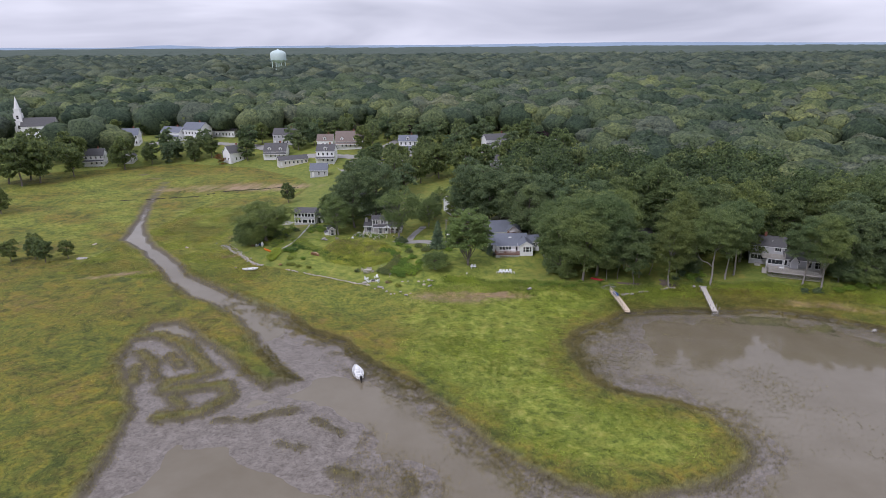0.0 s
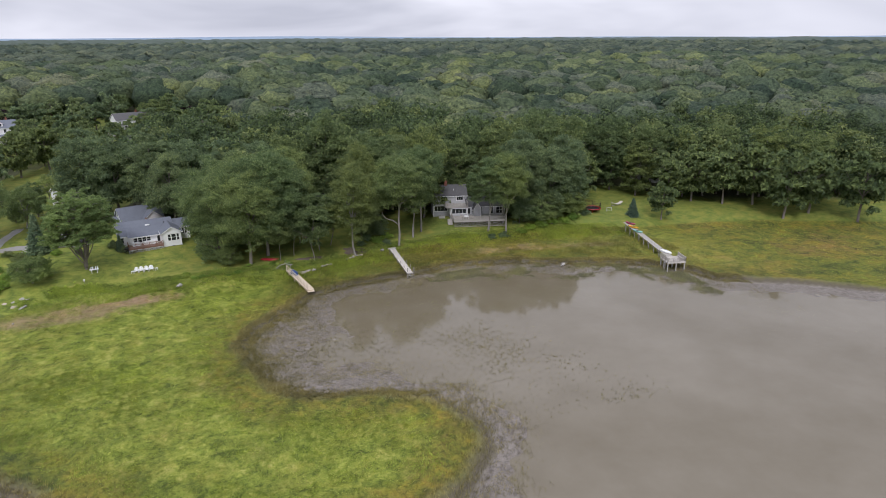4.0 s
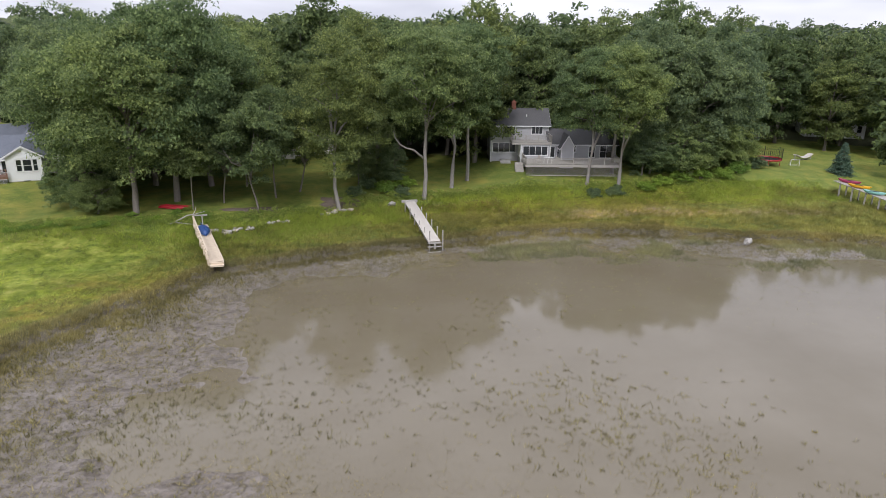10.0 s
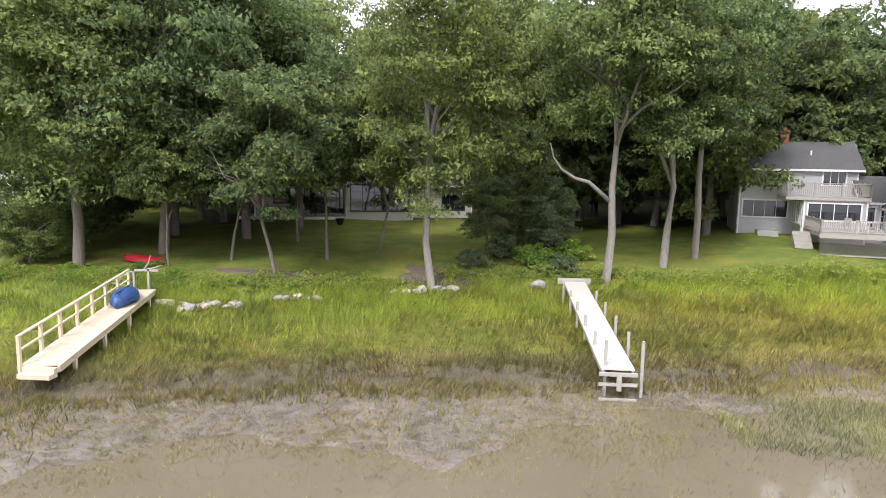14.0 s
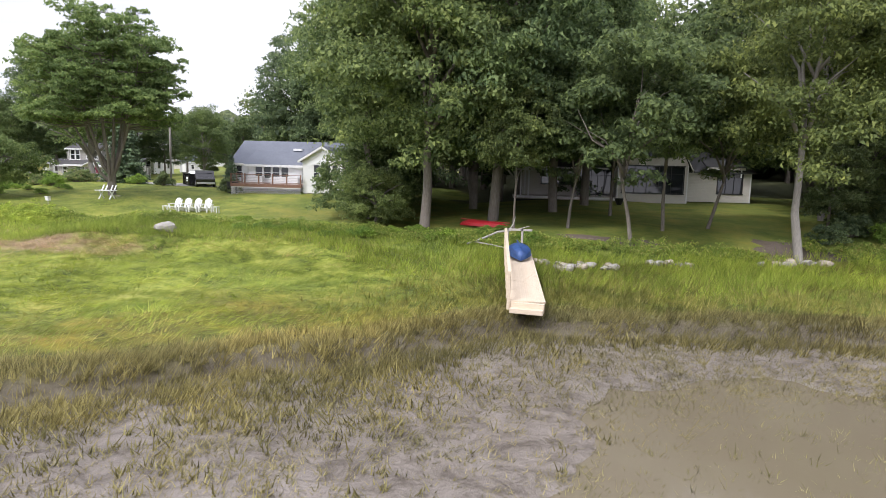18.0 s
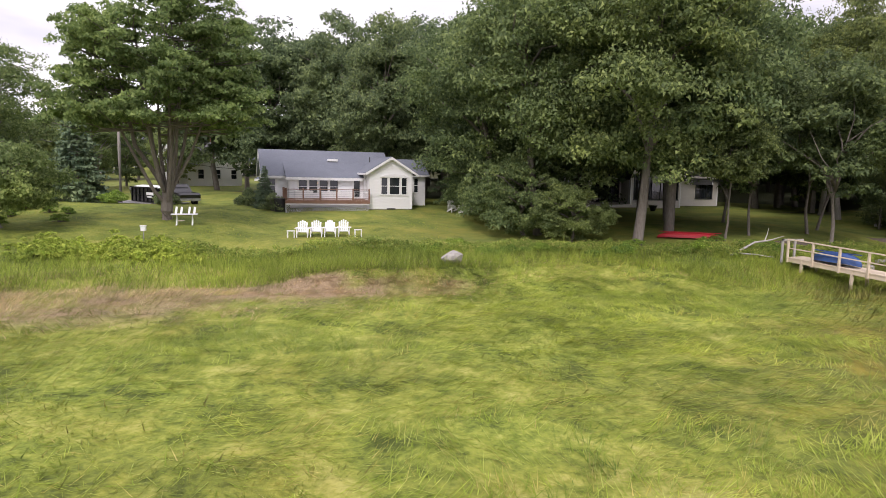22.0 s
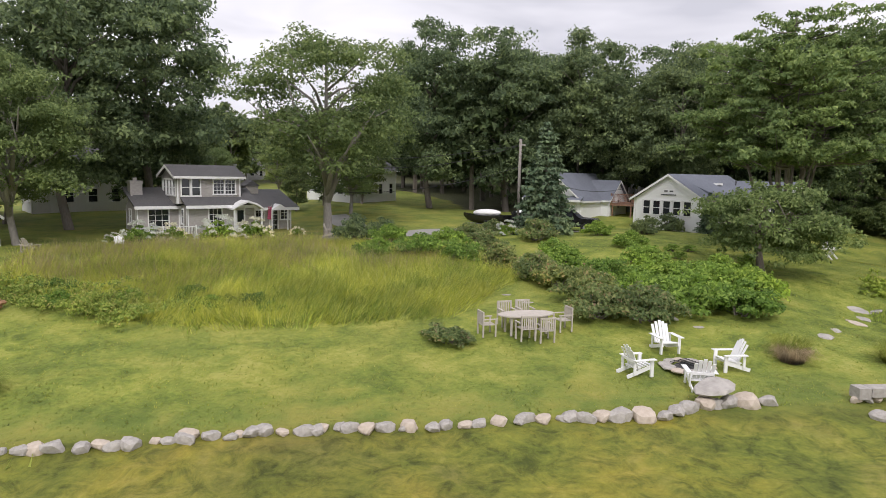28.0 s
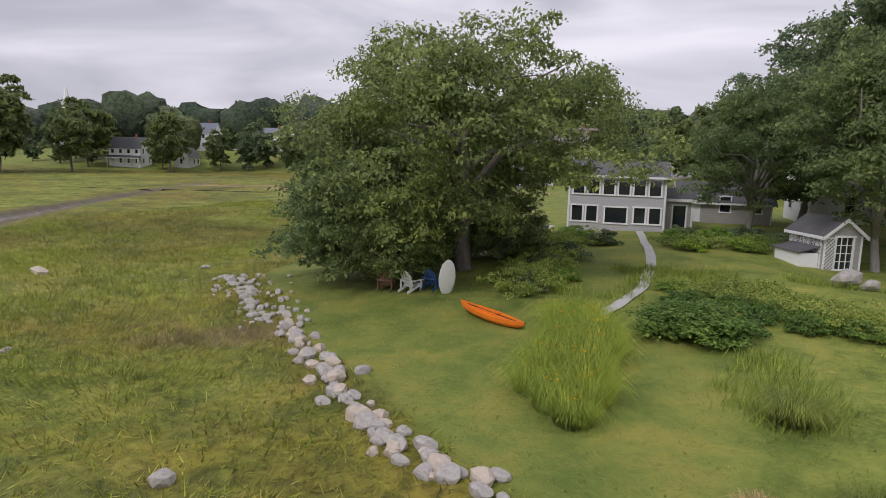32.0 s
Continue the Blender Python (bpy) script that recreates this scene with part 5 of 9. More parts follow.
def opening(root, m, h, th, trim):
    u0, u1, a, b, kind = h
    f = 0.07
    dark = kind.startswith("k")
    mat = BLACK_TRIM if dark else trim
    kind = kind.lstrip("k")
    bm = bmesh.new()
    for s in ((u0 - f, u0 + 0.03, a - f, b + f), (u1 - 0.03, u1 + f, a - f, b + f)):
        box(bm, s[0], s[1], -0.05, 0.035, s[2], s[3], m)
    box(bm, u0 - f - 0.03, u1 + f + 0.03, -0.05, 0.05, b - 0.02, b + f + 0.02, m)
    box(bm, u0 - f - 0.03, u1 + f + 0.03, -0.05, 0.07, a - f, a + 0.03, m)
    cols, rows = {"dh": (1, 2), "s": (1, 1), "g": (3, 4), "d": (2, 4), "w2": (2, 2), "w3": (3, 1), "w4": (4, 1), "w5": (5, 2), "w6": (6, 2), "cas": (2, 3)}.get(kind, (1, 1))
    t = 0.028 if kind in ("g", "d", "cas") else 0.045
    bars = []
    for i in range(1, cols):
        u = u0 + (u1 - u0) * i / cols
        bars.append((u - t / 2, u + t / 2, -0.06, -0.005, a, b))
    for i in range(1, rows):
        z = a + (b - a) * i / rows if kind != "w5" else b - (b - a) * 0.27
        bars.append((u0, u1, -0.06, -0.008, z - t / 2, z + t / 2))
    w = part("window" if kind not in ("d", "panel") else "door", bm, mat, root)
    for q in bars:
        bm = bmesh.new()
        box(bm, *q, m)
        part("muntin", bm, mat, w)
    bm = bmesh.new()
    if kind == "panel":
        box(bm, u0, u1, -th * 0.7, -0.02, a, b, m)
        for i in range(4):
            for j in range(4):
                uu, zz = u0 + (u1 - u0) * (i + 0.1) / 4, a + (b - a) * (j + 0.12) / 4
                box(bm, uu, uu + (u1 - u0) * 0.2, -0.02, -0.008, zz, zz + (b - a) * 0.19, m)
        part("door_leaf", bm, trim, w)
    else:
        box(bm, u0, u1, -0.075, -0.065, a, b, m)
        part("pane", bm, GLASS, w)


def slab(bm, pts, t=0.14):
    """A roof plane through corner points, thickened downwards."""
    a = [bm.verts.new(p) for p in pts]
    b = [bm.verts.new((p[0], p[1], p[2] - t)) for p in pts]
    n = len(pts)
    bm.faces.new(a)
    bm.faces.new(b[::-1])
    for i in range(n):
        bm.faces.new((a[i], b[i], b[(i + 1) % n], a[(i + 1) % n]))


def gable_roof(root, x0, x1, y0, y1, ze, zr, mat, axis="x", over=0.3, eave=0.3, trim=WHITE_TRIM, off=0.0):
    """Two roof planes and their barge boards; axis: the way the ridge runs."""
    bm, edges = bmesh.new(), []
    sw = (lambda x, y, z: (x, y, z)) if axis == "x" else (lambda x, y, z: (y, x, z))
    if axis == "y":
        x0, x1, y0, y1 = y0, y1, x0, x1
    ym = (y0 + y1) / 2 + off
    for ye, s in ((y0, -1), (y1, 1)):
        k = (zr - ze) / abs(ym - ye)
        yo, zo = ye + s * eave, ze - eave * k
        slab(bm, [sw(x0 - over, yo, zo + 0.12), sw(x1 + over, yo, zo + 0.12), sw(x1 + over, ym, zr + 0.12), sw(x0 - over, ym, zr + 0.12)])
        for xx in (x0 - over - 0.012, x1 + over - 0.028):
            edges.append(("barge_board", 0.2, [sw(xx, yo - s * 0.01, zo + 0.10), sw(xx + 0.04, yo - s * 0.01, zo + 0.10), sw(xx + 0.04, ym, zr + 0.10), sw(xx, ym, zr + 0.10)]))
        edges.append(("fascia", 0.16, [sw(x0 - over, yo + s * 0.003, zo + 0.10), sw(x1 + over, yo + s * 0.003, zo + 0.10), sw(x1 + over, yo + s * 0.03, zo + 0.10), sw(x0 - over, yo + s * 0.03, zo + 0.10)]))
    part("roof", bm, mat, root)
    for nm, t, pts in edges:
        tb = bmesh.new()
        slab(tb, pts, t)
        part(nm, tb, trim, root)


def shed_roof(root, x0, x1, y0, z0, y1, z1, mat, over=0.25, trim=WHITE_TRIM):
    bm = bmesh.new()
    slab(bm, [(x0 - over, y0, z0 + 0.1), (x1 + over, y0, z0 + 0.1), (x1 + over, y1, z1 + 0.1), (x0 - over, y1, z1 + 0.1)])
    part("roof", bm, mat, root)
    part("fascia", boxes((x0 - over, x1 + over, y0 - 0.03, y0 - 0.003, z0 - 0.12, z0 + 0.09)), trim, root)


def block(root, x0, x1, y0, y1, z0, z1, mat, front=(), right=(), back=(), left=(), peak=None, axis="x", trim=WHITE_TRIM):
    """Four walls; peak: the ridge's height, which gives the two end walls their gables."""
    gx = [((x1 - x0) / 2, peak)] if peak and axis == "y" else None
    gy = [((y1 - y0) / 2, peak)] if peak and axis == "x" else None
    wall(root, (x0, y0), (x1, y0), z0, z1, mat, front, gable=gx, trim=trim)
    wall(root, (x1, y0 + 0.16), (x1, y1 - 0.16), z0, z1, mat, right, trim=trim, gable=[((y1 - y0) / 2 - 0.16, peak)] if gy else None)
    wall(root, (x1, y1), (x0, y1), z0, z1, mat, back, gable=gx, trim=trim)
    wall(root, (x0, y1 - 0.16), (x0, y0 + 0.16), z0, z1, mat, left, trim=trim, gable=[((y1 - y0) / 2 - 0.16, peak)] if gy else None)
    part("floor_slab", boxes((x0 + 0.17, x1 - 0.17, y0 + 0.17, y1 - 0.17, z0, z0 + 0.12)), OLD_WOOD, root)


def railing(root, pts, z0, h, mat, gap=0.13, post=1.8, name="railing", baluster=0.035):
    bm = bmesh.new()
    for p, q in zip(pts, pts[1:]):
        m, ln = frame_of(p, q)
        n = max(1, round(ln / post))
        for i in range(n + 1):
            u = ln * i / n
            box(bm, u - 0.05, u + 0.05, -0.05, 0.05, z0, z0 + h + 0.06, m)
        box(bm, 0, ln, -0.05, 0.05, z0 + h - 0.05, z0 + h, m)
        box(bm, 0, ln, -0.03, 0.03, z0 + 0.1, z0 + 0.15, m)
        if gap:
            for i in range(1, int(ln / gap)):
                u = i * gap
                box(bm, u - baluster / 2, u + baluster / 2, -0.02, 0.02, z0 + 0.15, z0 + h - 0.05, m)
    return part(name, bm, mat, root)


def lattice(root, p, q, z0, z1, mat, gap=0.16):
    """A diagonal lattice skirt in a frame."""
    m, ln = frame_of(p, q)
    bm = bmesh.new()
    h = z1 - z0
    for s in (1, -1):
        u = -h
        while u < ln:
            a, b = max(0, u), min(ln, u + h)
            if b > a:
                za, zb = (a - u, b - u) if s > 0 else (h - (a - u), h - (b - u))
                beam(bm, m @ Vector((a, 0.01 * s, z0 + za)), m @ Vector((b, 0.01 * s, z0 + zb)), 0.035, 0.012)
            u += gap
    box(bm, 0, ln, -0.02, 0.02, z0, z0 + 0.08, m)
    box(bm, 0, ln, -0.02, 0.02, z1 - 0.08, z1, m)
    part("lattice", bm, mat, root)


def deck(root, x0, x1, y0, y1, z, mat, board=0.14, along="x"):
    bm = bmesh.new()
    if along == "x":
        y = y0
        while y < y1 - 0.02:
            box(bm, x0, x1, y, min(y + board - 0.012, y1), z - 0.04, z)
            y += board
    else:
        x = x0
        while x < x1 - 0.02:
            box(bm, x, min(x + board - 0.012, x1), y0, y1, z - 0.04, z)
            x += board
    box(bm, x0, x1, y0 + 0.01, y0 + 0.05, z - 0.26, z - 0.045)
    box(bm, x0 + 0.01, x0 + 0.05, y0 + 0.06, y1, z - 0.26, z - 0.045)
    box(bm, x1 - 0.05, x1 - 0.01, y0 + 0.06, y1, z - 0.26, z - 0.045)
    part("decking", bm, mat, root)


def chimney(root, x, y, z0, z1, w=0.6, mat=BRICK):
    part("chimney", boxes((x - w / 2, x + w / 2, y - w / 2, y + w / 2, z0, z1), (x - w / 2 - 0.05, x + w / 2 + 0.05, y - w / 2 - 0.05, y + w / 2 + 0.05, z1 - 0.2, z1 - 0.05), (x - 0.14, x + 0.14, y - 0.14, y + 0.14, z1, z1 + 0.2)), mat, root)


# The white house with the deck.
wh = house("white_house", 2.4, 171.3, 0, 10.9, "white clapboard house with blue-grey roof and lattice-skirted deck")
block(wh, -1.3, 9.0, 3.6, 10.2, 2.3, 5.45, WHITE, front=[(0.25, 0.85, 4.0, 5.15, "dh")], left=[(0.75 + 0.95 * i, 1.45 + 0.95 * i, 4.05, 5.25, "dh") for i in range(5)], peak=7.45)
gable_roof(wh, -1.3, 9.0, 3.6, 10.2, 5.45, 7.45, ROOF_BLUE)
part("vent_slats", boxes((-1.36, -1.31, 6.2, 7.6, 5.75, 5.83), (-1.36, -1.31, 6.5, 6.8, 6.05, 6.15), (-1.36, -1.31, 7.0, 7.3, 6.05, 6.15)), ROOF_DARK, wh)
block(wh, 0.5, 6.6, 2.6, 3.7, 2.9, 5.25, WHITE, front=[(0.75 + 0.83 * i, 1.45 + 0.83 * i, 4.02, 5.1, "dh") for i in range(4)] + [(5.2, 5.75, 3.7, 5.1, "s")], left=[(0.25, 0.6, 3.75, 5.1, "s")])
shed_roof(wh, 0.5, 6.6, 2.2, 5.2, 5.2, 6.45, ROOF_BLUE)
block(wh, 6.5, 10.1, 0.45, 4.4, 2.9, 5.85, WHITE, front=[(1.0, 1.55, 4.05, 5.4, "dh"), (1.68, 2.55, 4.05, 5.4, "dh"), (2.68, 3.15, 4.05, 5.4, "dh")], left=[(2.6, 3.1, 4.1, 5.4, "s")], peak=6.95, axis="y")
gable_roof(wh, 6.5, 10.1, 0.45, 7.0, 5.85, 6.95, ROOF_BLUE, "y", 0.3, 0.35)
bm = bmesh.new()
prism(bm, [(7.4, 5.42), (9.75, 5.42), (9.4, 5.62), (8.6, 5.7), (7.8, 5.62)], "y", 0.36, 0.448)
part("bay_hood", bm, WHITE_TRIM, wh)
part("foundation", boxes((6.55, 10.05, 0.5, 4.3, 2.2, 2.95)), GRANITE, wh)
part("basement_vent", boxes((8.0, 8.7, 0.42, 0.47, 2.75, 2.95)), BLACK_TRIM, wh)
block(wh, 9.0, 12.5, 4.6, 9.2, 2.4, 5.7, WHITE, front=[(1.35, 1.75, 4.1, 5.35, "dh"), (1.85, 2.35, 4.1, 5.35, "dh"), (2.45, 2.85, 4.1, 5.35, "dh")], peak=6.9)
gable_roof(wh, 9.0, 12.5, 4.6, 9.2, 5.7, 6.9, ROOF_BLUE)
part("skylight", boxes((4.0, 4.85, 5.2, 5.75, 6.65, 6.85)), PLASTIC_WHITE, wh)
part("roof_pipe", boxes((7.6, 7.68, 5.3, 5.38, 6.4, 7.1)), ROOF_DARK, wh)
deck(wh, 0.0, 6.5, 0.0, 2.6, 3.58, RED_WOOD)
railing(wh, [(0.05, 2.4), (0.05, 0.06), (6.45, 0.06)], 3.58, 0.85, RED_WOOD, 0, 1.25)
part("rail_wire", boxes(*[(0.1, 6.4, 0.05, 0.07, 3.58 + 0.14 * i, 3.6 + 0.14 * i) for i in range(1, 6)]), STEEL, wh)
lattice(wh, (0.05, 0.05), (6.45, 0.05), 2.35, 3.32, WHITE_TRIM)
lattice(wh, (0.05, 2.5), (0.05, 0.06), 2.35, 3.32, WHITE_TRIM)
part("deck_cover", boxes((0.9, 2.3, 1.6, 2.3, 3.58, 4.25), (3.0, 5.6, 1.7, 2.4, 3.58, 4.2)), PLASTIC_WHITE, wh, "white cloth-covered deck furniture")
# Its garage behind the drive.
ga = house("garage", -2.4, 194.4, 0, -70, "white clapboard garage with blue-grey roof and two doors")
block(ga, 0, 6.2, 0, 8.6, 2.2, 4.9, WHITE, front=[(0.5, 2.85, 2.4, 4.4, "panel"), (3.35, 5.7, 2.4, 4.4, "panel")], peak=7.4, axis="y")
gable_roof(ga, 0, 6.2, 0, 8.6, 4.9, 7.4, ROOF_BLUE, "y", 0.35, 0.35)
for u0, u1, za, zb in ((2.05, 2.4, 5.4, 6.2), (2.5, 3.05, 5.35, 6.6), (3.15, 3.7, 5.35, 6.6), (3.8, 4.15, 5.4, 6.2)):
    w = part("window", boxes((u0, u1, -0.04, -0.003, za, zb)), WHITE_TRIM, ga)
    part("pane", boxes((u0 + 0.05, u1 - 0.05, -0.055, -0.043, za + 0.05, zb - 0.05)), GLASS, w)
shed_roof(ga, 0, 6.2, -0.7, 4.75, 0.02, 5.1, ROOF_BLUE, 0.3)
block(ga, 6.22, 7.2, 4.2, 8.4, 2.2, 4.9, WHITE, right=[(1.8, 2.4, 3.9, 4.8, "dh")], peak=6.7, axis="x")
gable_roof(ga, 4.2, 7.2, 4.2, 8.4, 4.9, 6.7, ROOF_BLUE, "x", 0.3, 0.3)
deck(ga, 7.25, 9.6, 4.4, 8.2, 4.5, RED_WOOD)
railing(ga, [(7.3, 4.5), (9.5, 4.5), (9.5, 8.1)], 4.5, 0.95, RED_WOOD)
for u, v in ((7.4, 4.5), (9.4, 4.5), (9.4, 8.0)):
    part("deck_post", boxes((u, u + 0.12, v, v + 0.12, 2.0, 4.34)), RED_WOOD, ga)

# The grey house with the broad deck behind the oaks.
gh = house("grey_house", 69.9, 166.3, 0.35, -13, "pale grey two-storey house with balcony and broad latticed deck")
block(gh, -0.1, 3.9, 4.4, 8.4, 2.7, 5.85, GREY_SIDING, front=[(0.3, 3.6, 4.3, 5.5, "w4")], left=[(0.6, 1.2, 4.0, 5.5, "dh"), (1.8, 2.4, 4.0, 5.5, "dh"), (2.9, 3.4, 4.0, 5.5, "dh")])
deck(gh, -1.3, 4.0, 4.2, 7.4, 5.98, OLD_WOOD)
railing(gh, [(-1.25, 7.3), (-1.25, 4.25), (3.95, 4.25), (3.95, 7.3)], 5.98, 0.95, OLD_WOOD)
block(gh, -3.9, 4.0, 7.4, 13.0, 2.7, 8.0, GREY_SIDING, front=[(5.6, 7.1, 6.75, 7.85, "w3"), (1.8, 3.3, 6.5, 7.8, "w2"), (0.3, 3.4, 4.25, 5.5, "w4")], right=[(1.0, 1.8, 6.7, 7.8, "dh")], peak=9.9)
gable_roof(gh, -3.9, 4.0, 7.4, 13.0, 8.0, 9.9, ROOF_GREY)
chimney(gh, -0.6, 10.2, 9.5, 10.9)
part("roof_pipe", boxes((1.0, 1.1, 8.6, 8.7, 8.6, 9.3)), PLASTIC_WHITE, gh)
block(gh, 3.9, 13.0, 5.4, 10.4, 2.7, 5.75, GREY_SIDING, front=[(0.15, 0.75, 3.9, 5.3, "s"), (1.1, 2.1, 3.75, 5.6, "d"), (3.2, 3.6, 4.6, 5.5, "s"), (5.4, 6.2, 3.9, 5.4, "dh"), (6.9, 8.6, 3.85, 5.5, "w2")], peak=7.35)
gable_roof(gh, 3.9, 13.0, 5.4, 10.4, 5.75, 7.35, ROOF_GREY)
block(gh, 5.2, 6.9, 3.7, 5.5, 2.7, 5.6, GREY_SIDING, right=[(0.5, 0.9, 4.6, 5.4, "s")], peak=7.0, axis="y")
gable_roof(gh, 5.2, 6.9, 3.7, 7.6, 5.6, 7.0, ROOF_GREY, "y", 0.25, 0.25)
deck(gh, 0.0, 12.2, 0.0, 4.4, 3.8, OLD_WOOD)
railing(gh, [(0.05, 4.0), (0.05, 0.05), (12.15, 0.05), (12.15, 4.3)], 3.8, 0.85, OLD_WOOD, 0.13, 2.0)
lattice(gh, (0.05, 0.02), (12.15, 0.02), 2.35, 3.55, OLD_WOOD, 0.2)
bm = bmesh.new()
for i in range(5):
    box(bm, -1.1, -0.02, 1.2 + 0.28 * i, 1.5 + 0.28 * i, 2.6 + 0.0 * i, 2.85 + 0.2 * i)
part("deck_steps", bm, OLD_WOOD, gh)
part("porch_steps", boxes((-2.6, -1.2, 6.3, 7.38, 2.5, 3.3), (-2.6, -1.2, 5.9, 6.3, 2.5, 3.0)), CONCRETE, gh)

# The taupe house with black windows under the oaks.
th = house("taupe_house", 35.3, 183.3, 0, 12, "taupe clapboard house with tall black-framed windows and dark roof")
wall(th, (0, 0), (6.3, 0), 2.7, 6.2, TAUPE_SIDING, [(0.45, 5.9, 3.6, 6.05, "kw5")], gable=[(5.15, 8.5), (3.15, 9.5), (1.15, 8.5)])
wall(th, (6.3, 0.16), (6.3, 9), 2.7, 6.2, TAUPE_SIDING)
wall(th, (6.3, 9), (0, 9), 2.7, 6.2, TAUPE_SIDING, gable=[(5.15, 8.5), (3.15, 9.5), (1.15, 8.5)])
wall(th, (0, 9), (0, 0.16), 2.7, 6.2, TAUPE_SIDING)
part("window", boxes((1.7, 4.6, -0.09, -0.004, 6.95, 8.45)), GLASS, th)
part("window_frame", boxes((1.62, 1.72, -0.13, -0.003, 6.87, 8.53), (4.58, 4.68, -0.13, -0.003, 6.87, 8.53), (1.7, 4.6, -0.13, -0.003, 6.87, 6.97), (1.7, 4.6, -0.13, -0.003, 8.43, 8.53), (2.6, 2.7, -0.13, -0.003, 6.97, 8.43), (3.6, 3.7, -0.13, -0.003, 6.97, 8.43)), BLACK_TRIM, th)
bm = bmesh.new()
for s in (-1, 1):
    c, tb = 3.15, bmesh.new()
    slab(bm, [(c + s * 3.5, -0.35, 5.75), (c + s * 3.5, 9.3, 5.75), (c + s * 2.0, 9.3, 8.62), (c + s * 2.0, -0.35, 8.62)])
    slab(bm, [(c + s * 2.0, -0.35, 8.62), (c + s * 2.0, 9.3, 8.62), (c, 9.3, 9.62), (c, -0.35, 9.62)])
    slab(tb, [(c + s * 3.5, -0.40, 5.73), (c + s * 3.5, -0.352, 5.73), (c + s * 2.0, -0.352, 8.6), (c + s * 2.0, -0.40, 8.6)], 0.18)
    part("barge_board", tb, TAUPE_SIDING, th)
part("roof", bm, ROOF_DARK, th)
block(th, -8.4, 0.0, 1.6, 8.0, 2.9, 5.9, TAUPE_SIDING, front=[(5.0, 8.1, 3.3, 5.75, "kw5"), (1.6, 4.4, 4.2, 5.6, "kw3")], peak=8.0)
gable_roof(th, -8.4, 0.0, 1.6, 8.0, 5.9, 8.0, ROOF_DARK, over=0.0)
block(th, -4.2, -1.8, 2.2, 4.4, 6.0, 7.4, ROOF_DARK, front=[(0.4, 2.0, 6.3, 7.3, "kw2")])
deck(th, -9.5, 0.0, -1.6, 1.6, 3.12, PALE_DECK)
part("deck_edge", boxes((-9.5, 0.0, -1.66, -1.6, 2.95, 3.14)), PLASTIC_WHITE, th)
for u in (-8.9, -8.2):
    part("porch_post", boxes((u, u + 0.15, -1.3, -1.15, 3.12, 5.4)), PLASTIC_WHITE, th)
bm = bmesh.new()
prism(bm, [(-9.3, 5.4), (-7.7, 5.4), (-8.5, 6.1)], "y", -1.6, 0.6)
part("porch_gable", bm, WHITE_TRIM, th)
block(th, 6.3, 12.3, 1.2, 7.4, 2.9, 5.7, TAUPE_SIDING, front=[(3.0, 5.2, 3.7, 5.45, "kw3")], peak=None)
bm = bmesh.new()
slab(bm, [(6.2, 0.85, 5.7), (12.65, 0.85, 5.7), (11.0, 4.3, 7.6), (6.2, 4.3, 7.6)])
slab(bm, [(12.65, 0.85, 5.7), (12.65, 7.7, 5.7), (11.0, 4.3, 7.6)])
slab(bm, [(12.65, 7.7, 5.7), (6.2, 7.7, 5.7), (6.2, 4.3, 7.6), (11.0, 4.3, 7.6)])
part("roof", bm, ROOF_DARK, th)
block(th, 8.4, 11.3, 0.9, 3.2, 5.2, 6.0, ROOF_DARK)
shed_roof(th, 8.4, 11.3, 0.8, 6.0, 3.6, 7.1, ROOF_DARK, trim=TAUPE_SIDING)
chimney(th, 7.2, 5.6, 6.8, 9.3, 0.75)

# The shingled cottage with the dormer.
ct = house("shingled_cottage", -33.9, 187.2, 0, 8, "weathered cedar-shingle cottage with white trim and long dormer")
ct.matrix_world = pose(-33.4, 191.0, -0.75, 0, 0, 8) @ Matrix.Diagonal((0.9, 1.0, 1.1, 1))
block(ct, -3.9, 1.9, 0.0, 5.2, 2.4, 4.7, SHINGLE, front=[(1.75, 2.85, 2.85, 4.5, "g"), (4.15, 4.6, 3.1, 4.45, "g")], left=[(3.4, 4.1, 3.4, 4.4, "dh")])
wall(ct, (-7.3, 1.9), (-3.9, 1.9), 2.4, 4.55, SHINGLE, [(0.9, 2.5, 2.85, 4.4, "g")])
wall(ct, (-7.3, 5.2), (-7.3, 2.06), 2.4, 4.55, SHINGLE, [(1.0, 1.7, 3.4, 4.3, "dh")], gable=[(1.6, 5.3)])
part("back_wall", boxes((-7.3, 5.8, 5.2, 5.36, 2.4, 4.7)), SHINGLE, ct)
shed_roof(ct, -7.3, -3.6, 1.5, 4.55, 5.3, 5.7, ROOF_GREY)
shed_roof(ct, -3.9, 1.9, -0.45, 4.65, 2.4, 5.75, ROOF_GREY)
shed_roof(ct, 1.7, 5.9, 0.2, 4.4, 4.2, 5.6, ROOF_GREY)
block(ct, 1.9, 5.7, 0.9, 5.0, 2.4, 4.5, SHINGLE, front=[(0.25, 1.15, 3.5, 4.35, "cas"), (1.75, 2.5, 2.75, 4.3, "d"), (2.75, 3.55, 3.55, 4.3, "cas")])
block(ct, -4.4, 0.95, 0.9, 5.0, 4.8, 6.7, SHINGLE, front=[(0.35, 1.05, 5.35, 6.5, "dh"), (1.2, 1.9, 5.35, 6.5, "dh"), (3.0, 3.95, 5.45, 6.45, "g"), (3.95, 4.9, 5.45, 6.45, "g")], left=[(0.3 + 0.85 * i, 0.95 + 0.85 * i, 5.35, 6.4, "dh") for i in range(4)], peak=7.35)
gable_roof(ct, -4.4, 0.95, 0.9, 5.0, 6.7, 7.35, ROOF_GREY, over=0.35, eave=0.35)
bm = bmesh.new()
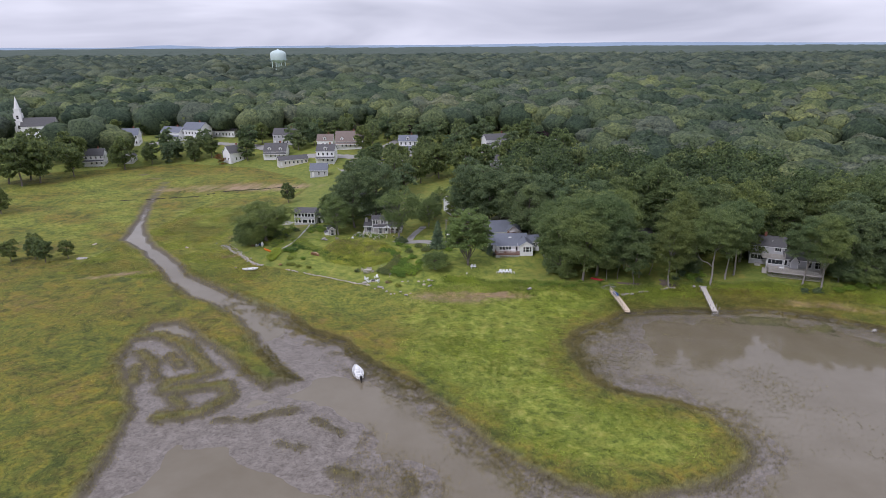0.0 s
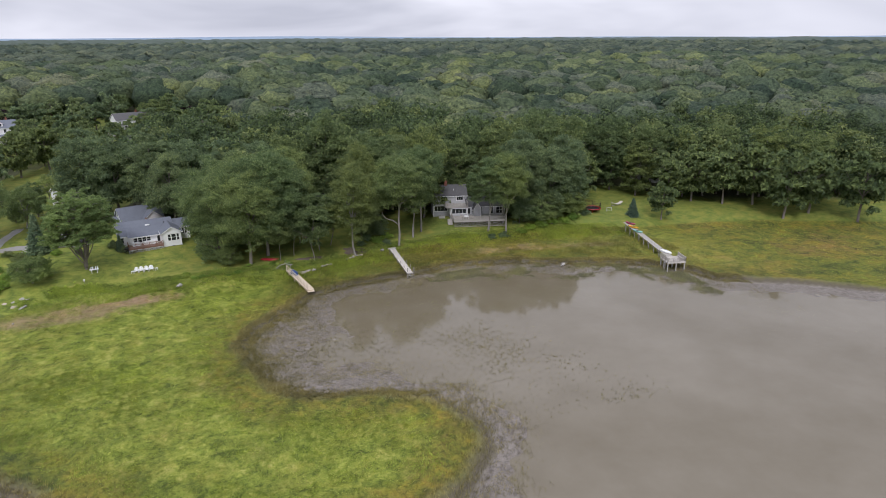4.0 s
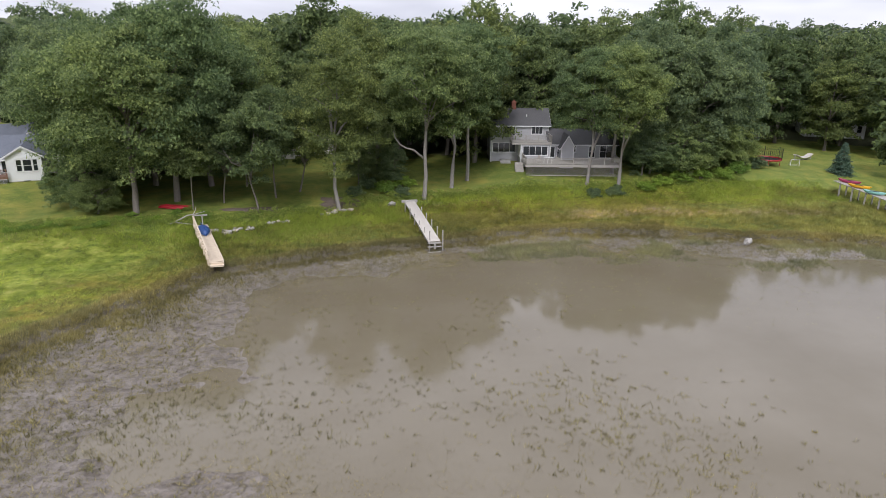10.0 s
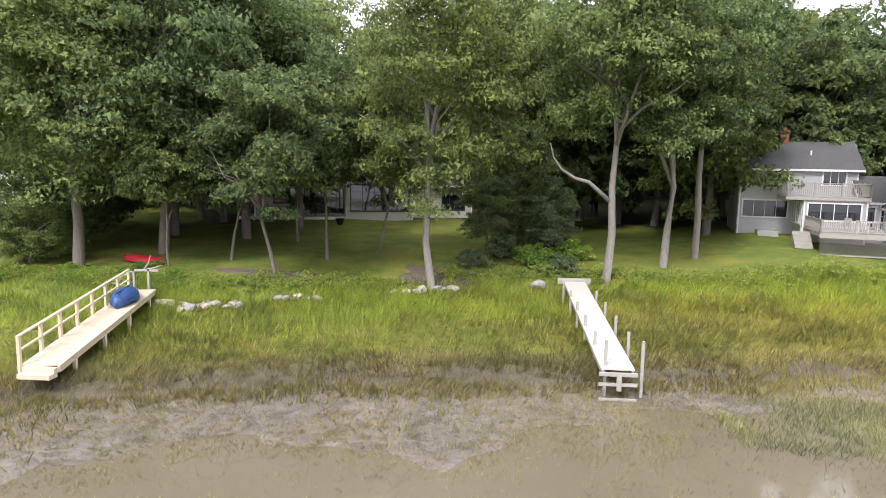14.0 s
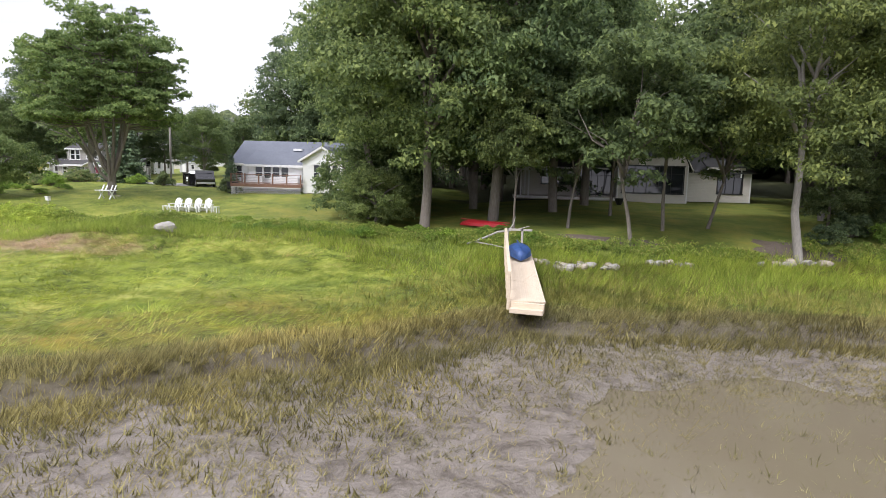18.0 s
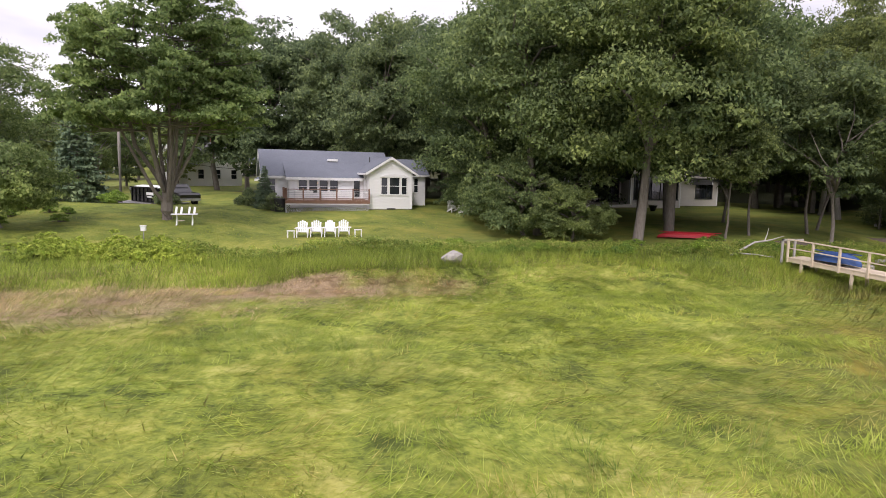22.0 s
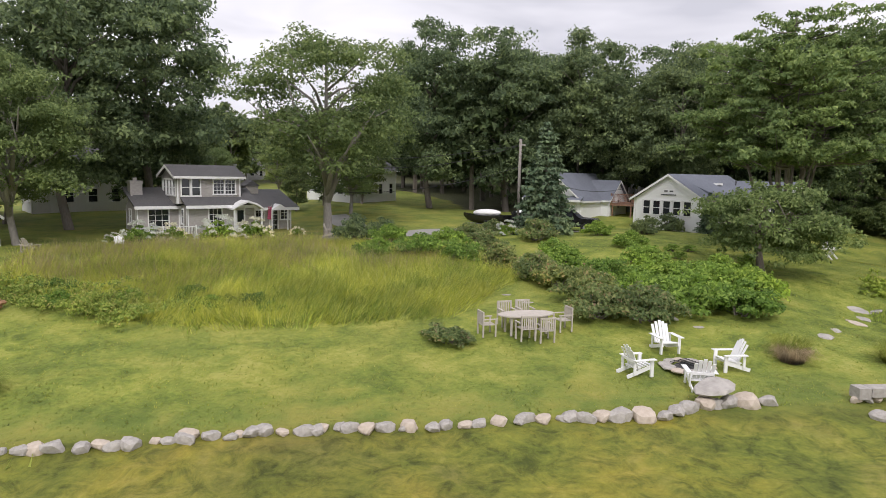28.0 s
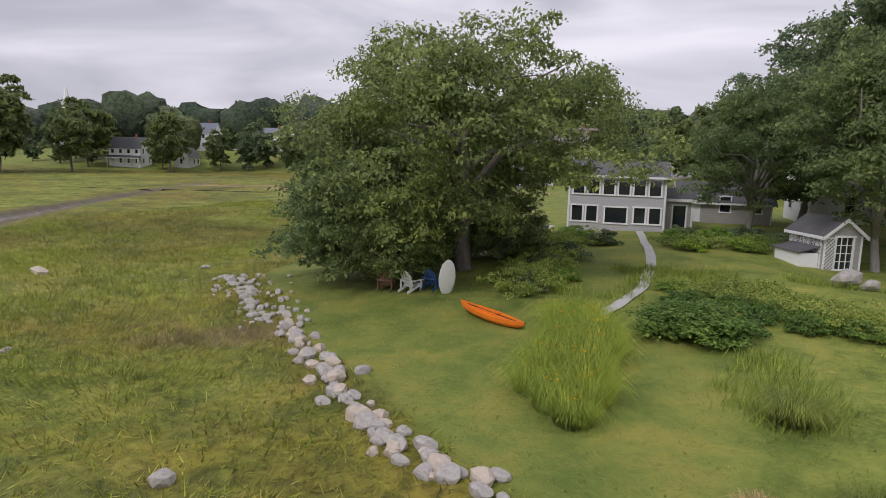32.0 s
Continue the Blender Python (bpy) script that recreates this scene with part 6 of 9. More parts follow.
prism(bm, [(-0.6, 4.45), (0.0, 4.75), (0.75, 4.95), (1.5, 4.75), (2.1, 4.45), (2.1, 4.55), (1.5, 4.87), (0.75, 5.08), (0.0, 4.87), (-0.6, 4.55)], "y", -1.3, 0.3)
part("porch_hood", bm, WHITE_TRIM, ct)
for u in (-0.5, 1.88):
    part("porch_post", boxes((u, u + 0.12, -1.2, -1.08, 2.5, 4.5)), WHITE_TRIM, ct)
part("front_door", boxes((0.1, 0.95, -0.05, 0.03, 2.7, 4.5)), PLASTIC_WHITE, ct)
part("door_glass", boxes((0.25, 0.8, -0.06, -0.052, 3.5, 4.35)), GLASS, ct)
part("step", boxes((-0.4, 1.5, -1.1, -0.05, 2.3, 2.72), (3.2, 5.0, -0.5, 0.85, 2.3, 2.65)), CONCRETE, ct)
bm = bmesh.new()
prism(bm, [(3.2, 4.3), (5.0, 4.3), (4.1, 4.75)], "y", -0.2, 0.85)
part("side_porch_gable", bm, WHITE_TRIM, ct)
for u in (3.3, 4.8):
    part("side_porch_post", boxes((u, u + 0.1, -0.15, -0.05, 2.65, 4.3)), WHITE_TRIM, ct)
railing(ct, [(-7.4, 1.8), (-7.4, -0.2), (-4.3, -0.2), (-3.3, -0.2)], 2.6, 0.75, WHITE_TRIM, 0.12, 1.5)
deck(ct, -7.4, -4.0, -0.2, 1.85, 2.62, OLD_WOOD)
part("porch_skirt", boxes((-7.4, -3.4, -0.24, -0.2, 2.2, 2.55)), WHITE_TRIM, ct)
part("window_box", boxes((-6.4, -4.8, 1.7, 1.88, 2.65, 2.8)), WHITE_TRIM, ct)
part("cupola", boxes((2.4, 3.6, 3.2, 4.4, 5.1, 6.0)), OLD_WOOD, ct)
bm = bmesh.new()
prism(bm, [(2.25, 6.0), (3.75, 6.0), (3.0, 6.4)], "y", 3.1, 4.5)
part("cupola_roof", bm, ROOF_GREY, ct)
chimney(ct, -6.8, 4.2, 4.6, 6.3, 0.95, SHINGLE)
bm = bmesh.new()
beam(bm, (2.0, -1.1, 4.0), (2.5, -2.0, 4.8), 0.03)
fl = part("flag_pole", bm, OLD_WOOD, ct)
bm = bmesh.new()
for i in range(7):
    box(bm, 2.42 - 0.02, 2.44, -1.95 + 0.0, -1.35, 3.75 + i * 0.13, 3.87 + i * 0.13)
for v in bm.verts:
    v.co.y += 0.25 * (4.7 - v.co.z) - 0.1
part("flag", bm, MAGENTA, ct, "faded striped flag")

# A white louvred cupola on the cottage's rear roof.
bpy.context.view_layer.update()
cu = ct.matrix_world.inverted() @ Vector((-29.0, 195.4, 0))
part("cupola", boxes((cu.x - 0.4, cu.x + 0.4, cu.y - 0.4, cu.y + 0.4, 4.0, 5.15)), WHITE_TRIM, ct, "white louvred cupola")
bm = bmesh.new()
bmesh.ops.create_cone(bm, segments=4, radius1=0.72, radius2=0.04, depth=0.45, cap_ends=True, matrix=Matrix.Translation((cu.x, cu.y, 5.375)) @ Matrix.Rotation(radians(45), 4, "Z"))
part("cupola_roof", bm, ROOF_GREY, ct)
tl = house("tall_house", -64.4, 197.0, 0, 4, "pale grey two-storey house with rows of white-trimmed windows")
tl.matrix_world = pose(-65.0, 197.0, 0, 0, 0, 4) @ Matrix.Diagonal((1.16, 1, 1, 1))
block(tl, 0, 5.9, 0, 5.5, 1.6, 6.45, GREY_SIDING, front=[(0.25, 0.95, 3.05, 4.2, "s"), (1.15, 1.85, 3.05, 4.2, "s"), (2.3, 3.65, 3.0, 4.15, "s"), (4.05, 4.75, 3.05, 4.2, "s"), (4.95, 5.65, 3.05, 4.2, "s")] + [(0.3 + 0.92 * i, 1.0 + 0.92 * i, 5.05, 6.15, "s") for i in range(6)], left=[(2, 3, 3, 4.2, "s")], peak=7.4)
gable_roof(tl, 0, 5.9, 0, 5.5, 6.45, 7.4, ROOF_GREY, over=0.2, eave=0.35)
block(tl, 5.9, 7.6, 1.5, 5.0, 1.6, 4.9, SHINGLE, front=[(0.5, 1.3, 2.5, 4.4, "s")])
shed_roof(tl, 5.9, 7.6, 1.2, 4.8, 5.0, 5.4, ROOF_DARK)
part("steps", boxes((2.4, 3.6, -0.9, -0.02, 1.6, 2.3)), CONCRETE, tl)
part("terrace", boxes((-4.5, -0.05, 0.5, 4.5, 1.2, 2.1)), CONCRETE, tl)

# The garden shed.
sh = house("garden_shed", -50.1, 186.9, -0.25, 25, "small shingled garden shed with white trellis and glazed door")
block(sh, 0, 2.1, 0, 2.9, 2.3, 4.3, SHINGLE, front=[(0.65, 1.6, 2.5, 4.2, "g")], left=[(0.4, 1.1, 3.4, 4.2, "cas"), (1.5, 2.2, 3.4, 4.2, "cas")], peak=5.1, axis="y")
gable_roof(sh, 0, 2.1, 0, 2.9, 4.3, 5.1, ROOF_GREY, "y", 0.2, 0.2)
part("storage_bin", boxes((-1.1, -0.02, 0.3, 2.4, 2.2, 3.3)), PLASTIC_WHITE, sh)
bm = bmesh.new()
slab(bm, [(-1.2, 0.2, 3.38), (0.0, 0.2, 3.7), (0.0, 2.5, 3.7), (-1.2, 2.5, 3.38)], 0.06)
part("bin_lid", bm, ROOF_GREY, sh)
lattice(sh, (0.02, -0.05), (0.62, -0.05), 2.4, 4.2, WHITE_TRIM, 0.2)
lattice(sh, (-0.05, 2.8), (-0.05, 0.1), 3.35, 4.3, WHITE_TRIM, 0.2)


# ---------------------------------------------------------------- the village and far houses
def cottage(name, x, y, rz, w, d, h, rise, mat, roof, label, porch=0, dormers=0, chim=True, storeys=1, z=None, axis="x"):
    zz = (ground_z(x, y) if z is None else z)
    r = house(name, x, y, zz, rz, label, "houses of the village")
    n = max(2, int(w / 2.0))
    win = lambda ln, k: [((i + 0.5) * ln / k - 0.4, (i + 0.5) * ln / k + 0.4, a, a + 1.25, "dh") for i in range(k) for a in ([0.9, 3.6][:storeys])]
    fr = win(w, n)
    fr[0] = (fr[0][0], fr[0][1], 0.1, 2.1, "panel")
    block(r, -w / 2, w / 2, -d / 2, d / 2, -0.8, h, mat, front=fr, left=win(d - 0.32, max(1, int(d / 2.6))), right=win(d - 0.32, max(1, int(d / 2.6))), peak=h + rise, axis=axis)
    gable_roof(r, -w / 2, w / 2, -d / 2, d / 2, h, h + rise, roof, axis)
    if porch:
        shed_roof(r, -w / 2, w / 2, -d / 2 - porch, 2.3, -d / 2 + 0.02, 2.9, roof)
        for i in range(5):
            part("porch_post", boxes((-w / 2 + 0.1 + i * (w - 0.35) / 4, -w / 2 + 0.25 + i * (w - 0.35) / 4, -d / 2 - porch + 0.1, -d / 2 - porch + 0.25, -0.5, 2.3)), WHITE_TRIM, r)
    for i in range(dormers):
        cx = (i + 0.5) * w / dormers - w / 2
        block(r, cx - 0.7, cx + 0.7, -d / 2 + 0.6, -0.2, h + 0.3, h + 1.5, mat, front=[(0.35, 1.05, h + 0.45, h + 1.4, "dh")], peak=h + 2.1, axis="y")
        gable_roof(r, cx - 0.7, cx + 0.7, -d / 2 + 0.6, -0.1, h + 1.5, h + 2.1, roof, "y", 0.15, 0.15)
    if chim:
        chimney(r, w * 0.2, 0.2, h + rise * 0.4, h + rise + 0.9)
    return r


cottage("village_house", -226.6, 327.8, 12, 17, 9, 5.0, 2.8, WHITE, ROOF_BROWN, "long white house with a brown roof in the village", 0, 0)
cottage("village_house", -208, 325, 20, 9, 8, 5.4, 3.2, WHITE, ROOF_BLUE, "white two-storey house with blue-grey roof", 0, 0, storeys=2)
cottage("village_house", -192, 341, -8, 12, 8, 4.6, 2.6, WHITE, ROOF_BLUE, "white house with a dark blue roof", 2, 0)
cottage("village_house", -180, 344, -8, 12, 11, 6.0, 3.4, WHITE, ROOF_BLUE, "large white gabled house with dark roof", 0, 0, storeys=2)
cottage("village_house", -141, 309, 60, 9, 6.5, 4.6, 3.2, WHITE, ROOF_GREY, "white gabled house at the marsh edge", 0, 0, storeys=1)
cottage("village_house", -120, 313, 10, 11, 8, 3.6, 3.6, WHITE, ROOF_GREY, "white cape house with two gables and grey roof", 1.6, 2)
cottage("village_house", -123, 335, 6, 13, 8, 5.2, 3.0, GREY_SIDING, ROOF_GREY, "grey barn-like house with pale metal roof", 0, 0, storeys=2)
cottage("village_house", -99, 328, 10, 8, 7, 3.4, 3.0, WHITE, ROOF_BROWN, "white cape wing with brown roof", 0, 1)
cottage("village_house", -86, 327, 10, 13, 9, 3.6, 4.6, WHITE, ROOF_BROWN, "white cape house with brown roof and dormers", 1.8, 2)
cottage("village_house", -107, 301, 35, 14, 5, 2.8, 1.6, TAUPE_SIDING, ROOF_GREY, "low grey sheds at the marsh edge", 0, 0, False)
cottage("village_house", -90, 303, 8, 8.5, 8.5, 5.6, 2.6, WHITE, ROOF_GREY, "white two-storey square house with grey hipped roof", 2.0, 1, storeys=2)
cottage("village_house", -86, 280, 15, 7.5, 6, 3.0, 2.6, GREY_SIDING, ROOF_BLUE, "grey gabled outbuilding beside the marsh", 0, 0, False)
cottage("village_house", -53.4, 320, 10, 9, 8, 5.4, 2.4, WHITE, ROOF_BLUE, "white two-storey house with blue-grey roof and porch", 2, 1, storeys=2)
cottage("village_house", -10, 327, 24, 13, 8, 4.2, 2.4, WHITE, ROOF_GREY, "long white house with grey roof on the lawn", 2.2, 0)
cottage("village_house", -19, 293, 0, 5, 4.5, 3.2, 1.8, ROOF_DARK, ROOF_BLUE, "small dark gabled cabin", 0, 0, False)
cottage("village_house", -8, 294, 5, 6, 5, 3.6, 2.0, GREY_SIDING, ROOF_GREY, "small grey house with white trim", 0, 0, False)
cottage("village_house", 20, 352, -40, 9, 7, 5, 3, WHITE, ROOF_GREY, "white gabled house among trees", 0, 0)
cottage("village_house", 33, 319, 60, 9, 7, 3.6, 2.4, WHITE, ROOF_GREY, "white garage house beside parked cars", 0, 0, False)
cottage("village_house", 114, 310, 0, 9, 6, 6, 2.4, GREY_SIDING, ROOF_BLUE, "grey house standing deep in the wood", 0, 0, storeys=2)
cottage("village_house", -206, 292, 20, 9, 7, 5.0, 3.0, WHITE, ROOF_DARK, "white two-storey house with a balcony over the marsh", 1.6, 0, storeys=2)
cottage("village_house", -193, 300, 100, 6, 4.5, 3.2, 2.2, WHITE, ROOF_GREY, "small white boathouse by the marsh", 0, 0, False)
cottage("village_house", -169, 356, 0, 14, 7, 3.4, 1.2, WHITE, ROOF_GREY, "long low white building", 0, 0, False)
cottage("village_house", 45, 226, 20, 9, 7, 5.5, 3.2, GREY_SIDING, ROOF_BLUE, "house in the wood showing a blue-grey gable", 0, 0)
cottage("white_house_behind", -13.5, 216, 30, 9, 7, 3.9, 2.0, WHITE, ROOF_GREY, "white house behind the driveway trees", 0, 0)
cottage("white_house_behind", -44, 212, 10, 8, 6, 5.0, 2.2, WHITE, ROOF_GREY, "white house with outside stair behind the maples", 0, 0, storeys=2)
cottage("dark_garage", -54, 209, 4, 7, 6, 1.7, 1.4, SHINGLE, ROOF_DARK, "low garage with a dark roof behind the tall house", 0, 0, False)
cottage("lawn_house", 142, 193, -30, 10, 8, 4.4, 2.6, WHITE, ROOF_GREY, "cream house at the head of the lawn", 0, 0)
cottage("balcony_house", 178, 189, -20, 13, 8, 5.6, 2.6, GREY_SIDING, ROOF_GREY, "grey house with a white-railed balcony among trees", 2.2, 0, storeys=2)

church = house("church", -289.3, 341.2, ground_z(-289.3, 341.2), 25, "white wooden church with tall tiered steeple")
tagged(church, "white wooden church with tall tiered steeple", "church")
block(church, 1.5, 19, -5, 5, -0.8, 6.5, WHITE, front=[(2 + 3.4 * i, 3.2 + 3.4 * i, 2, 5, "g") for i in range(5)], peak=11)
gable_roof(church, 1.5, 19, -5, 5, 6.5, 11, ROOF_GREY)
block(church, -2.4, 2.4, -2.4, 2.4, -0.8, 9.5, WHITE, front=[(1.8, 3.0, 5, 7, "dh")], left=[(1.6, 2.8, 5, 7, "dh")])
block(church, -2.0, 2.0, -2.0, 2.0, 9.55, 13.5, WHITE, front=[(1.4, 2.6, 10.6, 12.6, "dh")], left=[(1.2, 2.4, 10.6, 12.6, "dh")])
part("belfry_floor", boxes((-2.6, 2.6, -2.6, 2.6, 9.3, 9.55), (-2.2, 2.2, -2.2, 2.2, 13.5, 13.75)), WHITE_TRIM, church)
part("belfry", boxes((-1.5, 1.5, -1.5, 1.5, 13.75, 16.2), (-1.8, 1.8, -1.8, 1.8, 16.2, 16.45)), WHITE_TRIM, church)
bm = bmesh.new()
bmesh.ops.create_cone(bm, cap_ends=True, segments=8, radius1=1.6, radius2=0.05, depth=7.0, matrix=Matrix.Translation((0, 0, 19.9)))
part("spire", bm, WHITE_TRIM, church)

tw = thing("water_tower", -409.3, 1008.5, None, 0, "pale aqua water tower on legs above the forest", "water tower")
bm = bmesh.new()
tw.matrix_world = tw.matrix_world @ Matrix.Diagonal((1, 1, 0.65, 1))
prof = [(0.3, 60), (1.2, 58.5), (2.0, 57), (7, 55.5), (11, 52), (12.2, 48), (12.2, 34), (11, 31), (6, 28), (2.2, 26.5)]
rings = [[bm.verts.new((r * math.cos(2 * math.pi * k / 28), r * math.sin(2 * math.pi * k / 28), z)) for k in range(28)] for r, z in prof]
for a, b in zip(rings, rings[1:]):
    for k in range(28):
        bm.faces.new((a[k], b[k], b[(k + 1) % 28], a[(k + 1) % 28]))
part("tank", bm, TOWER_PAINT, tw, smooth=True)
bm = bmesh.new()
for r0, w in ((12.7, 0.5),):
    tube(bm, [(r0 * math.cos(a), r0 * math.sin(a), 34) for a in np.linspace(0, 2 * math.pi, 33)], [w] * 33, 6)
part("walkway", bm, TOWER_PAINT, tw)
for k in range(8):
    a = 2 * math.pi * k / 8
    bm = bmesh.new()
    tube(bm, [(10.4 * math.cos(a), 10.4 * math.sin(a), 34), (11.4 * math.cos(a), 11.4 * math.sin(a), -2)], [0.75, 0.75], 8)
    part("leg", bm, TOWER_PAINT, tw)
bm = bmesh.new()
tube(bm, [(0, 0, 28), (0, 0, -2)], [2.4, 2.4], 14)
part("riser_pipe", bm, TOWER_PAINT, tw)

# ---------------------------------------------------------------- landing stages
def plank_run(root, p, q, w, z0, z1, mat, pitch=0.16, t=0.05):
    """Planks laid across a run from p to q; each is a piece of its own."""
    p, q = Vector((*p, z0)), Vector((*q, z1))
    d = q - p
    rot = d.to_track_quat("X", "Z").to_matrix().to_4x4()
    n = int(d.length / pitch)
    me = None
    for i in range(n):
        if me is None:
            bm = boxes((0, pitch - 0.012, -w / 2, w / 2, -t, 0))
            me = bpy.data.meshes.new("plank")
            bm.to_mesh(me)
            bm.free()
            me.materials.append(mat)
        o = new("plank", me)
        o.parent = root
        o.matrix_local = Matrix.Translation(p + d * (i / n)) @ rot


# The pale new landing stage with its handrail; local y runs out over the water.
d1 = thing("landing_stage", 31.7, 153.6, 0, 0, "new pale lumber landing stage with one handrail", "dock")
A, B = Vector((0, 0, 1.65)), Vector((2.3, -10.5, 1.22))
plank_run(d1, (0, 0), (2.3, -10.5), 1.25, 1.65, 1.22, RAW_WOOD, 0.15)
dirv = (B - A).normalized()
side = Vector((dirv.y, -dirv.x, 0)).normalized() * -1
for s in (-0.55, 0.55):
    bm = bmesh.new()
    beam(bm, A + side * s - Vector((0, 0, 0.16)), B + side * s - Vector((0, 0, 0.16)), 0.09, 0.2)
    part("stringer", bm, RAW_WOOD, d1)
west = side if side.x < 0 else -side
for i in range(8):
    f = i / 7
    p = A.lerp(B, f) + west * 0.62
    bm = bmesh.new()
    box(bm, p.x - 0.05, p.x + 0.05, p.y - 0.05, p.y + 0.05, p.z - 0.3, p.z + 1.0)
    part("rail_post", bm, RAW_WOOD, d1)
for h in (0.98, 0.5):
    bm = bmesh.new()
    beam(bm, A + west * 0.62 + Vector((0, 0, h)), B + west * 0.62 + Vector((0, 0, h)), 0.12 if h > 0.8 else 0.08, 0.05)
    part("rail", bm, RAW_WOOD, d1)
for f in (0.08, 0.35, 0.62, 0.88):
    for s in (-0.55, 0.55):
        p = A.lerp(B, f) + side * s
        bm = bmesh.new()
        box(bm, p.x - 0.06, p.x + 0.06, p.y - 0.06, p.y + 0.06, -0.2, p.z - 0.1)
        part("pile", bm, RAW_WOOD, d1)
part("gate_frame", boxes((-0.65, 0.65, 0.3, 0.4, 2.5, 2.6), (-0.65, -0.55, 0.3, 0.4, 0.9, 2.6), (0.1, 0.2, 0.3, 0.4, 0.9, 2.6)), OLD_WOOD, d1)
part("end_step", boxes((1.8, 2.9, -10.95, -10.55, 0.87, 1.02), (1.8, 2.9, -10.7, -10.5, 1.02, 1.18)), RAW_WOOD, d1)


def hull(name, length, beam_w, depth, mat, parent, deck_mat=None, flip=False, rim=None):
    """A pointed hull lofted from ribs."""
    bm = bmesh.new()
    n, k = 15, 9
    ribs = []
    for i in range(n):
        t = i / (n - 1)
        w = beam_w / 2 * max(0.03, math.sin(math.pi * t) ** 0.62)
        dz = depth * (0.25 * (2 * t - 1) ** 4)
        ribs.append([bm.verts.new(((t - 0.5) * length, w * math.cos(a), dz + depth - depth * (0.35 + 0.65 * math.sin(math.pi * t) ** 0.4) * math.sin(a) ** 0.8)) for a in np.linspace(0, math.pi, k)])
    for a, b in zip(ribs, ribs[1:]):
        for j in range(k - 1):
            bm.faces.new((a[j], b[j], b[j + 1], a[j + 1]))
    if deck_mat is not None or flip is not None:
        for a, b in zip(ribs, ribs[1:]):
            bm.faces.new((a[0], a[-1], b[-1], b[0]))
    if flip:
        for v in bm.verts:
            v.co.z = depth * 1.2 - v.co.z
    return part(name, bm, mat, parent, smooth=False)


rb = thing("rowing_boat", 32.2, 151.2, 1.6, 105, "blue painted rowing boat lying keel-up on the landing stage", "boat")
hull("hull", 2.7, 1.15, 0.5, BLUE_HULL, rb, flip=True)
bm = bmesh.new()
beam(bm, (-1.3, 0, 0.58), (1.3, 0, 0.58), 0.05)
part("keel", bm, BLUE_HULL, rb)
rc = thing("canoe", 28.6, 159.4, None, -25, "red canoe lying keel-up on the bank", "canoe")
hull("hull", 3.9, 0.8, 0.36, RED_HULL, rc, flip=True)
bm = bmesh.new()
beam(bm, (-1.85, 0, 0.41), (1.85, 0, 0.41), 0.04)
part("keel", bm, RED_HULL, rc)

dw = thing("driftwood_branch", 30.0, 155.2, None, 0, "bleached bare driftwood branch lying by the landing stage", "driftwood")
bm = bmesh.new()
tube(bm, [(-1.3, -0.2, 0.05), (-0.5, 0, 0.35), (0.3, 0.1, 0.75), (1.2, 0, 0.9), (2.0, -0.1, 1.15)], [0.05, 0.07, 0.06, 0.045, 0.02], 6)
part("branch", bm, OLD_WOOD, dw)
bm = bmesh.new()
tube(bm, [(0.9, 0.05, 0.87), (1.1, 0.15, 1.2), (1.2, 0.2, 1.6)], [0.04, 0.03, 0.015], 5)
part("twig", bm, OLD_WOOD, dw)
bm = bmesh.new()
tube(bm, [(-0.9, -0.1, 0.16), (0.1, -0.5, 0.12), (1.0, -0.7, 0.0)], [0.05, 0.04, 0.02], 5)
part("branch", bm, OLD_WOOD, dw)

# The plain landing stage.
d2 = thing("landing_stage", 53.4, 159.0, 0, 0, "narrow weathered landing stage of pale planks on posts", "dock")
plank_run(d2, (0, 0), (-0.3, -13.6), 1.15, 1.75, 1.12, PALE_DECK, 0.16)
for s in (-0.5, 0.5):
    bm = bmesh.new()
    beam(bm, (s, 0, 1.6), (s - 0.3, -13.6, 0.97), 0.08, 0.18)
    part("stringer", bm, OLD_WOOD, d2)
for i, y in enumerate((-0.5, -3.5, -6, -8.5, -11, -13.3)):
    for s in (-0.63, 0.63):
        top = 1.95 if i < 5 else 2.25
        part("post", boxes((s - 0.05 - 0.02 * i / 2, s + 0.05 - 0.02 * i / 2, y - 0.05, y + 0.05, -0.3 if i > 2 else 0.3, top - 0.04 * i)), OLD_WOOD, d2)
part("end_frame", boxes((-0.95, 0.35, -13.75, -13.65, 0.55, 0.65), (-0.95, 0.35, -13.75, -13.65, 0.9, 1.02), (-0.35, -0.2, -13.8, -13.66, 0.4, 0.95), (-0.95, 0.35, -13.75, -13.65, 0.02, 0.1)), OLD_WOOD, d2)
part("head_beam", boxes((-0.9, 0.9, 0.1, 0.25, 1.6, 1.9)), OLD_WOOD, d2)

# The long landing stage with a railed platform.
d3 = thing("long_landing_stage", 109.5, 157.0, 0, 0, "long weathered landing stage ending in a railed platform", "dock")
plank_run(d3, (0, 0), (-5.4, -22.6), 1.3, 2.4, 1.9, OLD_WOOD, 0.2)
for i in range(9):
    f = (i + 0.5) / 9
    for s in (-0.55, 0.55):
        part("pile", boxes((-5.4 * f + s - 0.07, -5.4 * f + s + 0.07, -22.6 * f - 0.07, -22.6 * f + 0.07, -0.2, 2.3 - 0.5 * f)), OLD_WOOD, d3)
pf = new("platform")
pf.parent = d3
pf.matrix_local = pose(-6.2, -24.6, 0, 0, 0, -13)
deck(pf, -1.9, 1.9, -1.6, 1.9, 1.95, PALE_DECK)
railing(pf, [(-1.85, 1.7), (-1.85, -1.5), (1.85, -1.5), (1.85, 1.8)], 1.95, 0.9, OLD_WOOD, 0.14, 1.2)
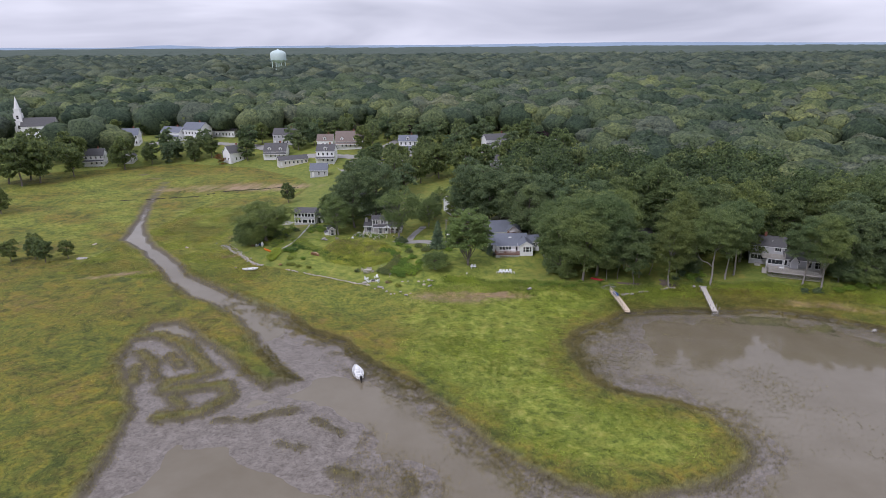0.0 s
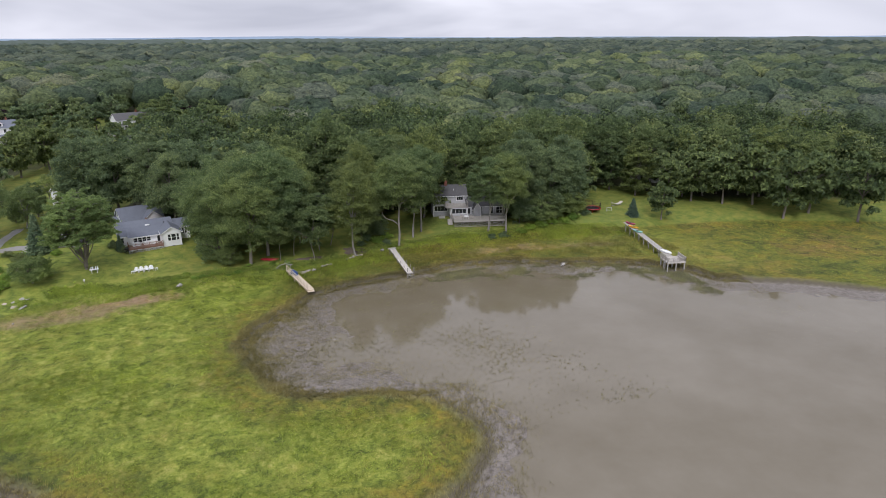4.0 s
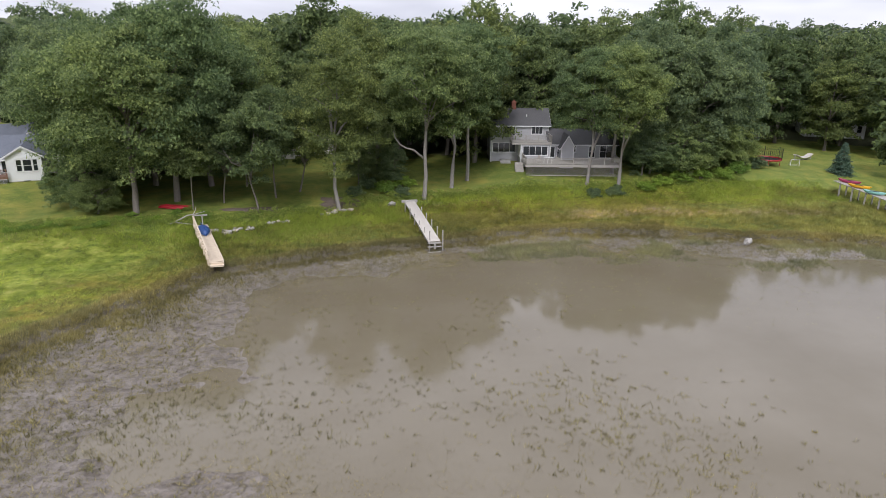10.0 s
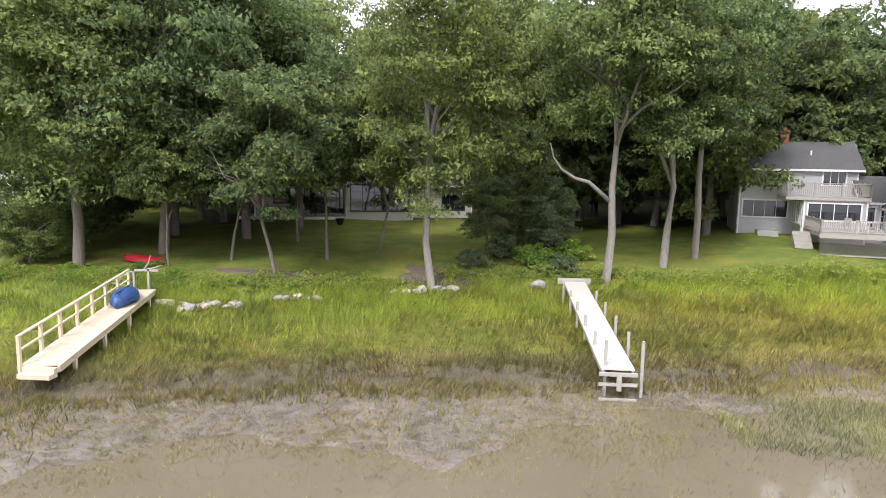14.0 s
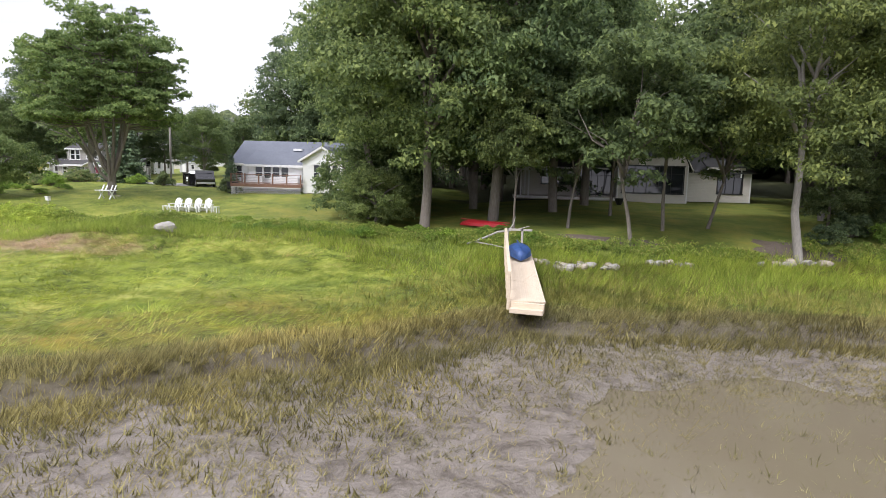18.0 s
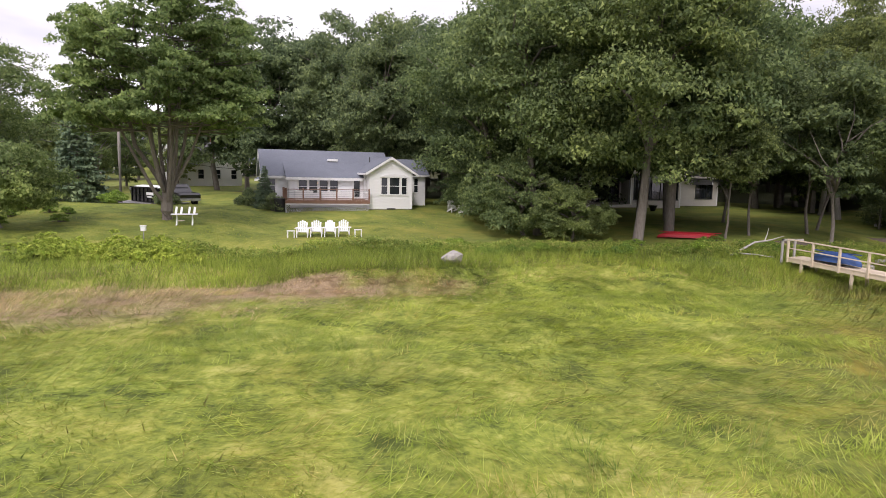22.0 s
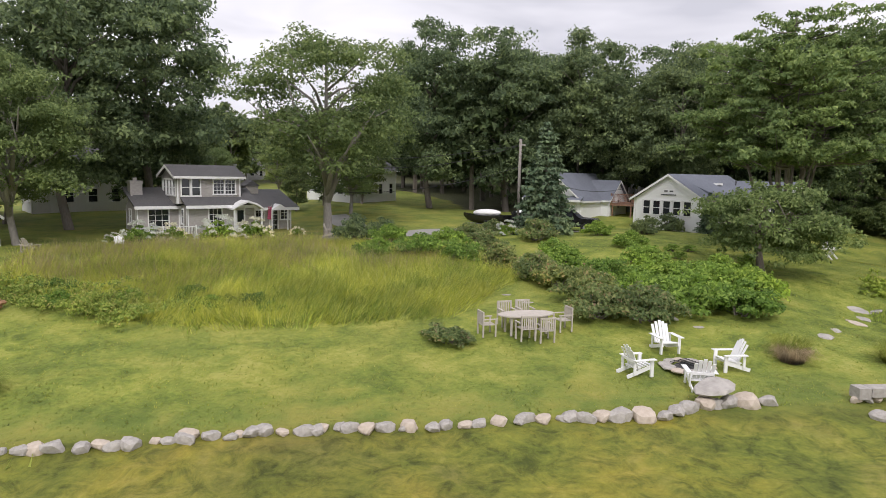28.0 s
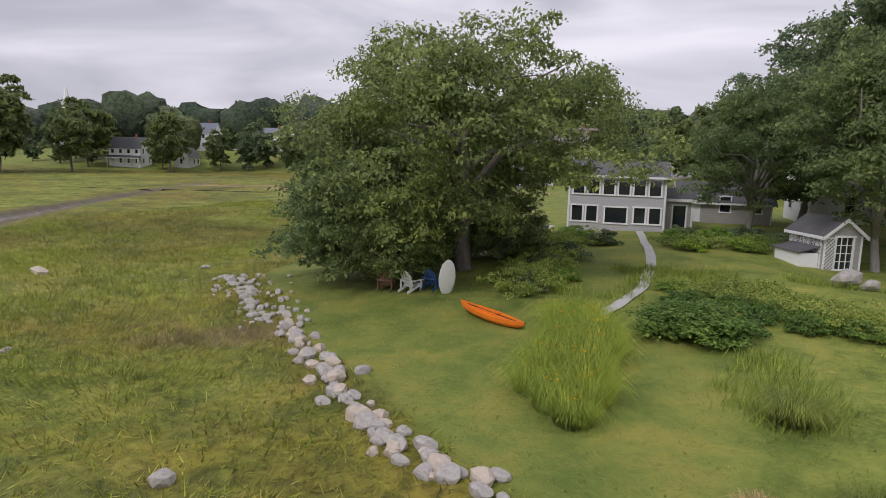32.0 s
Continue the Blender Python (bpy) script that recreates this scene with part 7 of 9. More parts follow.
for x in (-1.7, 0, 1.7):
    for y in (-1.4, 0.2, 1.6):
        part("pile", boxes((x - 0.1, x + 0.1, y - 0.1, y + 0.1, -0.4, 1.8)), OLD_WOOD, pf)
part("bench", boxes((1.3, 1.75, -1.2, 1.4, 2.3, 2.4), (1.68, 1.78, -1.2, 1.4, 2.4, 2.9)), OLD_WOOD, pf)
part("ladder", boxes((-2.0, -1.92, -0.9, -0.82, 0.0, 2.0), (-2.0, -1.92, -0.3, -0.22, 0.0, 2.0), *[(-2.0, -1.92, -0.82, -0.3, 0.3 * i, 0.3 * i + 0.06) for i in range(1, 6)]), OLD_WOOD, pf)
for nm, lab, mat, dx, dy, rz, ln in (("kayak", "faded magenta kayak on the landing stage", MAGENTA, 0.1, -1.6, -75, 2.9), ("kayak", "yellow-orange kayak on the landing stage", YELLOW, -1.0, -4.2, -72, 2.8), ("kayak", "pale teal kayak on the landing stage", TEAL, -2.0, -7.3, -74, 2.6), ("dinghy", "white dinghy upturned on the landing stage", PLASTIC_WHITE, -4.6, -20.3, -78, 3.0)):
    k = thing(nm, 109.5 + dx, 157 + dy, 2.4 + 0.02 * dy, rz, lab, "boat")
    hull("hull", ln, 0.8 if nm == "kayak" else 1.2, 0.35, mat, k, flip=(nm == "dinghy"))
    part("cockpit" if nm == "kayak" else "keel", boxes((-0.5, 0.5, -0.2, 0.2, 0.3, 0.37)) if nm == "kayak" else boxes((-1.3, 1.3, -0.03, 0.03, 0.38, 0.45)), BLACK_TRIM if nm == "kayak" else OLD_WOOD, k)

# Boats of the creek, the orange kayak.
wb = thing("motor_boat", -17.7, 107.6, 0.0, 118, "white open motor boat resting in the creek", "boat")
hull("hull", 5.2, 2.0, 0.95, PLASTIC_WHITE, wb, flip=None)
part("deck_floor", boxes((-2.0, 1.3, -0.62, 0.62, 0.5, 0.56)), PLASTIC_WHITE, wb)
part("console", boxes((-0.3, 0.3, -0.3, 0.3, 0.56, 1.25), (-0.1, -0.05, -0.3, 0.3, 1.25, 1.6)), PLASTIC_WHITE, wb)
part("seat", boxes((-1.0, -0.65, -0.4, 0.4, 0.56, 0.95), (-2.0, -1.6, -0.5, 0.5, 0.56, 0.8)), PLASTIC_WHITE, wb)
part("outboard_motor", boxes((-2.85, -2.45, -0.18, 0.18, 0.75, 1.35), (-2.7, -2.55, -0.08, 0.08, 0.05, 0.75)), BLACK_TRIM, wb)
sk = thing("skiff", -62.1, 157.8, None, 20, "small white skiff lying on the marsh", "boat")
hull("hull", 4.2, 1.4, 0.6, PLASTIC_WHITE, sk, flip=None)
part("thwart", boxes((-0.9, -0.6, -0.6, 0.6, 0.4, 0.44), (0.5, 0.8, -0.55, 0.55, 0.4, 0.44)), OLD_WOOD, sk)
ok = thing("kayak", -63.6, 172.2, None, -37, "bright orange kayak lying on the lawn", "kayak")
hull("hull", 4.0, 0.78, 0.32, ORANGE, ok)
part("cockpit", boxes((-0.75, 0.35, -0.22, 0.22, 0.29, 0.345)), ORANGE, ok)
part("deck_line", boxes((-1.7, 1.7, -0.02, 0.02, 0.33, 0.35)), BLACK_TRIM, ok)


# ---------------------------------------------------------------- garden seats
def adirondack(x, y, rz, z=None, label="white adirondack chair on the lawn", group="white garden chairs", mat=PLASTIC_WHITE, s=1.0, lean=0):
    r = thing("adirondack_chair", x, y, z, rz, label, "chair", group, s)
    # Faces local -y.
    for i in range(5):
        xx = -0.27 + 0.115 * i
        top = 1.02 - 0.12 * abs(i - 2) ** 1.5 * 0.4
        bm = bmesh.new()
        beam(bm, (xx, 0.12, 0.30), (xx * 1.12, 0.40, top), 0.1, 0.022)
        part("back_slat", bm, mat, r)
    for i in range(5):
        bm = bmesh.new()
        f = i / 4
        box(bm, -0.29, 0.29, -0.38 + 0.5 * f, -0.29 + 0.5 * f, 0.37 - 0.09 * f, 0.395 - 0.09 * f)
        part("seat_slat", bm, mat, r)
    for sx in (-1, 1):
        part("arm", boxes((sx * 0.38 - 0.075, sx * 0.38 + 0.075, -0.45, 0.32, 0.56, 0.585)), mat, r)
        part("front_leg", boxes((sx * 0.33 - 0.025, sx * 0.33 + 0.025, -0.42, -0.31, 0.0, 0.56)), mat, r)
        bm = bmesh.new()
        beam(bm, (sx * 0.29, -0.4, 0.33), (sx * 0.29, 0.5, 0.05), 0.03, 0.12)
        part("back_leg", bm, mat, r)
        bm = bmesh.new()
        box(bm, sx * 0.33 - 0.02, sx * 0.33 + 0.02, 0.22, 0.3, 0.13, 0.56)
        part("arm_post", bm, mat, r)
    part("back_rail", boxes((-0.33, 0.33, 0.27, 0.31, 0.5, 0.58)), mat, r)
    return r


ch = adirondack(4.35, 161.9, 168 - 180 + 10, label="white adirondack chair in a row of four")
for i in range(1, 4):
    copy_thing(ch, pose(4.35 + 0.84 * i, 161.9 + 0.05 * i, ground_z(4.35 + 0.84 * i, 162), 0, 0, -2))
st = thing("side_table", 3.65, 161.7, None, 0, "small white slatted side table by the chairs", "table", "white side tables")
part("tabletop", boxes(*[(-0.25 + 0.1 * i, -0.16 + 0.1 * i, -0.22, 0.22, 0.42, 0.45) for i in range(5)]), PLASTIC_WHITE, st)
for sx in (-0.2, 0.2):
    for sy in (-0.17, 0.17):
        part("leg", boxes((sx - 0.025, sx + 0.025, sy - 0.025, sy + 0.025, 0, 0.42)), PLASTIC_WHITE, st)
copy_thing(st, pose(7.75, 161.9, ground_z(7.75, 161.9), 0, 0, 5))
for x, y, rz in ((-29.05, 153.9, 115), (-26.6, 154.9, 185), (-28.05, 152.3, -5), (-25.75, 152.9, -70)):
    # Turned to face the fire ring.
    copy_thing(ch, pose(x, y, ground_z(x, y), 0, 0, math.degrees(math.atan2(153.5 - y, -27.1 - x)) + 90))["label"] = "white adirondack chair facing the stone fire ring"
for x, y, rz in ((15.5, 172.8, 20), (16.4, 172.2, 60)):
    copy_thing(ch, pose(x, y, ground_z(x, y), 0, 0, rz))["label"] = "white adirondack chair beside the house"
adirondack(-68.5, 175.9, 160, label="white slatted chair under the great oak")
adirondack(-69.8, 176.1, 190, label="red-brown slatted chair under the great oak", mat=RED_WOOD)
adirondack(-67.6, 176.4, 170, label="blue slatted chair under the great oak", mat=BLUE_HULL)
adirondack(-46.5, 183.9, 130, label="weathered wooden lounge chair beside the boulders", mat=TEAK)
adirondack(-27.9, 184.9, 60, label="weathered wooden chair under the ash", mat=TEAK)
adirondack(-41.8, 184.6, 0, label="small white chair by the cottage porch", s=0.7)
sb = thing("paddle_board", -66.5, 175.3, None, 30, "white paddle board leaning under the great oak", "board")
bm = bmesh.new()
bmesh.ops.create_uvsphere(bm, u_segments=14, v_segments=8, radius=1, matrix=pose(0, 0, 0.75, 18, 0, 0) @ Matrix.Diagonal((0.38, 0.06, 0.9, 1)))
part("board", bm, PLASTIC_WHITE, sb, smooth=True)

# The white bench-table with crossed legs under the pine.
pt = thing("bench_table", -2.8, 162.6, None, 10, "white plank table with crossed legs and two chair backs", "table")
part("tabletop", boxes(*[(-0.75, 0.75, -0.35 + 0.14 * i, -0.23 + 0.14 * i, 0.66, 0.7) for i in range(5)]), PLASTIC_WHITE, pt)
for sx in (-0.45, 0.45):
    bm = bmesh.new()
    beam(bm, (sx, -0.32, 0), (sx, 0.28, 0.66), 0.07)
    beam(bm, (sx + 0.03, 0.32, 0), (sx + 0.03, -0.28, 0.66), 0.07)
    part("trestle", bm, PLASTIC_WHITE, pt)
for sx in (-0.5, -0.2, 0.25, 0.55):
    bm = bmesh.new()
    beam(bm, (sx, 0.2, 0.7), (sx + 0.05, 0.4, 1.1), 0.12, 0.03)
    part("back_slat", bm, PLASTIC_WHITE, pt)

# The oval teak table and its chairs.
tt = thing("garden_table", -29.9, 158.5, None, -12, "oval grey teak garden table", "table")
bm = bmesh.new()
bmesh.ops.create_cone(bm, cap_ends=True, segments=28, radius1=1, radius2=1, depth=0.045, matrix=Matrix.Translation((0, 0, 0.73)) @ Matrix.Diagonal((1.1, 0.55, 1, 1)))
part("tabletop", bm, TEAK, tt)
part("apron", boxes((-0.75, 0.75, -0.3, -0.26, 0.62, 0.7), (-0.75, 0.75, 0.26, 0.3, 0.62, 0.7)), TEAK, tt)
for sx in (-0.7, 0.7):
    for sy in (-0.28, 0.28):
        part("leg", boxes((sx - 0.035, sx + 0.035, sy - 0.035, sy + 0.035, 0, 0.7)), TEAK, tt)
gc = thing("garden_chair", -30.25, 158.35, None, 0, "grey teak garden armchair at the oval table", "chair", "chairs round the garden table")
for i in range(6):
    part("seat_slat", boxes((-0.25, 0.25, -0.24 + 0.085 * i, -0.165 + 0.085 * i, 0.42, 0.445)), TEAK, gc)
for i in range(6):
    part("back_slat", boxes((-0.22 + 0.075 * i, -0.18 + 0.075 * i, 0.24, 0.265, 0.47, 0.86)), TEAK, gc)
part("back_rail", boxes((-0.27, 0.27, 0.235, 0.275, 0.86, 0.92)), TEAK, gc)
for sx in (-0.27, 0.27):
    part("front_leg", boxes((sx - 0.025, sx + 0.025, -0.26, -0.21, 0, 0.63)), TEAK, gc)
    part("back_leg", boxes((sx - 0.025, sx + 0.025, 0.22, 0.27, 0, 0.92)), TEAK, gc)
    part("arm", boxes((sx - 0.035, sx + 0.035, -0.3, 0.24, 0.63, 0.66)), TEAK, gc)
for lx, ly, rz in ((0.35, -0.85, 180), (-0.4, 0.85, 0), (0.35, 0.85, 0), (-1.5, 0.1, 90), (1.5, -0.05, -90)):
    v = tt.matrix_world @ Vector((lx, ly, 0))
    copy_thing(gc, pose(v.x, v.y, ground_z(v.x, v.y), 0, 0, rz - 12))
gc.matrix_world = pose(*(tt.matrix_world @ Vector((-0.4, -0.85, 0))).to_2d(), ground_z(-30.0, 158.5), 0, 0, 168)


# ---------------------------------------------------------------- stones
def rock_mesh(seed, sx, sy, sz, flat=0.0):
    rng = random.Random(seed)
    bm = bmesh.new()
    bmesh.ops.create_icosphere(bm, subdivisions=2, radius=0.5)
    planes = [(Vector((rng.gauss(0, 1), rng.gauss(0, 1), rng.gauss(0, 0.8))).normalized(), rng.uniform(0.27, 0.42)) for _ in range(9)]
    planes.append((Vector((0, 0, 1)), 0.36 - flat))
    for v in bm.verts:
        for n, d in planes:
            k = v.co.dot(n) - d
            if k > 0:
                v.co -= n * k * 0.92
        v.co += v.co.normalized() * noise.noise(v.co * 4 + Vector((seed, 0, 0))) * 0.04
        v.co = Vector((v.co.x * sx * 1.25, v.co.y * sy * 1.25, v.co.z * sz * 1.25))
    me = bpy.data.meshes.new("rock")
    bm.to_mesh(me)
    bm.free()
    me.materials.append((GRANITE, GRANITE, GRANITE_TAN)[seed % 3])
    return me


ROCKS = [rock_mesh(i, 1.0, 0.75 + 0.05 * (i % 4), 0.62 + 0.06 * (i % 3)) for i in range(12)]
SLABS = [rock_mesh(30 + i, 1.0, 0.8, 0.3, 0.12) for i in range(4)]


def stone(parent, x, y, s, rz=0.0, me=None, z=None, k=0, sz=1.0):
    o = new("stone", me or ROCKS[k % 12])
    zz = (ground_z(x, y) + 0.12 * s) if z is None else z
    m = pose(x, y, zz, rngp.uniform(-12, 12), rngp.uniform(-12, 12), rz) @ Matrix.Diagonal((s, s, s * sz, 1))
    if parent:
        o.parent = parent
        o.matrix_local = parent.matrix_world.inverted() @ m
    else:
        o.matrix_world = m
    return o


rngw = random.Random(23)


def stone_wall(pts, label, size=(0.45, 0.8), rows=1, gap=0.85, spread=0.12):
    w = thing("stone_wall", pts[0][0], pts[0][1], 0, 0, label, "stone wall")
    k = 0
    for (x0, y0), (x1, y1) in zip(pts, pts[1:]):
        ln = math.hypot(x1 - x0, y1 - y0)
        t = 0.0
        while t < ln:
            s = rngw.uniform(*size)
            for r in range(rows):
                ox, oy = rngw.uniform(-spread, spread) * (1 + r), rngw.uniform(-spread, spread) * (1 + r)
                x, y = x0 + (x1 - x0) * t / ln + ox, y0 + (y1 - y0) * t / ln + oy
                stone(w, x, y, s * (1 - 0.25 * r), math.degrees(math.atan2(y1 - y0, x1 - x0)) + rngw.uniform(-35, 35), k=k)
                k += 1
            t += s * gap
    return w


bpy.context.view_layer.update()
stone_wall([(-46.9, 157.2), (-44.8, 156.4), (-42.1, 155.6), (-39, 154.7), (-35.5, 153.3), (-33.2, 152.4)], "low wall of loose granite boulders along the lawn", (0.26, 0.54), 1, 0.95)
stone_wall([(-33.1, 152.4), (-31.8, 151.8), (-30.5, 151.2)], "low wall of loose granite boulders along the lawn", (0.4, 0.7), 1, 0.9, 0.06)
lw = stone_wall([(-30.2, 151.3), (-28.9, 151.2), (-27.9, 150.8), (-27.0, 150.4)], "low granite wall with a flat capstone", (0.55, 0.8), 1, 0.9, 0.05)
stone(lw, -28.8, 151.35, 1.15, -12, SLABS[0], ground_z(-28.8, 151.3) + 0.5)
stone_wall([(-60.4, 161.0), (-61.8, 161.9), (-63.1, 162.6), (-64.3, 163.5), (-65.8, 164.7), (-67.1, 166)], "tumbled wall of pale granite boulders above the marsh", (0.36, 0.72), 2, 0.8, 0.28)
stone_wall([(-67.1, 166), (-69.5, 168.3), (-71.5, 170.0)], "tumbled wall of pale granite boulders above the marsh", (0.34, 0.72), 2, 0.75, 0.4)
stone_wall([(-71.5, 170.0), (-73.3, 171.6), (-75.1, 173.5), (-77.0, 175.2), (-78.8, 177.0), (-80.5, 178.0)], "broken end of the boulder wall, heaped with small stones", (0.3, 0.62), 3, 0.75, 0.6)
stone_wall([(-52.5, 158.9), (-50.1, 158.2), (-48.3, 157.6)], "half-buried row of granite boulders", (0.4, 0.7), 1, 1.3)
stone_wall([(32.4, 153.8), (34.2, 153.3), (36.6, 153.9)], "low fieldstone wall above the shore grass", (0.4, 0.7), 2, 0.8, 0.2)
stone_wall([(38.2, 154.8), (40.0, 155.6)], "short run of fieldstones above the shore grass", (0.35, 0.6), 1, 0.8, 0.2)
stone_wall([(43.6, 157.4), (45.2, 158.4), (47.0, 159.3)], "short run of fieldstones by the path", (0.4, 0.7), 1, 0.9, 0.2)
bench = thing("stone_bench", -24.1, 149.1, None, -24, "long granite slab bench set on stones", "bench", scale=0.78)
bm = bmesh.new()
box(bm, -0.65, 1.1, -0.25, 0.25, 0.28, 0.62)
bmesh.ops.bevel(bm, geom=list(bm.edges), offset=0.03, segments=2)
part("slab", bm, GRANITE, bench)
bm = bmesh.new()
box(bm, -1.15, -0.68, -0.25, 0.27, 0.2, 0.62)
bmesh.ops.bevel(bm, geom=list(bm.edges), offset=0.03, segments=2)
part("end_block", bm, GRANITE, bench)
for x, s in ((-1.1, 0.42), (-0.6, 0.4), (-0.2, 0.35), (1.0, 0.75)):
    o = new("foot_stone", ROCKS[int(abs(x) * 10) % 12])
    o.parent = bench
    o.matrix_local = pose(x, 0, 0.12, 0, 0, x * 90) @ Matrix.Scale(s, 4)
for i, (x, y, s) in enumerate(((-22.1, 147.2, 0.6), (-20.8, 146.0, 0.5), (-20.0, 146.3, 0.55), (-18.7, 147.5, 0.5), (-17.0, 145.9, 0.75), (-16.1, 147.0, 0.5), (-12.5, 146.0, 0.35), (-25.4, 148.5, 0.5), (-89.8, 174.1, 0.9), (-78.2, 163.9, 0.4), (-67.0, 159.2, 0.6), (-63.4, 162.0, 0.32), (-83.3, 179.6, 0.5), (-65.9, 166.3, 0.5))):
    o = tagged(stone(None, x, y, s, i * 47.0, k=i), "loose grey granite boulder lying in the grass", "boulder", "loose boulders")
    o.name = "boulder"
for i, (x, y, s) in enumerate(((-19.7, 153.4, 0.8), (-18.3, 153.7, 0.6), (-15.6, 154.3, 1.0), (-14.4, 154.7, 0.8), (-13.3, 155.4, 1.1), (-12.4, 155.2, 0.8), (-13.8, 152.7, 1.4), (-12.6, 152.3, 1.5), (-23.4, 156.1, 0.5), (-23.5, 157.3, 0.9), (-119.8, 173.5, 2.2), (-114.3, 160.6, 3.0), (-27.3, 161.8, 0.6), (-27.4, 163.2, 0.5), (-3.6, 164.6, 0.7))):
    o = tagged(stone(None, x, y, s, i * 31.0, SLABS[i % 4], ground_z(x, y) - 0.05), "flat granite ledge showing through the lawn", "rock", "flat ledges")
    o.name = "flat_rock"
for x, y, s, lab in ((12.1, 151.6, 1.0, "round pale boulder at the edge of the lawn"), (83.7, 141.0, 1.0, "pale boulder at the water's edge"), (-50.0, 182.0, 1.25, "large grey boulder under the maple"), (-49.1, 181.8, 0.8, "grey boulder under the maple"), (51.5, 160.0, 0.9, "grey boulder in the shore shrubs")):
    o = tagged(stone(None, x, y, s, 20.0, ROCKS[4], ground_z(x, y) + 0.3 * s), lab, "boulder")
    o.name = "boulder"

# Fire ring.
fp = thing("fire_ring", -27.1, 153.5, None, 0, "ring of flat stones with a black iron grate", "fire pit")
for i in range(11):
    a = 2 * math.pi * i / 11
    o = new("stone", SLABS[i % 4])
    o.parent = fp
    o.matrix_local = pose(0.68 * math.cos(a), 0.68 * math.sin(a), 0.1, 0, 0, math.degrees(a) + 90) @ Matrix.Scale(0.5, 4)
bm = bmesh.new()
bmesh.ops.create_cone(bm, cap_ends=True, segments=18, radius1=0.5, radius2=0.42, depth=0.08, matrix=Matrix.Translation((0, 0, 0.05)))
part("ash_bed", bm, ASH, fp)
part("grate", boxes(*[(-0.4, 0.4, -0.36 + 0.12 * i, -0.34 + 0.12 * i, 0.2, 0.22) for i in range(7)], (-0.02, 0.02, -0.4, 0.4, 0.18, 0.2)), BLACK_TRIM, fp)

# Wood pile.
wp = thing("wood_pile", -48.0, 169.0, None, -27, "long stack of split firewood with paler logs on top", "firewood")
wp.matrix_world = wp.matrix_world @ Matrix.Diagonal((0.86, 1.0, 1.12, 1))
rl = random.Random(8)
LOG = []
for i in range(5):
    bm = bmesh.new()
    n = rl.choice((3, 4, 5))
    prism(bm, [(0.085 * math.cos(2 * math.pi * k / n + rl.uniform(-0.3, 0.3)), 0.075 * math.sin(2 * math.pi * k / n + rl.uniform(-0.3, 0.3))) for k in range(n)], "y", -0.24, 0.24)
    me = bpy.data.meshes.new("log")
    bm.to_mesh(me)
    bm.free()
    me.materials.append(CUT_WOOD)
    LOG.append(me)
for j in range(5):
    half = 1.85 * math.sqrt(1 - (j / 5.4) ** 2)
    n = int(half * 2 / 0.155)
    for i in range(n):
        o = new("log", LOG[rl.randrange(5)])
        o.parent = wp
        o.matrix_local = pose(-half + 0.155 * (i + 0.5 * (j % 2)) + rl.uniform(-0.04, 0.04), rl.uniform(-0.11, 0.11), 0.09 + 0.135 * j + rl.uniform(-0.02, 0.03), rl.uniform(-6, 6), rl.uniform(0, 360), rl.uniform(-12, 12))
BIRCH_LOG = LOG[0].copy()
BIRCH_LOG.materials.clear()
BIRCH_LOG.materials.append(grainy("pale split wood", (0.42, 0.30, 0.18), (0.64, 0.50, 0.34), 5, 0.85, 0.4, 0.3))
for i in range(17):
    o = new("top_log", BIRCH_LOG)
    o.parent = wp
    u = -1.45 + 0.18 * i + rl.uniform(-0.05, 0.05)
    o.matrix_local = pose(u, rl.uniform(-0.1, 0.1), 0.72 * math.sqrt(1 - (u / 1.95) ** 2) + 0.05, 0, rl.uniform(0, 360), 90 if i % 4 == 0 else rl.uniform(-20, 20))

# ---------------------------------------------------------------- drive, skip, truck, pole
def path_strip(name, pts, w, mat, label, lift=0.05):
    """A ribbon laid over the ground along points."""
    P = []
    for (x0, y0), (x1, y1) in zip(pts, pts[1:]):
        n = max(2, int(math.hypot(x1 - x0, y1 - y0) / 1.0))
        P += [(x0 + (x1 - x0) * i / n, y0 + (y1 - y0) * i / n) for i in range(n)]
    P.append(pts[-1])
    bm = bmesh.new()
    prev = None
    for i, (x, y) in enumerate(P):
        a, b2 = P[max(0, i - 1)], P[min(len(P) - 1, i + 1)]
        d = math.hypot(b2[0] - a[0], b2[1] - a[1])
        nx_, ny_ = -(b2[1] - a[1]) / d, (b2[0] - a[0]) / d
        rowv = []
        for k in range(5):
            u = (k / 4 - 0.5) * w * (1 + 0.12 * math.sin(i * 1.3 + k))
            px, py = x + nx_ * u, y + ny_ * u
            rowv.append(bm.verts.new((px, py, ground_z(px, py) + lift)))
        if prev:
            for k in range(4):
                bm.faces.new((prev[k], prev[k + 1], rowv[k + 1], rowv[k]))
        prev = rowv
    me = bpy.data.meshes.new(name)
    bmesh.ops.recalc_face_normals(bm, faces=bm.faces)
    bm.to_mesh(me)
    bm.free()
    me.materials.append(mat)
    return tagged(new(name, me), label, "path", kind="structure")


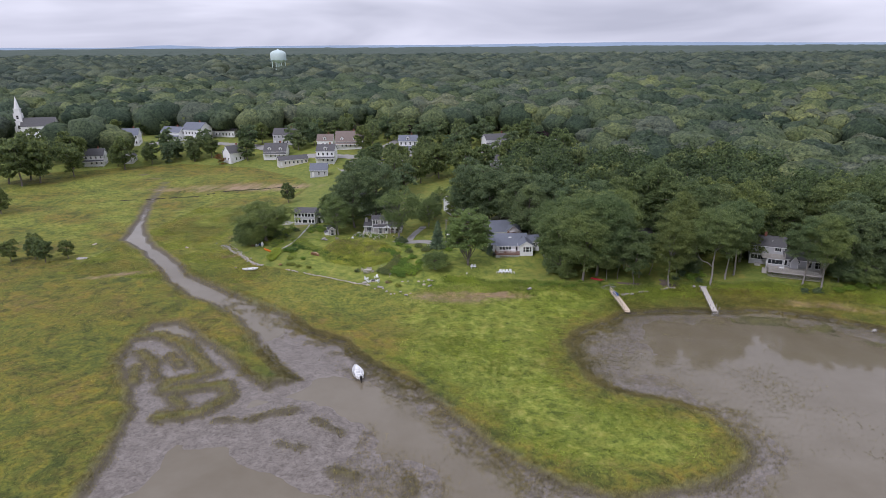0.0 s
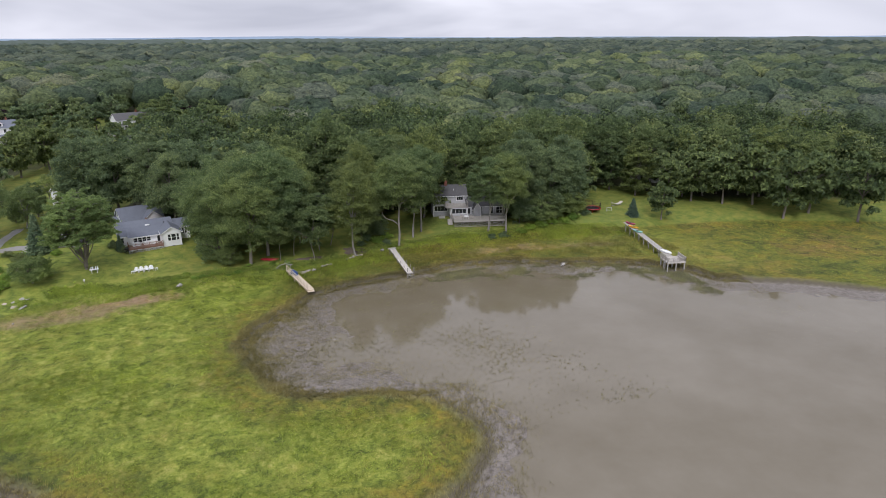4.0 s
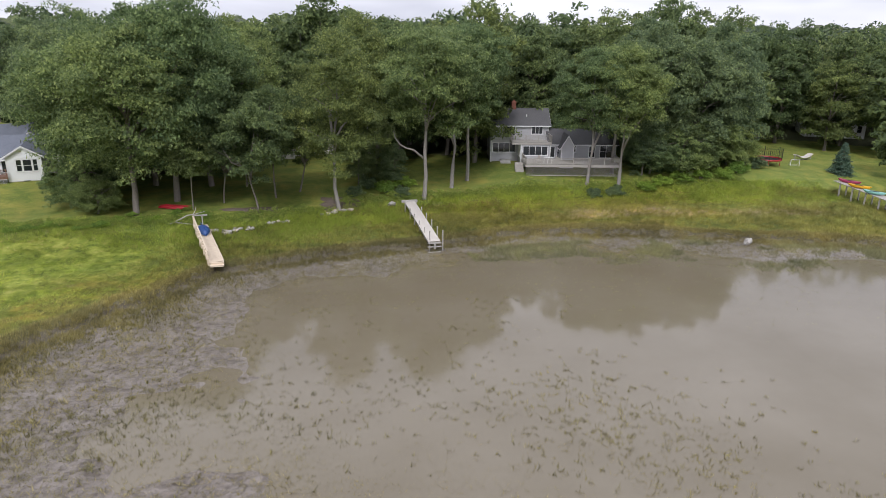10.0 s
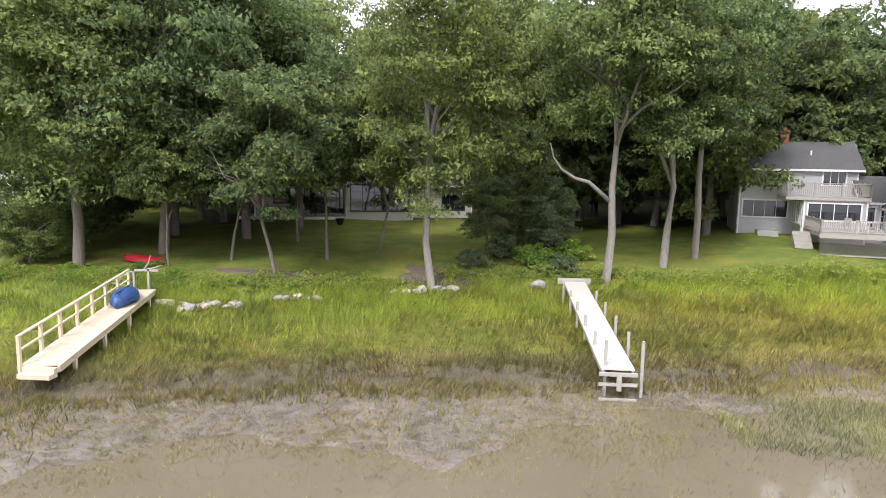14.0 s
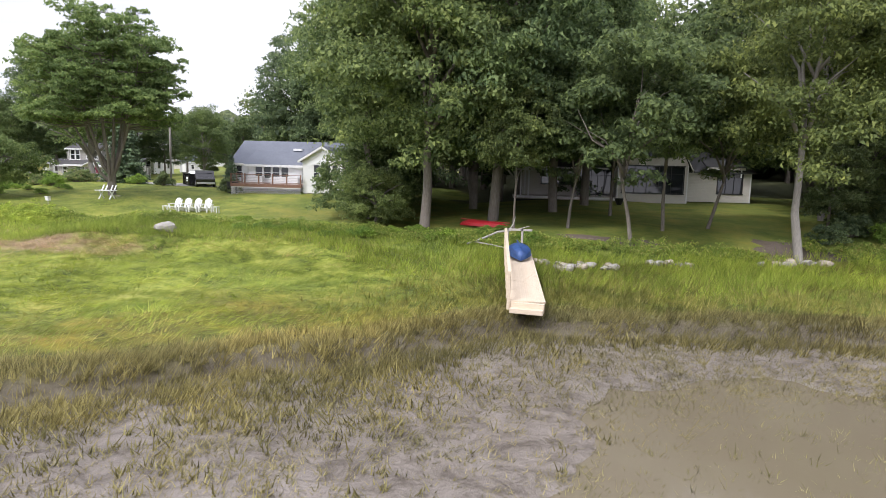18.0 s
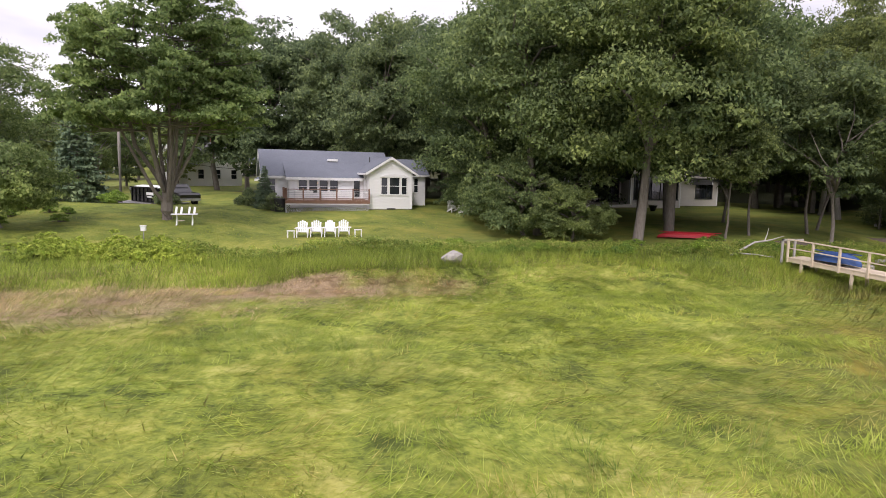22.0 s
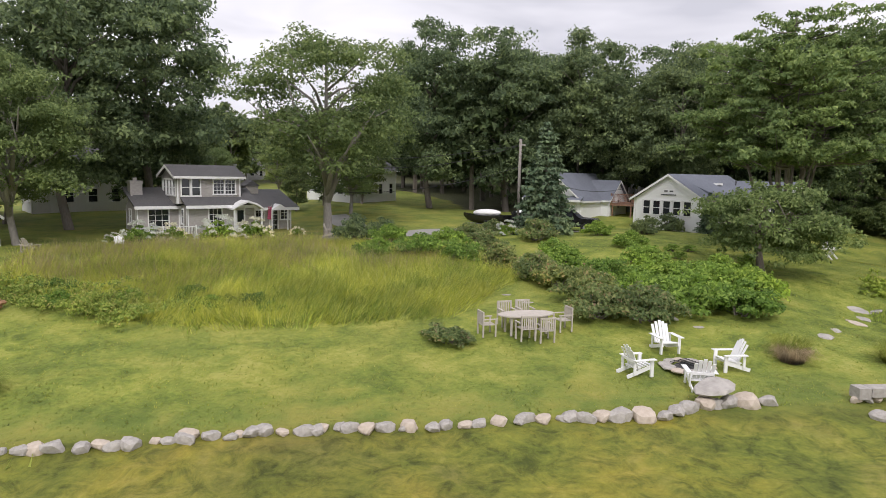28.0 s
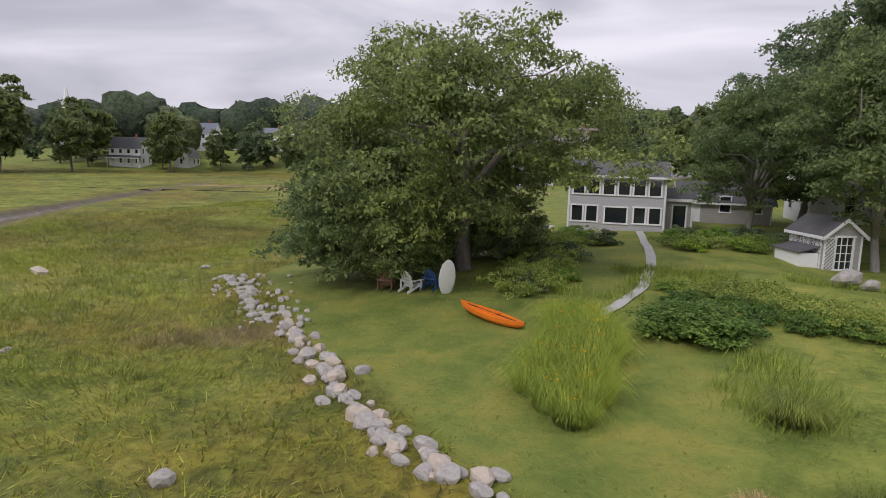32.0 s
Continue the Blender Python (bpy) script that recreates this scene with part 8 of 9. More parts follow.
path_strip("driveway", [(-28.5, 184.5), (-24.5, 182.5), (-18, 183.0), (-12, 182.5), (-7.5, 181.5)], 3.2, ASPHALT, "pale gravel driveway between the houses")
path_strip("driveway_lane", [(-24.5, 184.5), (-24, 191), (-22.5, 198)], 2.2, ASPHALT, "pale lane curving back between the trees")
path_strip("garden_path", [(-59.8, 197.0), (-59.2, 192), (-58.5, 186), (-58.3, 181.6), (-58.5, 178.0), (-59.2, 175), (-59.9, 173.4)], 0.5, CONCRETE, "narrow pale gravel footpath through the garden")
path_strip("tidal_creek", [(-150, 226), (-134.2, 232.3), (-122.7, 237.4), (-118, 244), (-113.8, 248.7), (-108, 251.4), (-102.2, 254.2), (-95.2, 258.2), (-88, 259)], 1.3, CREEK_MUD, "narrow dark creek winding through the marsh", 0.03)
path_strip("village_road", [(-120, 306), (-100, 312), (-79, 310), (-60, 312), (-30, 318), (10, 322), (40, 322)], 6, ASPHALT, "grey village road")
path_strip("side_road", [(-70, 314), (-66, 335), (-64, 360)], 5, ASPHALT, "grey side road into the wood")
path_strip("parking_yard", [(-80, 290), (-66, 300), (-52, 300)], 12, ASPHALT, "pale gravel yard")
path_strip("road_west", [(-200, 328), (-170, 334), (-145, 330), (-118, 320)], 6, ASPHALT, "grey road along the village")

sp = thing("skip_container", -10.4, 182.8, None, -42, "black steel waste container loaded with white bags", "container")
bm = bmesh.new()
for s in ((-2.0, 2.0, -0.9, -0.84, 0.12, 1.35), (-2.0, 2.0, 0.84, 0.9, 0.12, 1.35), (-2.0, -1.94, -0.84, 0.84, 0.12, 1.35), (1.94, 2.0, -0.84, 0.84, 0.12, 1.35), (-2.0, 2.0, -0.9, 0.9, 0.08, 0.14)):
    box(bm, *s)
for i in range(7):
    box(bm, -1.9 + 0.6 * i, -1.82 + 0.6 * i, -0.97, -0.9, 0.1, 1.3)
box(bm, -2.05, 2.05, -0.98, -0.84, 1.3, 1.42)
box(bm, -2.05, 2.05, 0.84, 0.95, 1.3, 1.42)
part("box", bm, BLACK_PAINT, sp)
part("sign_panel", boxes((0.5, 1.6, -0.985, -0.972, 0.7, 0.95), (0.6, 1.4, -0.985, -0.972, 0.5, 0.6)), PLASTIC_WHITE, sp, "white lettering bars")
for i in range(5):
    bm = bmesh.new()
    bmesh.ops.create_icosphere(bm, subdivisions=2, radius=0.5, matrix=pose(-1.3 + 0.65 * i, 0.1 * (-1) ** i, 1.3, 0, 0, 30 * i) @ Matrix.Diagonal((1.0, 1.1, 0.55, 1)))
    part("rubbish_bag", bm, PLASTIC_WHITE, sp, "white rubbish bag")
for x in (-1.6, 1.3):
    for y in (-0.7, 0.5):
        part("wheel", boxes((x, x + 0.3, y, y + 0.2, -0.05, 0.12)), STEEL, sp)

pk = thing("pickup_truck", -8.2, 181.6, None, -50, "black crew-cab pickup truck parked by the garage", "truck")
bm = bmesh.new()
prism(bm, [(-2.8, 0.45), (2.75, 0.45), (2.8, 0.95), (2.6, 1.12), (1.3, 1.18), (0.55, 1.8), (-0.9, 1.82), (-1.05, 1.2), (-2.8, 1.2)], "y", -0.95, 0.95)
bmesh.ops.bevel(bm, geom=[e for e in bm.edges if e.calc_length() > 0.4], offset=0.07, segments=2)
part("body", bm, BLACK_PAINT, pk)
for s in (-0.955, 0.94):
    part("side_window", boxes((-0.75, 0.0, s, s + 0.015, 1.28, 1.68), (0.08, 0.72, s, s + 0.015, 1.28, 1.62)), GLASS, pk)
part("windscreen", boxes((0.75, 0.95, -0.75, 0.75, 1.3, 1.55)), GLASS, pk)
part("front_bumper", boxes((2.72, 2.88, -0.9, 0.9, 0.45, 0.65)), STEEL, pk)
part("rear_bumper", boxes((-2.9, -2.76, -0.9, 0.9, 0.5, 0.66)), STEEL, pk)
for x in (-1.75, 1.8):
    for y in (-0.88, 0.88):
        bm = bmesh.new()
        bmesh.ops.create_cone(bm, cap_ends=True, segments=20, radius1=0.4, radius2=0.4, depth=0.26, matrix=pose(x, y, 0.4, 90))
        w = part("wheel", bm, RUBBER, pk)
        bm = bmesh.new()
        bmesh.ops.create_cone(bm, cap_ends=True, segments=14, radius1=0.24, radius2=0.22, depth=0.29, matrix=pose(x, y, 0.4, 90))
        part("rim", bm, STEEL, w)
for nm, x, y, rz, mat, lab in (("parked_car", 30, 312, 20, PLASTIC_WHITE, "white car parked in the village"), ("parked_car", 26, 314, 30, BLACK_PAINT, "dark car parked in the village"), ("parked_car", -76, 300, 60, PLASTIC_WHITE, "white car parked on gravel"), ("parked_car", -64, 303, 40, STEEL, "silver car parked on gravel"), ("parked_car", 42, 326, 20, STEEL, "grey car parked by the road")):
    k = thing(nm, x, y, None, rz, lab, "car", "parked cars")
    bm = bmesh.new()
    prism(bm, [(-2.2, 0.35), (2.2, 0.35), (2.25, 0.75), (1.3, 0.95), (0.7, 1.42), (-1.2, 1.45), (-2.1, 0.95)], "y", -0.85, 0.85)
    bmesh.ops.bevel(bm, geom=list(bm.edges), offset=0.06, segments=1)
    part("body", bm, mat, k)
    for sy in (-0.87, 0.855):
        part("side_window", boxes((-1.2, 0.6, sy, sy + 0.015, 0.98, 1.35)), GLASS, k)
    for wx in (-1.35, 1.35):
        for wy in (-0.8, 0.8):
            bm = bmesh.new()
            bmesh.ops.create_cone(bm, cap_ends=True, segments=12, radius1=0.33, radius2=0.33, depth=0.2, matrix=pose(wx, wy, 0.33, 90))
            part("wheel", bm, RUBBER, k)

up = thing("utility_pole", -12.9, 182.0, None, 0, "grey wooden utility pole with slack wires", "utility pole")
bm = bmesh.new()
tube(bm, [(0, 0, -0.5), (0, 0, 4), (0.02, 0, 7.4)], [0.15, 0.13, 0.11], 10)
part("pole", bm, PALE_BARK, up, smooth=True)
part("crossbar", boxes((-0.1, 0.5, -0.04, 0.04, 6.9, 7.0)), OLD_WOOD, up)
for q, lab in (((-9, 14, 5.2), ""), ((-16, 22, 6.2), ""), ((14, 2.5, 3.4), ""), ((-15, 8, 3.0), "")):
    bm = bmesh.new()
    a = Vector((0, 0, 6.9 if q[2] > 4 else 5.2))
    pts = [tuple(a.lerp(Vector(q), t) - Vector((0, 0, 0.9 * 4 * t * (1 - t)))) for t in np.linspace(0, 1, 10)]
    tube(bm, pts, [0.02] * 10, 4)
    part("wire", bm, BLACK_TRIM, up)
lb = thing("covered_boat", -12.2, 186.8, None, -40, "dark boat on a trailer under a white sheet", "boat")
hull("hull", 5.0, 1.9, 0.8, BLACK_PAINT, lb)
bm = bmesh.new()
bmesh.ops.create_icosphere(bm, subdivisions=2, radius=1, matrix=Matrix.Translation((-0.4, 0, 1.0)) @ Matrix.Diagonal((1.3, 0.75, 0.35, 1)))
part("sheet", bm, PLASTIC_WHITE, lb)
part("trailer", boxes((-2.2, 2.8, -0.05, 0.05, -0.02, 0.1), (-0.6, -0.1, -1.0, 1.0, -0.02, 0.1)), STEEL, lb)
bn = thing("water_butt", 1.9, 172.3, None, 0, "dark plastic water butt by the deck", "barrel")
bm = bmesh.new()
bmesh.ops.create_cone(bm, cap_ends=True, segments=18, radius1=0.42, radius2=0.5, depth=0.95, matrix=Matrix.Translation((0, 0, 0.47)))
part("drum", bm, BLACK_TRIM, bn, smooth=False)
bm = bmesh.new()
bmesh.ops.create_cone(bm, cap_ends=True, segments=18, radius1=0.52, radius2=0.5, depth=0.06, matrix=Matrix.Translation((0, 0, 0.98)))
part("lid", bm, BLACK_TRIM, bn)

# Things on the far lawn.
tp = thing("trampoline", 106.8, 167.2, None, 0, "round trampoline with red padding and black net", "trampoline")
bm = bmesh.new()
tube(bm, [(1.9 * math.cos(a), 1.9 * math.sin(a), 0.8) for a in np.linspace(0, 2 * math.pi, 33)], [0.14] * 33, 6)
part("pad_ring", bm, RED_HULL, tp, "red safety padding")
bm = bmesh.new()
bmesh.ops.create_circle(bm, cap_ends=True, segments=32, radius=1.85, matrix=Matrix.Translation((0, 0, 0.8)))
part("mat", bm, BLACK_TRIM, tp)
for k in range(6):
    a = 2 * math.pi * k / 6
    part("leg", boxes((1.85 * math.cos(a) - 0.03, 1.85 * math.cos(a) + 0.03, 1.85 * math.sin(a) - 0.03, 1.85 * math.sin(a) + 0.03, 0, 0.8)), RED_HULL, tp)
    part("net_pole", boxes((2.0 * math.cos(a) - 0.03, 2.0 * math.cos(a) + 0.03, 2.0 * math.sin(a) - 0.03, 2.0 * math.sin(a) + 0.03, 0.8, 2.4)), BLACK_TRIM, tp)
bm = bmesh.new()
for k in range(48):
    a = 2 * math.pi * k / 48
    beam(bm, (1.97 * math.cos(a), 1.97 * math.sin(a), 0.85), (1.97 * math.cos(a), 1.97 * math.sin(a), 2.3), 0.015)
for z in (1.2, 1.6, 2.0, 2.35):
    tube(bm, [(1.97 * math.cos(a), 1.97 * math.sin(a), z) for a in np.linspace(0, 2 * math.pi, 33)], [0.012] * 33, 4)
part("net", bm, BLACK_TRIM, tp)
gl = thing("toy_goal", 111.4, 166.8, None, -20, "small white football goal on the lawn", "goal")
bm = bmesh.new()
beam(bm, (-0.6, 0, 0), (-0.6, 0, 0.9), 0.06)
beam(bm, (0.6, 0, 0), (0.6, 0, 0.9), 0.06)
beam(bm, (-0.6, 0, 0.9), (0.6, 0, 0.9), 0.06)
part("frame", bm, PLASTIC_WHITE, gl)
bm = bmesh.new()
beam(bm, (-0.6, 0.7, 0.03), (0.6, 0.7, 0.03), 0.05)
beam(bm, (-0.6, 0, 0.88), (-0.6, 0.7, 0.03), 0.04)
beam(bm, (0.6, 0, 0.88), (0.6, 0.7, 0.03), 0.04)
part("back_frame", bm, PLASTIC_WHITE, gl)
hm = thing("hammock", 116.5, 171.0, None, 10, "pale hammock slung on a stand", "hammock")
bm = bmesh.new()
for i in range(6):
    tube(bm, [(t * 1.6, -0.4 + 0.16 * i, 0.35 + 0.5 * t * t) for t in np.linspace(-1, 1, 9)], [0.07] * 9, 5)
part("sling", bm, PALE_DECK, hm)
part("stand", boxes((-1.8, 1.8, -0.04, 0.04, 0.02, 0.1), (-1.8, -1.72, -0.04, 0.04, 0.1, 0.95), (1.72, 1.8, -0.04, 0.04, 0.1, 0.95)), OLD_WOOD, hm)
lp = thing("lantern", -3.9, 158.3, None, 0, "small white lantern on a stake in the lawn", "lantern")
part("stake", boxes((-0.02, 0.02, -0.02, 0.02, -0.1, 0.5)), STEEL, lp)
part("lamp_box", boxes((-0.12, 0.12, -0.12, 0.12, 0.5, 0.75), (-0.15, 0.15, -0.15, 0.15, 0.75, 0.8)), PLASTIC_WHITE, lp)
gr = thing("flower_urn", 35.7, 179.0, None, 0, "dark urn with plants on the shaded lawn", "urn")
bm = bmesh.new()
bmesh.ops.create_cone(bm, cap_ends=True, segments=16, radius1=0.2, radius2=0.42, depth=0.55, matrix=Matrix.Translation((0, 0, 0.28)))
part("bowl", bm, BLACK_TRIM, gr)
dt = thing("deck_table", 73.2, 166.9, 4.15, 20, "white deck table with two chairs on the balcony deck", "table")
bm = bmesh.new()
bmesh.ops.create_cone(bm, cap_ends=True, segments=20, radius1=0.6, radius2=0.6, depth=0.04, matrix=Matrix.Translation((0, 0, 0.72)))
part("tabletop", bm, PLASTIC_WHITE, dt)
part("leg", boxes(*[(sx * 0.35 - 0.025, sx * 0.35 + 0.025, sy * 0.35 - 0.025, sy * 0.35 + 0.025, 0, 0.71) for sx in (-1, 1) for sy in (-1, 1)]), PLASTIC_WHITE, dt)
for x, y, rz in ((71.9, 167.3, -80), (74.4, 166.4, 90)):
    k = copy_thing(gc, pose(x, y, 4.15, 0, 0, rz))
    k["label"], k["group"] = "pale garden chair on the latticed deck", "chairs on the deck"

# ---------------------------------------------------------------- blades of grass
def spread(rng, x0, x1, y0, y1, n, keep):
    x, y = rng.uniform(x0, x1, n), rng.uniform(y0, y1, n)
    land, up = plan(x, y)
    ok = rng.uniform(0, 1, n) < keep(x, y, land, up)
    return x[ok], y[ok], height(x, y, land, up)[ok] - 0.03


def blades(rng, spots, per, h, w, lean, radius, swirl=0.0, curl=0.35):
    """Grass as tapering blades in tufts; the lean drifts over the ground like wind-laid grass."""
    x, y, z = spots
    n = len(x) * per
    tuft = rng.uniform(0.75, 1.25, len(x))
    X, Y = np.repeat(x, per) + rng.normal(0, radius, n), np.repeat(y, per) + rng.normal(0, radius, n)
    Z = np.repeat(z, per)
    H = np.repeat(tuft, per) * h * rng.uniform(0.6, 1.2, n)
    drift = 2.6 * wobble(X, Y, 6.0, 21.0) + 1.2 * wobble(X, Y, 1.9, 22.0)
    a = np.where(rng.uniform(0, 1, n) < swirl, drift + rng.normal(0, 0.45, n), rng.uniform(0, 2 * math.pi, n))
    ln = lean * H * rng.uniform(0.4, 1.4, n)
    d = np.stack([np.cos(a), np.sin(a)], -1)
    t = rng.uniform(0, math.pi, n)
    sx, sy = np.cos(t) * w * 0.5, np.sin(t) * w * 0.5
    b1 = np.stack([X - sx, Y - sy, Z], -1)
    b2 = np.stack([X + sx, Y + sy, Z], -1)
    mid = np.stack([X + d[:, 0] * ln * curl, Y + d[:, 1] * ln * curl, Z + H * 0.62], -1)
    tip = np.stack([X + d[:, 0] * ln, Y + d[:, 1] * ln, Z + H * np.clip(1.0 - 0.35 * (ln / H) ** 2, 0.3, 1)], -1)
    off = np.stack([sx, sy, np.zeros(n)], -1) * 0.8
    co = np.stack([b1, b2, mid + off, tip, mid - off], 1) if curl > 0 else np.stack([b1, b2, tip], 1)
    k = co.shape[1]
    return co.reshape(-1, 3), np.arange(n * k).reshape(-1, k)

# ---------------------------------------------------------------- shrubs, hedges and border plants
def bush(seed, mat, n=26, per=46, size=0.11, tall=0.85, loose=0.24):
    """A shrub about one metre in radius: stems and leaves."""
    rng = np.random.default_rng(seed)
    u = rng.normal(size=(n, 3))
    u /= np.linalg.norm(u, axis=1)[:, None]
    u[:, 2] = np.abs(u[:, 2])
    c = u * rng.uniform(0.35, 0.85, n)[:, None] * np.array([1, 1, tall]) + np.array([0, 0, 0.12])
    co, f = leaf_cloud(rng, c, rng.uniform(0.8, 1.25, n) * loose, per, size, 0.8, 0.2, True)
    bm = bmesh.new()
    for q in c[::3]:
        tube(bm, [(0.1 * q[0], 0.1 * q[1], -0.1), tuple(q * 0.5), tuple(q)], [0.03, 0.02, 0.006], 5)
    sm = bpy.data.meshes.new("shrub_stems")
    bm.to_mesh(sm)
    bm.free()
    sm.materials.append(BARK)
    return sm, set_mesh("shrub_leaves", co, f, mat)


def shrub(kind, meshes, x, y, r, label, group="", tall=1.0, rz=None, wide=1.0, category="shrub"):
    root = new(kind)
    root.empty_display_size = 0.2
    root.matrix_world = pose(x, y, ground_z(x, y) - 0.03, 0, 0, rngp.uniform(0, 360) if rz is None else rz) @ Matrix.Diagonal((r * wide, r, r * tall, 1))
    tagged(root, label, category, group)
    for nm, me in zip(("woody_base", "foliage"), meshes):
        new(nm, me).parent = root
    return root


MOUND_LEAF = leafy("deep green shrub leaves", [(0.0, (0.08, 0.145, 0.035)), (0.55, (0.165, 0.275, 0.062)), (1.0, (0.30, 0.43, 0.11))], 0.45)
RHODO = [bush(101 + i, RHODO_LEAF, 40, 95, 0.066) for i in range(3)]
GREEN_BUSH = [bush(111 + i, HEDGE_LEAF, 40, 95, 0.066) for i in range(3)]
DARK_BUSH = [bush(121 + i, DARK_LEAF, 40, 85, 0.075, 1.0) for i in range(2)]
MID_BUSH = [bush(125 + i, MOUND_LEAF, 44, 100, 0.062) for i in range(2)]
BALL_BUSH = [bush(131, HEDGE_LEAF, 60, 50, 0.055, 0.95, 0.16)]

for x, y, r, k in [(-24.9, 157.5, 1.3, 0), (-26.3, 158.6, 1.2, 0), (-21.9, 157.6, 1.5, 1), (-20.6, 156.3, 1.35, 1), (-20.0, 168.5, 1.2, 1), (-24.2, 167.9, 1.1, 0), (-24.1, 165.2, 1.2, 0),
                   (-24.4, 163.1, 1.3, 0), (-24.9, 160.6, 1.35, 0), (-17.3, 164.6, 1.1, 1), (-14.5, 168.2, 1.0, 1), (-11.0, 174.7, 1.0, 1), (-19.4, 161.5, 1.3, 1), (-19.5, 159.0, 1.5, 1), (-18.2, 157.6, 1.4, 1), (-17.0, 159.8, 1.3, 1),
                   (-27.3, 171.9, 1.3, 1), (-25.4, 170.4, 1.2, 1), (-29.5, 173.2, 1.1, 1), (-26.1, 178.6, 1.2, 1), (-20.2, 177.8, 1.1, 0), (-16.4, 180.3, 1.0, 0), (-17.4, 173.9, 1.3, 0), (-22.0, 173.0, 1.1, 0), (-21.8, 165.8, 1.2, 1),
                   (-21.6, 163.2, 1.2, 1), (-22.4, 160.2, 1.3, 1), (-23.0, 176.0, 1.1, 1)]:
    shrub("shrub", (RHODO, GREEN_BUSH)[k][int(x * 7) % 3], x, y, r * 1.3, ("grey-green flowering shrub in the garden hedge", "bright green rounded shrub in the garden hedge")[k], "garden hedge shrubs", 0.95)
for x, y, r in [(-16.8, 163.1, 0.6), (-15.7, 165.5, 0.55), (-13.8, 165.1, 0.6), (-12.3, 166.9, 0.65), (-11.1, 166.6, 0.6), (-10.2, 163.2, 0.7), (-12.8, 161.4, 0.8)]:
    shrub("clipped_bush", BALL_BUSH[0], x, y, r, "small clipped round bush on the lawn", "clipped bushes", 0.9)
shrub("shrub", RHODO[1], -33.0, 159.0, 1.0, "low spreading shrub beside the teak table", tall=0.75, wide=1.4)
shrub("clipped_bush", GREEN_BUSH[0], -50.4, 166.1, 0.95, "round green bush alone on the grass", tall=0.95)
shrub("shrub", bush(128, MOUND_LEAF, 170, 110, 0.042, 0.85, 0.2), -56.4, 172.0, 2.15, "broad low mound of dense green shrub", tall=0.6, rz=-15, wide=1.1)
for x, y, r in ((-56.0, 176.4, 0.8), (-54.9, 175.7, 0.85), (-53.8, 175.0, 0.85), (-52.8, 174.3, 0.8), (-51.9, 173.7, 0.7)):
    shrub("shrub", MID_BUSH[int(abs(x)) % 2], x, y, r, "low dark green shrub beside the garden path", "meadow border shrubs", 0.75)
# Shrubs along the meadow's edge and the wood pile.
rngs = random.Random(8)
for i in range(30):
    t = i / 29
    x, y = -56.8 + 23.8 * t + rngs.uniform(-0.8, 0.8), 177.0 - 13.8 * t ** 0.85 + rngs.uniform(-0.9, 0.9)
    if abs(x + 47.8) + abs(y - 169.3) > 3.0 and x < -37.5:
        shrub("shrub", (GREEN_BUSH, MID_BUSH, MID_BUSH)[i % 3][i % 2], x, y, rngs.uniform(0.7, 1.15), "leafy border shrub at the edge of the meadow", "meadow border shrubs", rngs.uniform(0.55, 0.85))
# Shrubs before the tall house, round the oak and beside its path.
for x, y, r, k in [(-66, 190, 1.4, 0), (-63.5, 191.5, 1.5, 1), (-61.5, 190, 1.2, 0), (-66.5, 187, 1.5, 0), (-64, 186.5, 1.3, 1), (-62.5, 184, 1.3, 0), (-63.5, 181, 1.2, 0), (-62.0, 179, 1.0, 1), (-63.0, 176.8, 1.1, 0), (-68, 193, 1.5, 1),
                   (-57.2, 191.5, 1.4, 1), (-55, 192.5, 1.5, 1), (-53, 193.5, 1.4, 0), (-56.5, 188.5, 1.1, 1), (-53.5, 189.5, 1.2, 1), (-51.5, 191.5, 1.3, 0), (-57.0, 194.2, 1.2, 0), (-70, 186, 1.6, 0)]:
    shrub("shrub", (DARK_BUSH, GREEN_BUSH)[k][int(abs(x * 3)) % 2], x, y, r, "green shrub in the planting before the tall house", "shrubs by the tall house", 0.8)
# White hydrangeas before the cottage.
def hydrangea(seed):
    rng = np.random.default_rng(seed)
    sm, lm = bush(seed, HEDGE_LEAF, 24, 40, 0.10)
    u = rng.normal(size=(26, 3))
    u /= np.linalg.norm(u, axis=1)[:, None]
    u[:, 2] = np.abs(u[:, 2])
    co, f = leaf_cloud(rng, u * 0.98 + np.array([0, 0, 0.12]), np.full(26, 0.15), 40, 0.07, 0.9, 0.1, True)
    return sm, lm, set_mesh("hydrangea_flowers", co, f, FLOWER)


HYD = hydrangea(141)
for x, y, r in [(-40.3, 186.8, 1.3), (-38.5, 187.2, 1.1), (-35.4, 186.2, 1.6), (-33.0, 186.8, 1.35), (-16.8, 178.0, 1.0), (-29.6, 187.2, 0.6), (-42.0, 187.8, 0.6)]:
    h = shrub("hydrangea", HYD[:2], x, y, r, "hydrangea bush covered in white flower heads", "white hydrangeas", 1.0)
    bl = new("bloom", HYD[2])
    bl.parent = h
    tagged(bl, "white flower heads")
